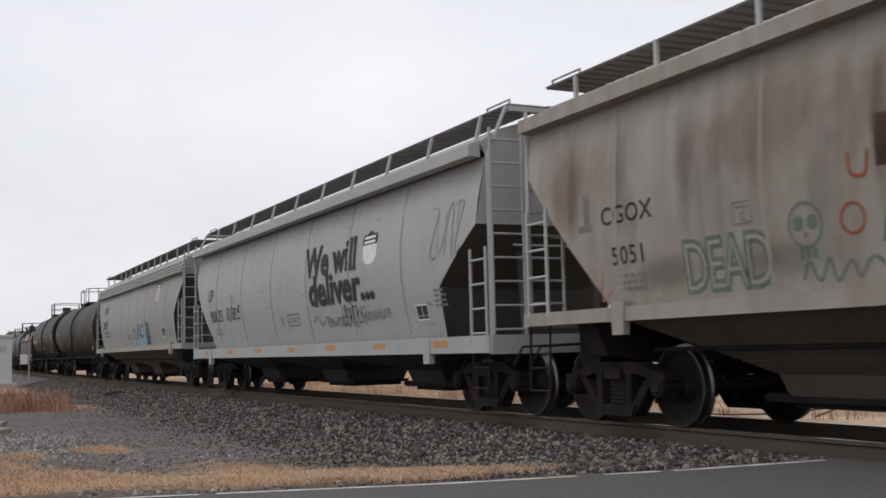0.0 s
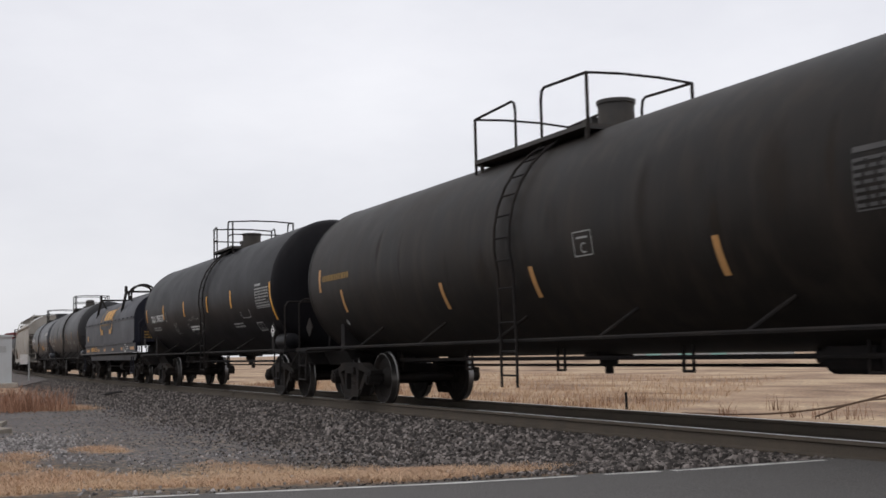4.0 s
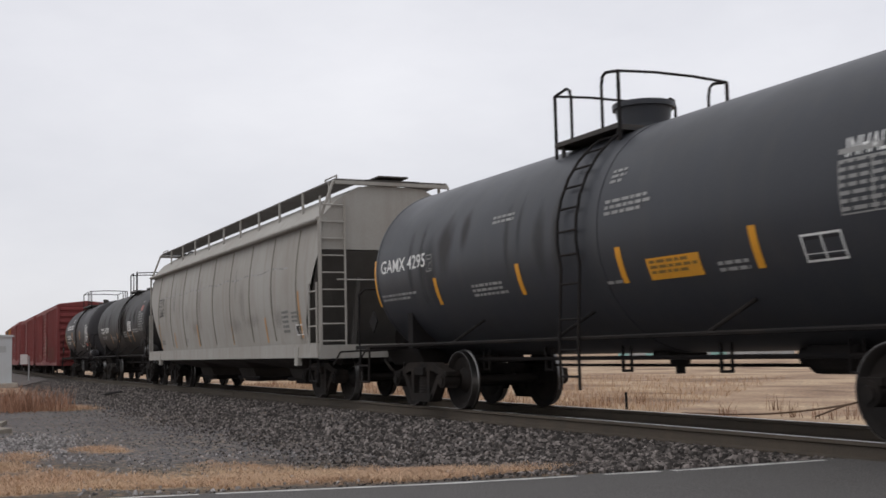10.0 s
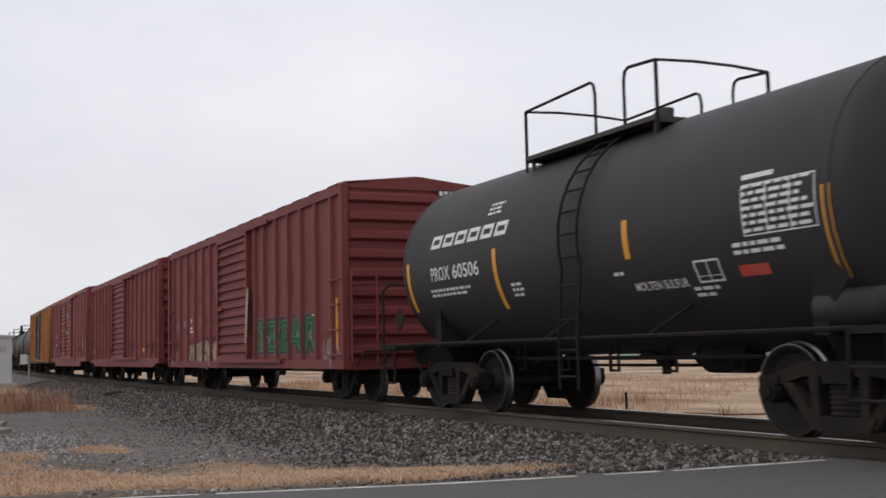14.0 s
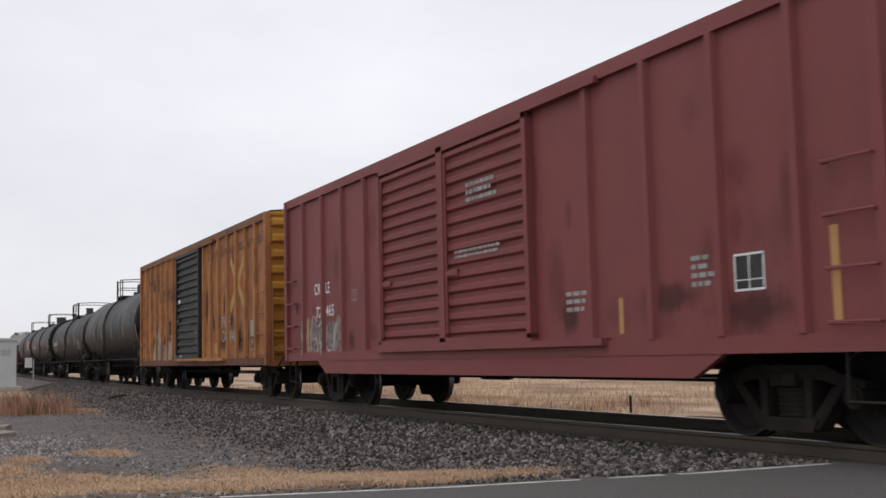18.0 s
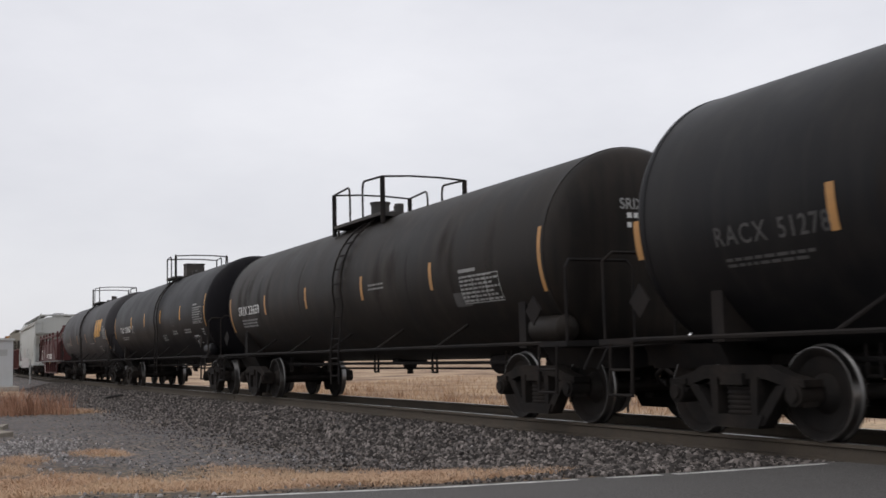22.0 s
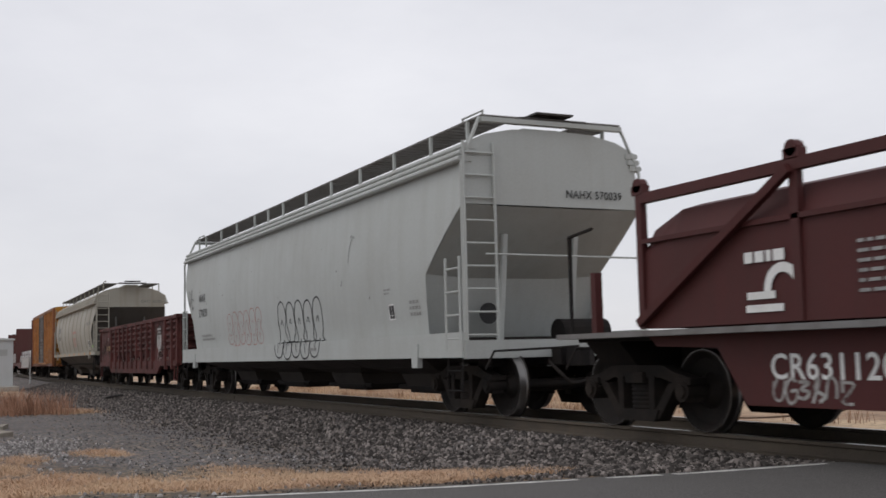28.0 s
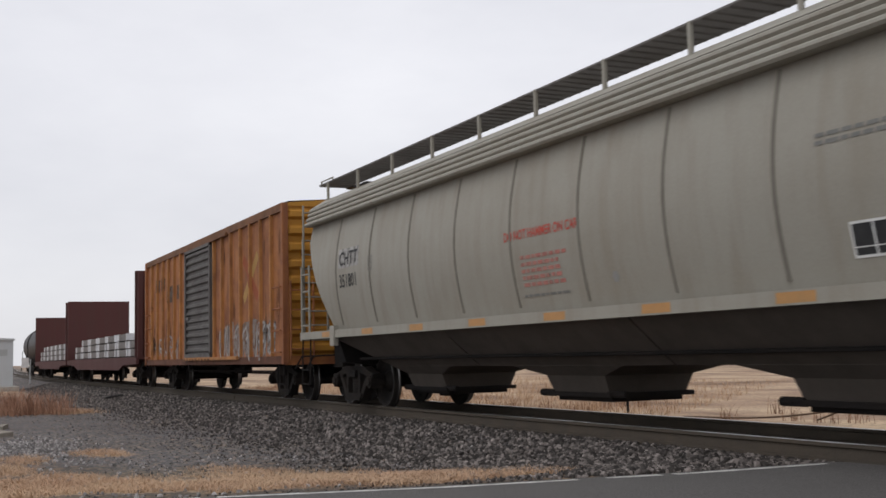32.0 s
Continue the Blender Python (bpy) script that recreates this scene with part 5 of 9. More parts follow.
def covered_coil_wagon(rear, nose):
    """Coil wagon under sloped covers tied down with raised lifting bars."""
    car, uc, a = wagon("coil_wagon", "brown-red coil wagon with sloped covers and white lettering", "coil wagon", rear, nose)
    sec = [(-1.52, 1.14), (-1.5, 2.08), (-1.36, 2.38), (-1.1, 2.45), (1.1, 2.45), (1.36, 2.38), (1.5, 2.08), (1.52, 1.14)]
    e, b = a - 0.95, a + 0.75
    cov = part("cover", Shape().loft([[(-e, y, 1.14 + (z - 1.14) * 0.86) for y, z in sec], [(-e + 0.5, y, z) for y, z in sec], [(e - 0.5, y, z) for y, z in sec], [(e, y, 1.14 + (z - 1.14) * 0.86) for y, z in sec]]), COILRED, car, "brown-red sheet-steel cover")
    for s in (-1, 1):
        v = [(s * e, y, 1.14 + (z - 1.14) * 0.86) for y, z in sec]
        part("cover_end", Shape().add(v, [tuple(range(len(v)))]), COILRED, cov)
        part("cover_joint", Shape().box(-e, e, min(s * 1.47, s * 1.54), max(s * 1.47, s * 1.54), 2.06, 2.11), COILRED, cov)
        part("floor_edge", Shape().box(-b, b, min(s * 1.3, s * 1.62), max(s * 1.3, s * 1.62), 1.06, 1.12), DECKEDGE, car, "worn floor edge")
        part("deep_side_sill", Shape().prism([(-a + 0.7, 1.1), (a - 0.7, 1.1), (a - 0.9, 0.95), (a - 2.6, 0.92), (a - 3.0, 0.36), (-a + 2.3, 0.36), (-a + 1.9, 0.92), (-a + 0.9, 0.95)], "y", min(s * 1.28, s * 1.36), max(s * 1.28, s * 1.36)), COILRED, car)
        for k in range(5):
            x = -2.3 + 1.4 * k
            part("sill_stiffener", Shape().box(x - 0.06, x + 0.06, min(s * 1.36, s * 1.46), max(s * 1.36, s * 1.46), 0.45, 1.08), COILRED, car)
        for x in (-5.75, -3.4, -1.36, 0.78, 2.95, 5.72):
            part("cover_post", Shape().prism([(s * 1.5, 1.14), (s * 1.54, 1.14), (s * 1.54, 2.62), (s * 1.46, 2.62), (s * 1.46, 2.0)], "x", x - 0.05, x + 0.05), COILRED, cov)
            part("lifting_lug", Shape().rod((x, s * 1.5 - 0.05, 2.7), (x, s * 1.5 + 0.05, 2.7), 0.08, 10).box(x - 0.1, x + 0.1, s * 1.5 - 0.05, s * 1.5 + 0.05, 2.6, 2.7), COILRED, cov)
        part("lifting_rail", Shape().box(-e, e, s * 1.5 - 0.05, s * 1.5 + 0.05, 2.50, 2.61), COILRED, cov)
        part("tie_strap", Shape().rod((s * (e + 0.05), -1.57, 1.2), (s * (e - 2.3), -1.57, 2.52), 0.06, 4), COILRED, cov)
        for y in (-1.25, 1.25):
            part("end_post", Shape().box(s * (b - 0.35) - 0.05, s * (b - 0.35) + 0.05, y - 0.05, y + 0.05, 1.1, 1.85), COILRED, car)
        part("end_handrail", Shape().pipe([(s * (b - 0.1), -1.45, 1.1), (s * (b - 0.1), -1.45, 2.3), (s * (b - 0.6), -1.45, 2.35)], 0.022), STEEL, car)
        part("brake_rigging", Shape().prism([(-1.2, 1.03), (1.2, 1.03), (0.9, 0.68), (-0.9, 0.68)], "x", min(s * (b - 0.7), s * b), max(s * (b - 0.7), s * b)), STEEL, car)
        add_truck(car, uc, s * (b - 0.85))
    for x in (-0.1,):
        pts = [(x - 0.9, -0.9, 2.55), (x - 0.35, -0.6, 3.22), (x + 0.35, -0.6, 3.22), (x + 0.9, -0.9, 2.55)]
        part("lifting_frame", Shape().pipe(pts, 0.05, 4).pipe([(p[0], -p[1], p[2]) for p in pts], 0.05, 4).box(x - 0.4, x + 0.4, -0.66, 0.66, 3.15, 3.3), COILRED, cov)
    part("deck", Shape().box(-b, b, -1.3, 1.3, 1.02, 1.1).box(-b, b, -0.3, 0.3, 0.7, 1.02), STEEL, car)
    couplings(car, -b, b, reach=0.5)
    return car, uc, a


def gondola(rear, nose):
    car, uc, a = wagon("gondola", "rust-brown gondola with battered ribbed steel sides", "gondola", rear, nose)
    W, z0, z1 = 1.50, 0.80, 2.30
    for s in (-1, 1):
        xs = [-a + 0.1, -4.65, -3.53, -2.58, -1.7, -0.8, 0.13, 1.07, 2.05, 3.1, 4.0, 6.15, 7.15, a - 0.05]
        n = len(xs) - 1
        part("top_chord", Shape().box(-a, a, s * W - 0.07, s * W + 0.09, z1 - 0.1, z1), GONRED, car)
        part("side_sill", Shape().prism([(-a + 0.05, z0 + 0.14), (a - 0.05, z0 + 0.14), (a - 0.05, z0 - 0.02), (a - 2.6, z0 - 0.02), (a - 3.1, z0 - 0.27), (-a + 3.1, z0 - 0.27), (-a + 2.6, z0 - 0.02), (-a + 0.05, z0 - 0.02)], "y", s * W - 0.05, s * W + 0.05), GONRED, car)
        for k in range(n):
            x0, x1 = xs[k], xs[k + 1]
            prof = [(z0 + 0.12, 0)] + ridged(z0 + 0.46, z1 - 0.1, 5, 0.065 if x1 - x0 < 1.5 else 0.006) + [(z1 - 0.08, 0)]
            rows = [[(x, s * (W + (o if 0 < j < 3 else 0)), z) for j, x in enumerate((x0, x0 + 0.14, x1 - 0.14, x1))] for z, o in prof]
            part("side_panel", Shape().loft(rows), GONRED, car)
            if k:
                part("side_post", Shape().prism([(x0 - 0.09, s * W), (x0 - 0.06, s * (W + 0.10)), (x0 + 0.06, s * (W + 0.10)), (x0 + 0.09, s * W)], "z", z0 - 0.12, z1 - 0.08), GONRED, car)
        rng = random.Random(5)
        for k in range(24):
            x = -a + 0.3 + (2 * a - 0.6) * k / 23
            part("chord_dent", Shape().prism([(x - 0.14, z1 - 0.01), (x - 0.06, z1 + 0.012 + rng.uniform(0, 0.015)), (x + 0.06, z1 + 0.012 + rng.uniform(0, 0.015)), (x + 0.14, z1 - 0.01)], "y", s * W - 0.06, s * W + 0.085), GONRED, car)
        prof = ridged(z0 + 0.1, z1 - 0.05, 5, 0.08)
        part("gondola_end", Shape().loft([[(s * (a - 0.02 + o), y, z) for y in (-W, W)] for z, o in prof]), GONRED, car)
        for y in (-W, W):
            part("corner_post", Shape().box(min(s * (a - 0.12), s * (a + 0.02)), max(s * (a - 0.12), s * (a + 0.02)), y - 0.05, y + 0.05, z0 + 0.05, z1 - 0.09), GONRED, car)
        part("end_chord", Shape().box(s * a - 0.08, s * a + 0.1, -W - 0.08, W + 0.08, z1 - 0.09, z1 + 0.02), GONRED, car)
        ladder(car, "end_ladder", (s * (a + 0.12), -W + 0.3, z0), (s * (a + 0.12), -W + 0.3, z1 - 0.1), 0.5, 4, GONRED, "y")
        part("step_iron", Shape().pipe([(s * (a - 0.1), -W, 0.8), (s * (a - 0.1), -W - 0.02, 0.36), (s * (a - 0.5), -W - 0.02, 0.36), (s * (a - 0.5), -W, 0.8)], 0.022), GONRED, car)
        add_truck(car, uc, s * (a - 1.72))
    part("floor_plate", Shape().box(-a, a, -W + 0.03, W - 0.03, z0 + 0.1, z0 + 0.16).box(-a, a, -0.3, 0.3, 0.66, z0 + 0.1), STEEL, car)
    part("brake_pipe", Shape().pipe([(-a + 2.9, -0.9, 0.56), (a - 2.9, -0.9, 0.56)], 0.024).rod((-0.6, -0.8, 0.55), (0.2, -0.8, 0.55), 0.16, 14), STEEL, car)
    couplings(car, -a, a, reach=0.45)
    return car, uc, a


def bulkhead_flat(rear, nose, seed):
    car, uc, a = wagon("bulkhead_flat", "brown bulkhead flat wagon with tall steel end walls", "flat wagon", rear, nose)
    for s in (-1, 1):
        bh = part("bulkhead", Shape().box(min(s * (a - 0.35), s * (a - 0.22)), max(s * (a - 0.35), s * (a - 0.22)), -1.55, 1.55, 1.05, 4.15), BROWNBULK, car, "tall brown steel bulkhead")
        for k in range(5):
            y = -1.4 + 0.7 * k
            part("bulkhead_stake", Shape().box(min(s * (a - 0.22), s * (a - 0.02)), max(s * (a - 0.22), s * (a - 0.02)), y - 0.08, y + 0.08, 1.05, 4.1), BROWNBULK, bh)
        part("side_sill", Shape().prism([(-a, 1.08), (a, 1.08), (a, 0.85), (a - 3.0, 0.80), (a - 4.0, 0.62), (-a + 4.0, 0.62), (-a + 3.0, 0.80), (-a, 0.85)], "y", min(s * 1.46, s * 1.55), max(s * 1.46, s * 1.55)), BROWNBULK, car)
        add_truck(car, uc, s * (a - 2.2))
    part("deck", Shape().box(-a, a, -1.5, 1.5, 1.02, 1.1).box(-a, a, -0.3, 0.3, 0.7, 1.02), BROWNBULK, car)
    couplings(car, -a, a, reach=0.45)
    LOADS.append((car, uc, a, seed))
    return car, uc, a


LOADS = []


def board_bundle(rng):
    """Flat steel-banded pack with white wrapped ends, base at z = 0."""
    sh = Shape()
    for k in range(4):
        sh.box(-1.15 + rng.uniform(-.03, .03), 1.15 + rng.uniform(-.03, .03), -0.6, 0.6, 0.05 + k * 0.062, 0.108 + k * 0.062)
    for x in (-0.8, 0.8):
        sh.box(x - 0.05, x + 0.05, -0.6, 0.6, 0.0, 0.05)
    sh.slot = 1
    sh.box(-1.2, -0.75, -0.612, 0.612, 0.045, 0.305)
    sh.box(0.95, 1.2, -0.612, 0.612, 0.045, 0.305)
    return mesh_of(sh, [WOODPACK, PACKEND])


# ---- the place ----
def bend(x):
    """How far the track swings aside far down the line."""
    s = min(0.0, x + 20.0)
    return 2.1357e-4 * s * s if s > -180 else 2.1357e-4 * (180 * 180 + 360 * (-s - 180))


def slope(x):
    s = min(0.0, x + 20.0)
    return math.degrees(math.atan(2 * 2.1357e-4 * max(s, -180.0)))


def ground_z(x, y):
    """Height of the earth: ballast bed, shoulder, verge, road shoulder, field."""
    d = y - 0.755 - bend(x)
    n = 0.035 * noise.noise(Vector((x * 0.35, y * 0.35, 0))) + 0.02 * noise.noise(Vector((x * 1.3, y * 1.3, 3)))
    ad = abs(d)
    if ad < 1.45:
        z = -0.20
    elif ad < 3.0:
        z = -0.20 - 0.30 * (ad - 1.45) / 1.55
    else:
        z = -0.50
    if d < 0:
        k = max(0.0, min(1.0, (x + 12.5) / 3.6))
        if ad > 1.45:
            z = z * (1 - k) + (-0.235) * k
        if ad > 4 and k < 1:
            z += 0.08 * (1 - k) * max(0.0, min(1.0, (ad - 4) / 3))
    elif ad > 6:
        z -= 0.10 * min(1.0, (ad - 6) / 10)
    if ad < 1.45 or (d < 0 and x > -9):
        n *= 0.3
    return z + n


def gridlines(lo, hi, fine_lo, fine_hi, step, grow=1.25):
    g = list(np.arange(fine_lo, fine_hi + 1e-6, step))
    s, v = step, fine_hi
    while v < hi:
        s *= grow
        v += s
        g.append(min(v, hi))
    s, v = step, fine_lo
    while v > lo:
        s *= grow
        v -= s
        g.insert(0, max(v, lo))
    return g


def earth_material():
    """Gravel, dust, painted stone shade and dry grass, told apart by where the ground carries them."""
    m = material("earth", (0.118, 0.110, 0.110), 0.95, 0.0, (0.078, 0.066, 0.058), 0.8, 0, 0.6, 0.8, 0, 16.0, (0.074, 0.071, 0.073))
    n, l = m.node_tree.nodes, m.node_tree.links
    b = n["Principled BSDF"]
    src = b.inputs["Base Color"].links[0].from_socket
    vo, vs, vm = n.new("ShaderNodeTexVoronoi"), n.new("ShaderNodeSeparateColor"), n.new("ShaderNodeMath")
    vo.inputs["Scale"].default_value = 34.0
    vm.operation = "MULTIPLY_ADD"
    vm.inputs[1].default_value, vm.inputs[2].default_value = 1.3, 0.4
    vc = n.new("ShaderNodeTexCoord")
    l.new(vc.outputs["Object"], vo.inputs["Vector"])
    l.new(vo.outputs["Color"], vs.inputs[0])
    l.new(vs.outputs[0], vm.inputs[0])
    vh = n.new("ShaderNodeHueSaturation")
    l.new(src, vh.inputs["Color"])
    l.new(vm.outputs[0], vh.inputs["Value"])
    src = vh.outputs["Color"]
    at = n.new("ShaderNodeAttribute")
    at.attribute_name = "dry_grass"
    co = n.new("ShaderNodeTexCoord")
    big, fine = n.new("ShaderNodeTexNoise"), n.new("ShaderNodeTexNoise")
    mp = n.new("ShaderNodeMapping")
    mp.inputs["Scale"].default_value = (0.10, 0.17, 1)
    l.new(co.outputs["Object"], mp.inputs["Vector"])
    l.new(mp.outputs["Vector"], big.inputs["Vector"])
    big.inputs["Scale"].default_value, big.inputs["Detail"].default_value = 2.0, 8
    fine.inputs["Scale"].default_value, fine.inputs["Detail"].default_value = 9.0, 6
    l.new(co.outputs["Object"], fine.inputs["Vector"])
    r = n.new("ShaderNodeValToRGB")
    e = r.color_ramp.elements
    e[0].position, e[0].color = 0.36, (0.26, 0.165, 0.105, 1)
    e[1].position, e[1].color = 0.62, (0.66, 0.485, 0.315, 1)
    mid = e.new(0.48)
    mid.color = (0.47, 0.315, 0.205, 1)
    l.new(big.outputs["Fac"], r.inputs["Fac"])
    mul = n.new("ShaderNodeMix")
    mul.data_type, mul.blend_type = "RGBA", "MULTIPLY"
    mul.inputs[0].default_value = 0.5
    l.new(r.outputs["Color"], mul.inputs[6])
    l.new(fine.outputs["Fac"], mul.inputs[7])
    soft = n.new("ShaderNodeMath")
    soft.operation = "MULTIPLY_ADD"
    soft.inputs[1].default_value, soft.inputs[2].default_value = 2.4, -1.2
    l.new(fine.outputs["Fac"], soft.inputs[0])
    s2 = n.new("ShaderNodeMath")
    s2.operation, s2.use_clamp = "ADD", True
    l.new(at.outputs["Fac"], s2.inputs[0])
    l.new(soft.outputs[0], s2.inputs[1])
    so, sm, soil_and_shade = n.new("ShaderNodeAttribute"), n.new("ShaderNodeMath"), n.new("ShaderNodeMix")
    so.attribute_name = "dust_and_stone_shade"
    sm.operation, sm.use_clamp = "MULTIPLY", True
    l.new(so.outputs["Fac"], sm.inputs[0])
    l.new(fine.outputs["Fac"], sm.inputs[1])
    soil_and_shade.data_type = "RGBA"
    l.new(sm.outputs[0], soil_and_shade.inputs[0])
    l.new(src, soil_and_shade.inputs[6])
    soil_and_shade.inputs[7].default_value = (0.075, 0.058, 0.040, 1)
    src = soil_and_shade.outputs[2]
    mix = n.new("ShaderNodeMix")
    mix.data_type = "RGBA"
    l.new(s2.outputs[0], mix.inputs[0])
    l.new(src, mix.inputs[6])
    l.new(mul.outputs[2], mix.inputs[7])
    l.new(mix.outputs[2], b.inputs["Base Color"])
    return m


def verge_edges(y):
    """Where the grass strip begins beside the road and where it ends towards the track."""
    return (float(np.interp(y, (-7, -6, -5, -4.2, -3.4, -2.6, -1.8), (-11.5, -11.1, -10.6, -10.0, -9.1, -8.9, -8.85))),
            float(np.interp(y, (-7, -6, -5, -4.2, -3.4, -2.6, -2.1, -1.8, -1.5), (-14.6, -14.2, -13.2, -13.7, -13.8, -12.9, -11.1, -9.5, -8.85))))


def grassy(x, y):
    """1 where dry grass covers the ground, 0 on gravel."""
    d = y - 0.755 - bend(x)
    n = noise.noise(Vector((x * 0.5, y * 0.8, 7))) * 0.5 + noise.noise(Vector((x * 1.7, y * 1.7, 2))) * 0.35 + noise.noise(Vector((x * 5, y * 5, 4))) * 0.25
    if d > 0:
        return max(0.0, min(1.0, (d - 2.3 + n) / 0.8))
    near, edge = verge_edges(y)
    verge = min((near - x) / 0.7, (x - edge) / 1.3) + 0.35 + 1.5 * n if y < -1.5 else 0               # strip beside the road
    left = 0.0                                                                             # loose patches beyond the gravel
    for px, py, rx, ry in ((-17.5, -5.3, 0.9, 0.5), (-16.4, -6.5, 1.0, 0.4), (-15.2, -6.9, 1.3, 0.5)):
        left = max(left, (1.1 - math.hypot((x - px) / rx, (y - py) / ry) + 0.9 * n) * (1.4 if px < -14 else 0.6))
    far = min((-d - 3.4 + 0.8 * n) / 0.8, (-x - 50 + 6 * n) / 6)
    tuft = 1 - math.hypot((x + 37) / 6, (y + 4.7) / 1.0) + 0.4 * n
    return max(0.0, min(1.0, max(verge, left, far, tuft * 1.5)))


def dust_and_shade(x, y):
    """How much brown dust lies on the gravel beside the grass, and painted stone shade far off."""
    if y - 0.755 - bend(x) > 0 or x < -60:
        return 0.0
    # few stones out here: the shadows they would cast are painted as darker ground
    if x < -40:
        return 0.9
    n = noise.noise(Vector((x * 0.6, y * 0.9, 11))) * 0.6 + noise.noise(Vector((x * 2.1, y * 2.1, 5))) * 0.4
    near, edge = verge_edges(y)
    return max(0.0, min(1.6, (x - edge + 1.9 + 1.6 * n) * 0.9))


EARTH = earth_material()


def build_ground():
    xs = gridlines(-1500, 900, -24, -8, 0.2, 1.12)
    ys = gridlines(-400, 1500, -8.5, 10, 0.2, 1.22)
    v = [(x, y, ground_z(x, y) if abs(x) < 900 and abs(y) < 900 else -0.3) for x in xs for y in ys]
    n = len(ys)
    f = [(i * n + j, (i + 1) * n + j, (i + 1) * n + j + 1, i * n + j + 1) for i in range(len(xs) - 1) for j in range(n - 1)]
    me = bpy.data.meshes.new("ground")
    me.from_pydata(v, [], f)
    me.materials.append(EARTH)
    at = me.attributes.new("dry_grass", "FLOAT", "POINT")
    at.data.foreach_set("value", [grassy(p[0], p[1]) for p in v])
    at = me.attributes.new("dust_and_stone_shade", "FLOAT", "POINT")
    at.data.foreach_set("value", [dust_and_shade(p[0], p[1]) for p in v])
    me.shade_smooth()
    tagged(new("ground", me), "gravel and dry yellow grass beside the track", "ground", kind="structure")


def road_edge(y):
    return float(np.interp(y, (-60, -6.25, -3.78, -1.64, -0.3, 0.5), (-16.0, -9.21, -8.50, -8.12, -7.55, -7.2)))


def road_z(y):
    return -0.20 if y < -1.6 else -0.20 + 0.06 * (y + 1.6) / 1.35


def build_road():
    """Asphalt road that climbs onto the crossing."""
    ys = [-60, -30, -14, -9, -7, -5, -4, -3, -2.4, -1.8, -1.3, -1.0, -0.75, -0.5, -0.25]
    rows, line = [], Shape()
    for y in ys:
        z, e = road_z(y), road_edge(y)
        rows.append([(e - 0.34, y, z - 0.12), (e - 0.24, y, z - 0.01), (e, y, z + 0.004), (e + 3.6, y, z + 0.04), (e + 7.4, y, z + 0.0), (e + 7.7, y, z - 0.1)])
    tagged(part("road", Shape().loft(rows), ASPHALT, smooth=40), "worn grey asphalt road climbing to the crossing", "road", kind="structure")
    rng = random.Random(4)
    v = []
    for y in np.linspace(-12, -0.45, 90):
        w, e = 0.05 + rng.uniform(-0.012, 0.012), road_edge(y)
        v.append([(e - w, y, road_z(y) + 0.007), (e + w, y, road_z(y) + 0.009)])
    for a, b in zip(v, v[1:]):
        if rng.random() < 0.96:
            line.loft([a, b])
    tagged(part("road_line", line, ROADLINE), "worn white edge line on the asphalt", "road marking", kind="structure")
    part_a = part("crossing_panel", Shape().box(-7.4, 1.5, 0.12, 1.39, -0.14, -0.04), ASPHALT)
    tagged(part_a, "dark asphalt between the rails of the crossing", "road", kind="structure")
    part_b = part("crossing_apron", Shape().box(-7.4, 1.5, 1.63, 3.2, -0.3, -0.05), ASPHALT)
    tagged(part_b, "dark asphalt beyond the rails of the crossing", "road", kind="structure")


def build_track():
    track = new("railway_track")
    tagged(track, "railway track with rusty rails on wooden ties", "railway track", kind="structure")
    prof = [(-0.036, 0), (0.036, 0), (0.038, -0.035), (0.010, -0.05), (0.010, -0.145), (0.07, -0.16), (0.07, -0.178), (-0.07, -0.178), (-0.07, -0.16), (-0.010, -0.145), (-0.010, -0.05), (-0.038, -0.035)]
    xs = list(np.arange(-20, 61, 20)) + list(np.arange(-460, -20, 10))
    xs = sorted(xs)
    for y0 in (0.0, 1.51):
        sh = Shape().loft([[(x, y0 + dy + bend(x), z) for dy, z in prof] for x in xs], True)
        rail = part("rail", sh, RAILRUST, track, "rusty steel rail with a bright worn head")
        part("rail_head", Shape().loft([[(x, y0 - 0.032 + bend(x), 0.0015), (x, y0 + 0.032 + bend(x), 0.0015)] for x in xs]), RAILTOP, rail)
    tie = mesh_of(Shape().box(-0.11, 0.11, -1.28, 1.28, -0.36, -0.19), TIE)
    spike = mesh_of(Shape().box(-0.09, 0.09, -0.14, 0.14, -0.19, -0.172), RAILRUST)
    for k in range(210):
        x = -8.4 - 0.53 * k
        t = part("tie", tie, None, track, "", pose(x + 0.04 * math.sin(k * 3.7), 0.755 + bend(x) + 0.03 * math.sin(k * 5.1), 0, 0, 0, slope(x) + 0.8 * math.sin(k * 2.3)))
        if k < 60:
            for y in (-0.755, 0.755):
                part("tie_plate", spike, None, t, "", pose(0, y, 0))
    part("rail_joint_bar", Shape().box(-30.2, -29.5, -0.035 + bend(-30), -0.012 + bend(-30), -0.14, -0.05), RAILRUST, track)


def scatter(name, verts, faces, places, scales, turns, mat, label, category):
    """Joins many small copies of one shape into a single mesh of loose stuff."""
    base = np.array(verts, float)
    n, k = len(places), len(base)
    out = np.empty((n, k, 3))
    for i in range(n):
        m = Euler(turns[i]).to_matrix()
        out[i] = (base * scales[i]) @ np.array(m).T + places[i]
    f = np.array(faces)
    allf = (f[None, :, :] + (np.arange(n) * k)[:, None, None]).reshape(-1, f.shape[1])
    me = bpy.data.meshes.new(name)
    me.from_pydata(out.reshape(-1, 3).tolist(), [], allf.tolist())
    me.materials.append(mat)
    return tagged(new(name, me), label, category, kind="stuff")


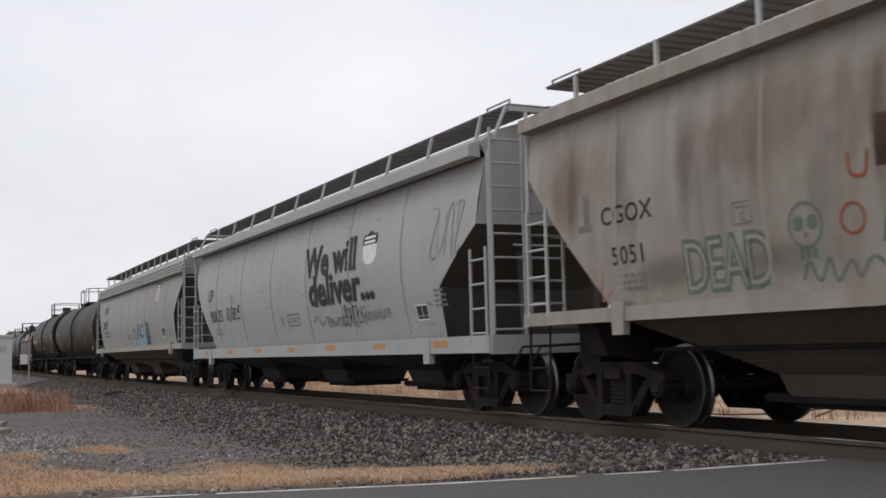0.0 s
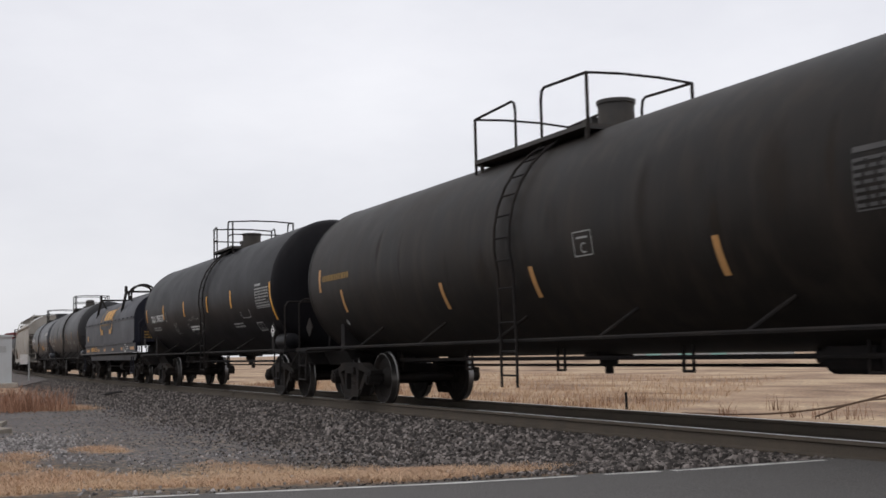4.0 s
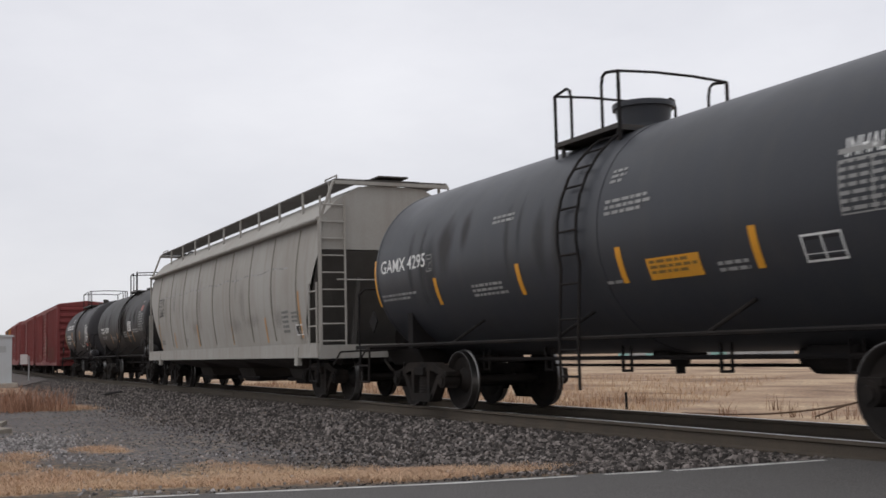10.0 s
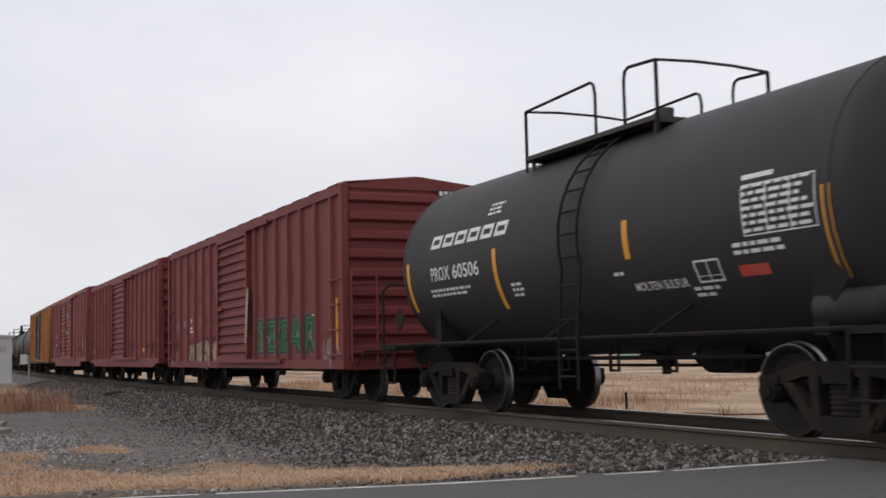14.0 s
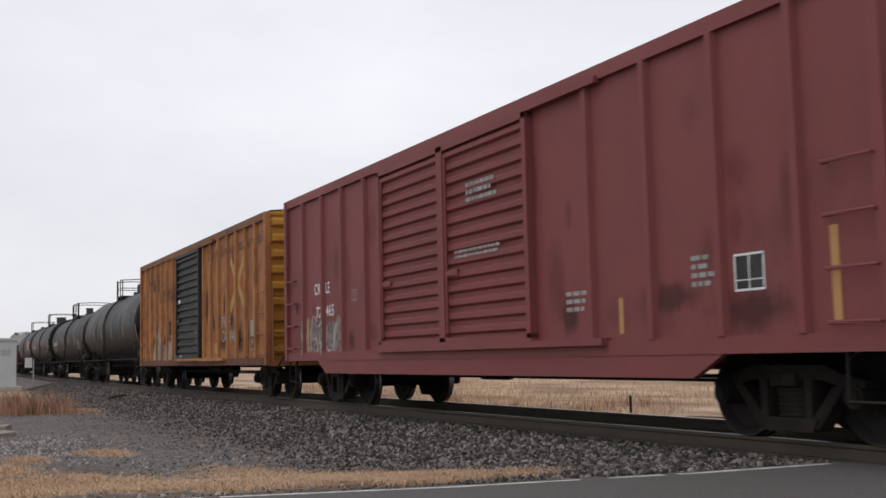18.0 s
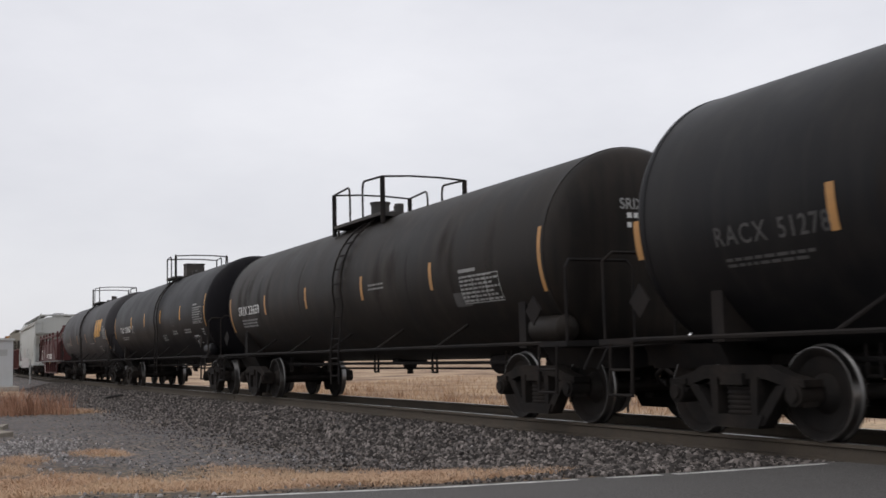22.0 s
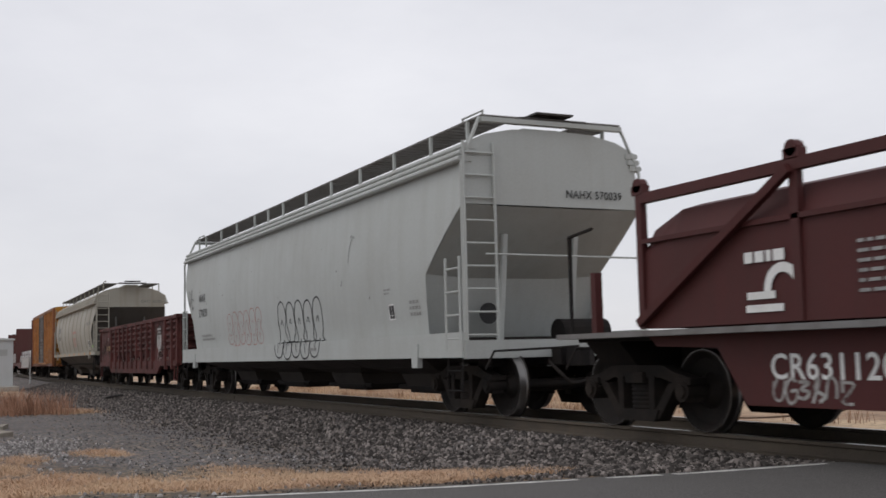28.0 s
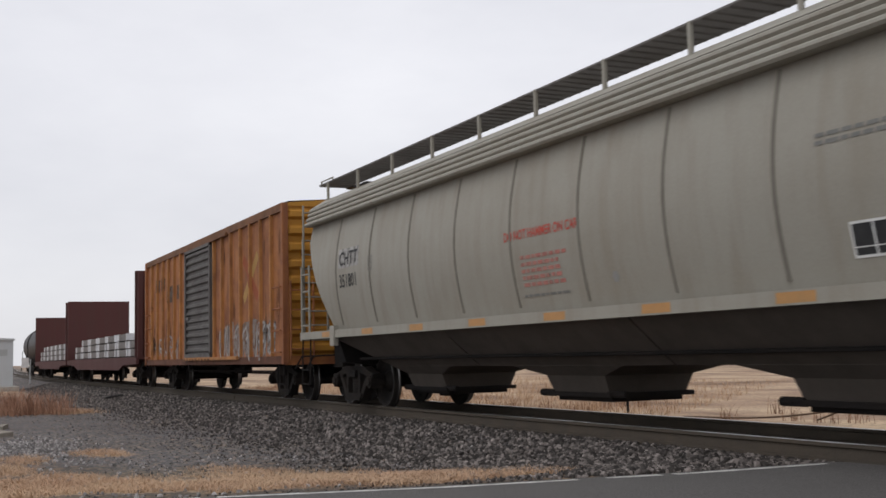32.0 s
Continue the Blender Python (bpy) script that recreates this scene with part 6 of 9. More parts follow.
def stone_shape(rng):
    bm = bmesh.new()
    bmesh.ops.create_icosphere(bm, subdivisions=1, radius=1.0)
    v = [tuple(Vector(p.co) * rng.uniform(0.65, 1.15)) for p in bm.verts]
    f = [tuple(q.index for q in p.verts) for p in bm.faces]
    bm.free()
    return v, f


def build_ballast():
    rng = np.random.default_rng(3)
    r2 = random.Random(8)
    for batch in range(3):
        v, f = stone_shape(r2)
        pl, sc, tu = [], [], []
        want = 14500
        while len(pl) < want:
            u = rng.random()
            x = -7.7 - 62 * u ** 2.1
            q = rng.random()
            if q < 0.62:
                d = -rng.uniform(0.9, 2.9)
            elif q < 0.72:
                d = rng.uniform(-0.6, 0.6)
            else:
                d = -2.7 - rng.exponential(1.3)
                if d < -7.5 or rng.random() < 0.7 * grassy(x, 0.755 + d):
                    continue
            y = 0.755 + d + bend(x)
            if d < -1.2 and x > road_edge(y) - 0.45:
                continue
            size = rng.uniform(0.016, 0.042) * min(1.0, max(0.4, 1 + (d + 2.5) * 0.3))
            pl.append((x, y, ground_z(x, y) + size * 0.35))
            sc.append((size * rng.uniform(0.8, 1.4), size * rng.uniform(0.7, 1.1), size * rng.uniform(0.75, 1.1)))
            tu.append(tuple(rng.uniform(0, 6.28, 3)))
        scatter("ballast", v, f, np.array(pl), np.array(sc), tu, BALLAST, "loose grey crushed-stone ballast along the track", "ballast")
    v, f = stone_shape(r2)
    pl, sc, tu = [], [], []
    while len(pl) < 1500:
        x, y = (rng.normal(-19.0, 1.4), rng.normal(-6.0, 0.45)) if len(pl) < 1000 else (rng.uniform(-16, -10), rng.uniform(-6.5, -1.0))
        if x > road_edge(y) - 0.4:
            continue
        size = rng.uniform(0.012, 0.03)
        pl.append((x, y, ground_z(x, y) + size * 0.3))
        sc.append((size * rng.uniform(0.8, 1.5), size, size * 0.7))
        tu.append(tuple(rng.uniform(0, 6.28, 3)))
    scatter("pale_gravel", v, f, np.array(pl), np.array(sc), tu, PALESTONE, "scattered pale stones on the dark gravel", "gravel")


def blade_cloud(name, places, h_lo, h_hi, mat, label, seed, spread=0.35, w=0.006):
    """Many thin bent grass blades as one mesh."""
    rng = np.random.default_rng(seed)
    n = len(places)
    p = np.array(places)
    h = rng.uniform(h_lo, h_hi, n)
    a = rng.uniform(0, 2 * np.pi, n)
    lean = rng.uniform(0.1, spread, n) * h * 2
    dx, dy = np.cos(a), np.sin(a)
    wx, wy = -dy * w, dx * w
    v = np.empty((n, 5, 3))
    v[:, 0] = p + np.stack([-wx, -wy, 0 * h], 1)
    v[:, 1] = p + np.stack([wx, wy, 0 * h], 1)
    mid = p + np.stack([dx * lean * 0.35, dy * lean * 0.35, h * 0.6], 1)
    v[:, 2] = mid + np.stack([wx, wy, 0 * h], 1) * 0.8
    v[:, 3] = mid - np.stack([wx, wy, 0 * h], 1) * 0.8
    v[:, 4] = p + np.stack([dx * lean, dy * lean, h], 1)
    k = np.arange(n)[:, None] * 5
    quads = (k + np.array([[0, 1, 2, 3]])).tolist()
    tris = (k + np.array([[3, 2, 4]])).tolist()
    me = bpy.data.meshes.new(name)
    me.from_pydata(v.reshape(-1, 3).tolist(), [], quads + tris)
    me.materials.append(mat)
    return tagged(new(name, me), label, "grass", kind="stuff")


def build_grass():
    rng = np.random.default_rng(11)
    pl = []
    while len(pl) < 64000:
        x, y = (rng.uniform(-20, -9.4) if rng.random() < 0.8 else rng.uniform(-44, -20)), rng.uniform(-8.0, -0.9)
        if rng.random() < (12 / max(12, -x)) ** 0.6 and rng.random() < grassy(x, y) ** 1.5 and x < road_edge(y) - 0.3:
            pl.append((x, y, ground_z(x, y) - 0.01))
    blade_cloud("dry_grass", pl, 0.012, 0.075, GRASS, "short dry yellow grass on the verge", 1, 1.1, 0.0028)
    pl = []
    while len(pl) < 20000:
        d = rng.uniform(2.6, 26)
        x = -14 - 34 * rng.random() - d * 0.9
        y = 0.755 + bend(x) + d
        if rng.random() < 6 / max(6, d):
            pl.append((x, y, ground_z(x, y) - 0.02))
    blade_cloud("field_grass", pl, 0.05, 0.26, STRAW, "tall dry straw-coloured grass beyond the track", 2, 0.4, 0.007)
    # clumps of reddish weeds beside the cabinet and beyond the track
    pl = []
    for k in range(26):
        sy = rng.uniform(-5.6, -4.9) if k < 15 else rng.uniform(-4.6, -4.0)
        sx, top = rng.uniform(-34.5, -31.5), 1.0 if k < 15 else 0.7
        for _ in range(46):
            x, y = sx + rng.normal(0, 0.4), sy + rng.normal(0, 0.2)
            pl.append((x, y, ground_z(x, y) - 0.02 - (1 - top) * 0.3))
    blade_cloud("weed_thicket", pl, 0.18, 0.85, THICKET, "rust-brown dry weeds in a dense thicket", 5, 0.45, 0.007)
    pl = []
    for k in range(2600):
        x, y = rng.normal(-33.6, 0.7), rng.normal(-3.75, 0.33)
        pl.append((x, y, ground_z(x, y) - 0.01))
    blade_cloud("low_dry_grass", pl, 0.03, 0.16, GRASS, "low orange dry grass beside the weeds", 6, 0.8, 0.006)
    spots = [(-20.5 - 2.8 * k - rng.uniform(0, 2), 5.2 + bend(-20 - 3 * k) + rng.uniform(-0.6, 1.6), 0.25, 0.55) for k in range(10)]
    spots += [(-12 - 40 * rng.random(), 4.2 + 5 * rng.random(), 0.12, 0.5) for _ in range(30)]
    spots += [(-15.6, 7.4, 0.22, 0.6), (-15.2, 7.8, 0.2, 0.5)]
    pl = []
    for sx, sy, r, h in spots:
        for _ in range(110 if r > 0.3 else 26):
            x, y = sx + rng.normal(0, r), sy + rng.normal(0, r * 0.6)
            pl.append((x, y, ground_z(x, y) - 0.02))
    blade_cloud("dry_weeds", pl, 0.15, 0.42, WEED, "reddish-brown dry weeds in clumps", 3, 0.35, 0.006)


def bare_tree(rng, h):
    """Tapered trunk with forking bare limbs."""
    sh = Shape()

    def grow(p, d, length, r, depth):
        q = p + d * length
        sh.rod(p, q, r, 5 if depth < 2 else 3, r * 0.62)
        if depth > 4:
            return
        for _ in range(3 if depth else 4):
            e = (d + Vector((rng.uniform(-1, 1), rng.uniform(-1, 1), rng.uniform(-0.25, 0.7))) * 0.62).normalized()
            grow(p.lerp(q, rng.uniform(0.55, 1.0)), e, length * rng.uniform(0.55, 0.8), r * 0.55, depth + 1)

    grow(Vector((0, 0, -0.2)), Vector((0, 0, 1)), h * 0.3, h * 0.022, 0)
    return mesh_of(sh, TWIG)


def build_distance():
    rng = random.Random(21)
    kinds = [bare_tree(rng, 6.5) for _ in range(3)]
    k = 0
    for i in range(44):
        turn = radians((77.9, 56.3, 52.0, 47.0)[i % 4] + rng.uniform(-1.6, 1.6))
        far = rng.uniform(360, 460)
        x, y = -far * math.sin(turn), -7.9 + far * math.cos(turn)
        tree = new("bare_tree")
        tagged(tree, "leafless grey tree at the edge of the field", "tree", "trees at the field edge")
        tree.matrix_basis = pose(x, y, ground_z(x, y), 0, 0, rng.uniform(0, 360)) @ Matrix.Scale(rng.uniform(0.5, 1.0), 4)
        part("crown", kinds[i % 3], None, tree)
    # low sheds beyond the field
    def shed(x, y, w, d, h, roof_h, wall_m, roof_m, label, turn=0, doors=2):
        ob = new("shed")
        tagged(ob, label, "building", "sheds beyond the field")
        ob.matrix_basis = pose(x, y, ground_z(x, y) - 0.05, 0, 0, turn)
        part("wall", Shape().box(-w / 2, w / 2, -d / 2, d / 2, 0, h), wall_m, ob)
        part("roof", Shape().prism([(-d / 2 - 0.4, h), (0, h + roof_h), (d / 2 + 0.4, h), (d / 2 + 0.4, h - 0.12), (-d / 2 - 0.4, h - 0.12)], "x", -w / 2 - 0.4, w / 2 + 0.4), roof_m, ob)
        for k in range(doors):
            cx = -w / 2 + w * (k + 0.6) / doors
            part("door", Shape().box(cx - 1.1, cx + 1.1, -d / 2 - 0.06, -d / 2 + 0.02, 0, min(2.3, h - 0.3)), GALV, ob)

    shed(-122, 87, 17, 6, 2.0, 0.45, TEAL, TEAL, "long pale-teal metal shed", 52.7, 4)
    # bushes and clutter beside the teal shed, filled in with one added shed
    shed(-104, 85.5, 6.5, 4, 1.8, 0.4, GALV, GALV, "small grey shed standing in for grey-brown clutter", 48, 1)
    shed(-420, 300, 20, 10, 2.4, 1.0, PALEWALL, GALV, "low pale shed with a grey roof", 54, 3)
    shed(-275, 300, 24, 12, 2.4, 1.0, PALEWALL, PALEWALL, "low whitish farm building", 42, 2)


def build_lineside():
    # equipment cabinet on its concrete pad
    cab = new("signal_cabinet")
    tagged(cab, "pale grey metal signal cabinet on a concrete pad", "cabinet")
    cab.matrix_basis = pose(-66, -3.9, ground_z(-66, -3.9) + 0.3, 0, 0, 0)
    part("cabinet_body", Shape().box(-0.7, 0.7, -1.3, 1.15, -0.1, 2.45), CABINET, cab)
    part("cabinet_roof", Shape().prism([(-1.4, 2.45), (1.25, 2.45), (1.2, 2.54), (-0.1, 2.6), (-1.35, 2.54)], "x", -0.8, 0.8), CABINET, cab)
    part("cabinet_door", Shape().box(0.70, 0.73, -1.1, 0.0, 0.3, 2.25), CABINET, cab)
    part("door_handle", Shape().box(0.73, 0.77, -0.2, -0.1, 1.1, 1.3), STEEL, cab)
    part("vent", Shape().box(0.70, 0.72, 0.35, 0.85, 1.6, 1.95), GALV, cab)
    pad = part("concrete_pad", Shape().box(-67.4, -64.4, -5.3, -2.5, -0.6, -0.25), CONCRETE)
    tagged(pad, "pale concrete slab at the foot of the cabinet", "concrete slab")
    for x, y, turn, lng, wd in ((-22.7, -6.48, 20, 0.5, 0.6), (-25.2, -6.3, -15, 0.6, 0.5)):
        slab = part("concrete_slab", Shape().cuboid(pose(x, y, ground_z(x, y) + 0.01, 3, 2, turn), lng, wd, 0.12), OLDCONCRETE)
        tagged(slab, "broken concrete slab lying in the gravel", "concrete slab")
    for x, y, h, name, lab in ((-78, 1.6 - 3.0 + bend(-78), 1.6, "marker_post", "thin steel post with a small white plate"),):
        post = new(name)
        tagged(post, lab, "post")
        post.matrix_basis = pose(x, y, ground_z(x, y))
        part("post", Shape().rod((0, 0, -0.2), (0, 0, h), 0.05, 8), GALV, post)
        part("sign_plate", Shape().box(0.05, 0.08, -0.55, -0.1, h - 0.55, h + 0.1), PLACARD, post)
    pole = part("guy_pole", Shape().rod((0, 0, -0.2), (0, 0, 1.15), 0.035, 8), GALV)
    pole.matrix_basis = pose(-27.6, -6.95, ground_z(-27.6, -6.9))
    tagged(pole, "thin grey steel post in the weeds", "post")
    post = part("stake", Shape().rod((0, 0, -0.3), (0, 0, 0.42), 0.03, 6), STEEL)
    post.matrix_basis = pose(-20.3, 6.3, ground_z(-20.3, 6.3))
    tagged(post, "thin dark stake in the field grass", "stake")
    # cable that lies in loops beyond the track
    c1 = part("cable", Shape().pipe(curve_through([(-19.0, 6.8, -0.50), (-16.8, 7.0, -0.44), (-15.2, 7.4, -0.25), (-13.8, 7.6, 0.05), (-12.2, 7.9, 0.16), (-10.5, 8.0, 0.1)]), 0.018), CABLE)
    tagged(c1, "brown cable curling through the dry grass", "cable")
    c2 = part("cable", Shape().pipe(curve_through([(-15.6, 7.2, -0.45), (-14.4, 7.2, -0.12), (-13.0, 7.3, -0.06), (-11.0, 7.4, -0.12)]), 0.016), CABLE)
    tagged(c2, "brown cable curling through the dry grass", "cable")
    stick = part("branch", Shape().pipe(curve_through([(-41.5, -1.6, -0.38), (-40.2, -1.5, -0.26), (-39.2, -1.3, -0.2)]), 0.04), STEEL)
    tagged(stick, "dark fallen branch on the gravel", "branch")


# ---- lettering, stencils, logos as plain shapes, graffiti ----
def merge(*shapes):
    out = Shape()
    for s in shapes:
        out.add(s.v, s.f)
    return out


def moved(sh, dx, dy, lean=0.0):
    sh.v = [(x + dx + lean * y, y + dy, 0) for x, y, _ in sh.v]
    return sh


def dot(r, n=16, sy=1.0):
    sh = Shape()
    return sh.add([(r * math.cos(2 * math.pi * i / n), sy * r * math.sin(2 * math.pi * i / n), 0) for i in range(n)], [tuple(range(n))])


def shield(car, m, x, z, w, h, top, low, stripes=None):
    """A crest: dark band above, pale field below."""
    out = [(0, 0.42), (0.02, 0.2), (0.2, 0.05), (0.5, 0.0), (0.8, 0.05), (0.98, 0.2), (1, 0.42)]
    sh = Shape().add([(p * w, q * h, 0) for p, q in out] + [(w, 0.58 * h, 0), (0, 0.58 * h, 0)], [tuple(range(9))])
    crest = part("crest", put(smooth_strip(sh), m(x, z, 0.006)), low, car, "painted crest with a dark upper band")
    sh = Shape().add([(p * w, q * h, 0) for p, q in ((0, 0.585), (1, 0.585), (1.03, 0.75), (0.95, 0.9), (0.75, 0.88), (0.5, 1.0), (0.25, 0.88), (0.05, 0.9), (-0.03, 0.75))], [tuple(range(9))])
    part("crest_band", put(sh, m(x, z, 0.006)), top, crest)
    if stripes:
        for k in range(5):
            a = w * (0.12 + 0.19 * k)
            part("stripe", put(rect(a, a + w * 0.085, h * 0.08, h * 0.56, 2), m(x, z, 0.010)), stripes, crest)
    sh = merge(rect(w * 0.12, w * 0.88, h * 0.75, h * 0.83), rect(w * 0.12, w * 0.88, h * 0.62, h * 0.70))
    part("crest_bars", put(sh, m(x, z, 0.010)), low, crest)


def small_print(car, m, x, z, w, h, rows, mat, seed):
    stencil(car, smooth_strip(bars(w, h, rows, seed)), m(x, z), mat, "small stencilled print", "small_print")


def table(car, m, x, z, w, h, mat, seed):
    """The tabled test stencil on a tank's side."""
    sh = merge(ring(w, h, 0.014), bars(w, h, 7, seed, 0.5), rect(w * 0.34, w * 0.355, 0, h, 3), rect(w * 0.66, w * 0.675, 0, h, 3), moved(rect(0, w * 0.45, 0, 0.05), 0, h + 0.05))
    stencil(car, smooth_strip(sh), m(x, z), mat, "pale stencilled table of test dates", "stencil_table")


def datum(car, m, x, z, w=0.26, h=0.21, mat=WHITE):
    """Outlined square with a letter C."""
    stencil(car, merge(ring(w, h, 0.014), moved(text_shape("C", h * 0.42), w * 0.36, h * 0.12), rect(w * 0.2, w * 0.8, h * 0.7, h * 0.78)), m(x, z), mat, "outlined stencil with a small letter C", "stencil_mark")


def clip_between(sh, lo, hi):
    """The piece of a flat shape between two uprights."""
    out = Shape()
    for f in sh.f:
        p = [sh.v[i][:2] for i in f]
        for bound, keep in ((lo, 1), (hi, -1)):
            r = []
            for (ax, ay), (bx, by) in zip(p, p[1:] + p[:1]):
                ina, inb = keep * (ax - bound) >= 0, keep * (bx - bound) >= 0
                if ina:
                    r.append((ax, ay))
                if ina != inb:
                    t = (bound - ax) / (bx - ax)
                    r.append((bound, ay + t * (by - ay)))
            p = r
            if len(p) < 3:
                break
        if len(p) >= 3:
            out.add([(a, b, 0) for a, b in p], [tuple(range(len(p)))])
    return out


def spray(car, sh, m, x, z, lift, mat, name="graffiti", label=""):
    """Sprayed paint on a side; on a boxcar it also covers the posts' faces."""
    out = Shape()
    for px in SIDEPOSTS.get(car.name, ()):
        piece = clip_between(sh, px - 0.044 - x, px + 0.044 - x)
        if piece.f:
            put(piece, m(x, z, lift + 0.07))
            out.add(piece.v, piece.f)
    put(sh, m(x, z, lift))
    out.add(sh.v, sh.f)
    return part(name, out, mat, car, label)


def tag(car, m, x, z, w, h, n, thick, seed, mat, label, fill=None, loops=7):
    if fill:
        spray(car, smooth_strip(blobs(w, h, n, seed)), m, x, z, 0.004, fill, "graffiti_fill")
    return spray(car, scrawl(w, h, n, thick, seed, loops), m, x, z, 0.008, mat, "graffiti", label)


def sill_reflectors(car, a, zs, mat, y, n=6, w=0.5, h=0.1):
    for k in range(n):
        x = -a + 1.3 + (2 * a - 2.6 - w) * k / (n - 1)
        part("reflector", put(rect(0, w, 0, h), side(x, zs, y, 0.012)), mat, car, "weathered yellow reflective strip")


def car_placard(car, a, s, mat=PLACARD):
    """Diamond hazard placard beside a tank's end."""
    sh = Shape().add([(-0.135, 0, 0), (0, -0.135, 0), (0.135, 0, 0), (0, 0.135, 0)], [(0, 1, 2, 3)])
    p = part("placard", put(sh, side(s * (a - 0.25), 1.45, -1.49, 0.006)), mat, car, "white diamond hazard placard")
    part("placard_print", put(merge(rect(-0.06, 0.06, -0.025, 0.025), moved(dot(0.03), 0, 0.06), moved(dot(0.025), 0, -0.065)), side(s * (a - 0.25), 1.45, -1.49, 0.010)), BLACKINK, p)


def rust_patches(car, m, spots, mat):
    for k, (x, z, w, h) in enumerate(spots):
        part("rust_patch", put(smooth_strip(rect(-0.5 * w, 1.5 * w, -0.4 * h, min(1.25 * h, 3.62 - z))), m(x, z, 0.003)), mat, car, "ragged rusty patch running down the side")


def wear(car, m, seed, count, mats, x_lo, x_hi, z_lo, z_hi, w=(0.2, 0.8), h=(0.4, 1.4)):
    """Soft stains and run marks strewn over a side."""
    rng = random.Random(seed)
    for k in range(count):
        bw, bh = rng.uniform(*w), rng.uniform(*h)
        x = rng.uniform(x_lo, x_hi - bw)
        z = rng.uniform(z_lo, max(z_lo + 0.01, z_hi - bh))
        bh = min(bh, z_hi - z)
        part("stain", put(smooth_strip(rect(0, bw, 0, bh)), m(x, z, 0.0025 + 0.0004 * (k % 5))), mats[k % len(mats)], car)


def decorate(C):
    for k, n in ((12, 34), (13, 34), (14, 34)):
        car, uc, a, m = C[k]
        wear(car, m, k, n, (REDSTAIN, REDDUST, REDSTAIN), -a + 0.2, a - 0.2, 1.0, 3.8)
        wear(car, lambda x, z, l: m(x, z, l), k + 50, 14, (REDDUST, GRIMEDARK), -a + 0.2, a - 0.2, 0.95, 1.7, (0.5, 1.6), (0.3, 0.7))
    for k, n, top in ((1, 30, 3.5), (9, 9, 3.4)):
        car, uc, a, m = C[k]
        wear(car, m, k, n, (GRIMESOFT, GRIMESOFT, RUSTSOFT if k == 1 else GRIMESOFT), -a + 1.7, a - 1.7, 1.45, top, (0.25, 0.9), (0.8, 1.9))
        wear(car, m, k + 50, n // 2, (GRIMESOFT, RUSTSOFT if k == 1 else GRIMESOFT), -a + 1.7, a - 1.7, 1.40, 2.0, (0.5, 1.8), (0.3, 0.6))
    for k in (15, 24):
        car, uc, a, m = C[k]
        wear(car, m, k + 70, 26, (GRIMEDARK, REDSTAIN), -a + 0.2, a - 0.2, 0.95, 1.9, (0.4, 1.5), (0.3, 0.9))
        wear(car, m, k + 71, 16, (GRIMEDARK, REDSTAIN), -a + 0.2, a - 0.2, 2.7, 4.0, (0.12, 0.3), (0.6, 1.3))
        wear(car, m, k + 72, 40, (GRIMEDARK, REDSTAIN, REDDUST), -a + 0.2, a - 0.2, 0.95, 3.0, (0.06, 0.3), (0.5, 1.7))
    for k, n in ((4, 14), (10, 22), (17, 14), (7, 10), (16, 10), (19, 10), (8, 10)):
        car, uc, a, m = C[k]
        wear(car, m, k, n, (TANKDUST, TANKSTREAK), -a + 0.6, a - 0.8, 1.5, 3.2, (0.15, 0.7), (0.8, 1.7))
    # 1: rust-stained hopper
    car, uc, a, m = C[1]
    letters(car, "CGOX", 0.20, m(-7.0, 2.29), BLACKINK, 'black lettering "CGOX"', 1.08)
    letters(car, "5051", 0.20, m(-6.85, 1.83), BLACKINK, 'black lettering "5051"', 1.08)
    stencil(car, merge(rect(0, 0.13, 0, 0.42), rect(-0.12, 0.16, -0.02, 0.05)), m(-7.35, 2.28, 0.005), GREYINK, "smeared dark patch", "paint_patch")
    datum(car, m, -4.78, 2.05, 0.27, 0.22, GREYINK)
    for s, w in ((text_shape("DEAD", 0.50, 0.72, 0.9, 0.035), PALEGREEN), (text_shape("DEAD", 0.50, 0.72, 0.9, -0.012), RUSTGREY)):
        part("graffiti", put(s, m(-5.6, 1.46, 0.004 if w is PALEGREEN else 0.008)), w, car, "faded green sprayed letters" if w is PALEGREEN else "")
    loop = lambda r, t: stroke([(r * math.cos(k * math.pi / 10), r * math.sin(k * math.pi / 10)) for k in range(21)], t)
    spray(car, merge(loop(0.2, 0.035), moved(dot(0.07), -0.085, 0.02), moved(dot(0.07), 0.085, 0.02), moved(dot(0.03), 0, -0.09), rect(-0.1, -0.05, -0.3, -0.2), rect(-0.02, 0.03, -0.3, -0.2), rect(0.06, 0.11, -0.3, -0.2)), m, -3.85, 1.95, 0.006, PALEGREEN, "graffiti", "faded green sprayed round face")
    spray(car, stroke(curve_through([(0, 0.05), (0.1, 0.2), (0.2, 0.03), (0.34, 0.22), (0.4, 0.02), (0.58, 0.18), (0.66, 0.04), (0.82, 0.2), (1.0, 0.06)]), 0.04), m, -3.95, 1.42, 0.006, PALEGREEN, "graffiti", "faded green sprayed scrawl")
    spray(car, loop(0.13, 0.025), m, -3.3, 1.95, 0.006, ORANGEDULL, "graffiti", "faded orange sprayed ring")
    spray(car, stroke(curve_through([(0, 0.2), (0.03, 0.02), (0.18, 0.0), (0.22, 0.2)]), 0.03), m, -3.3, 2.3, 0.006, ORANGEDULL, "graffiti", "faded orange sprayed hook")
    tag(car, m, -3.0, 1.7, 0.4, 0.4, 1, 0.08, 14, PALEGREEN, "faded green sprayed flower", None, 11)
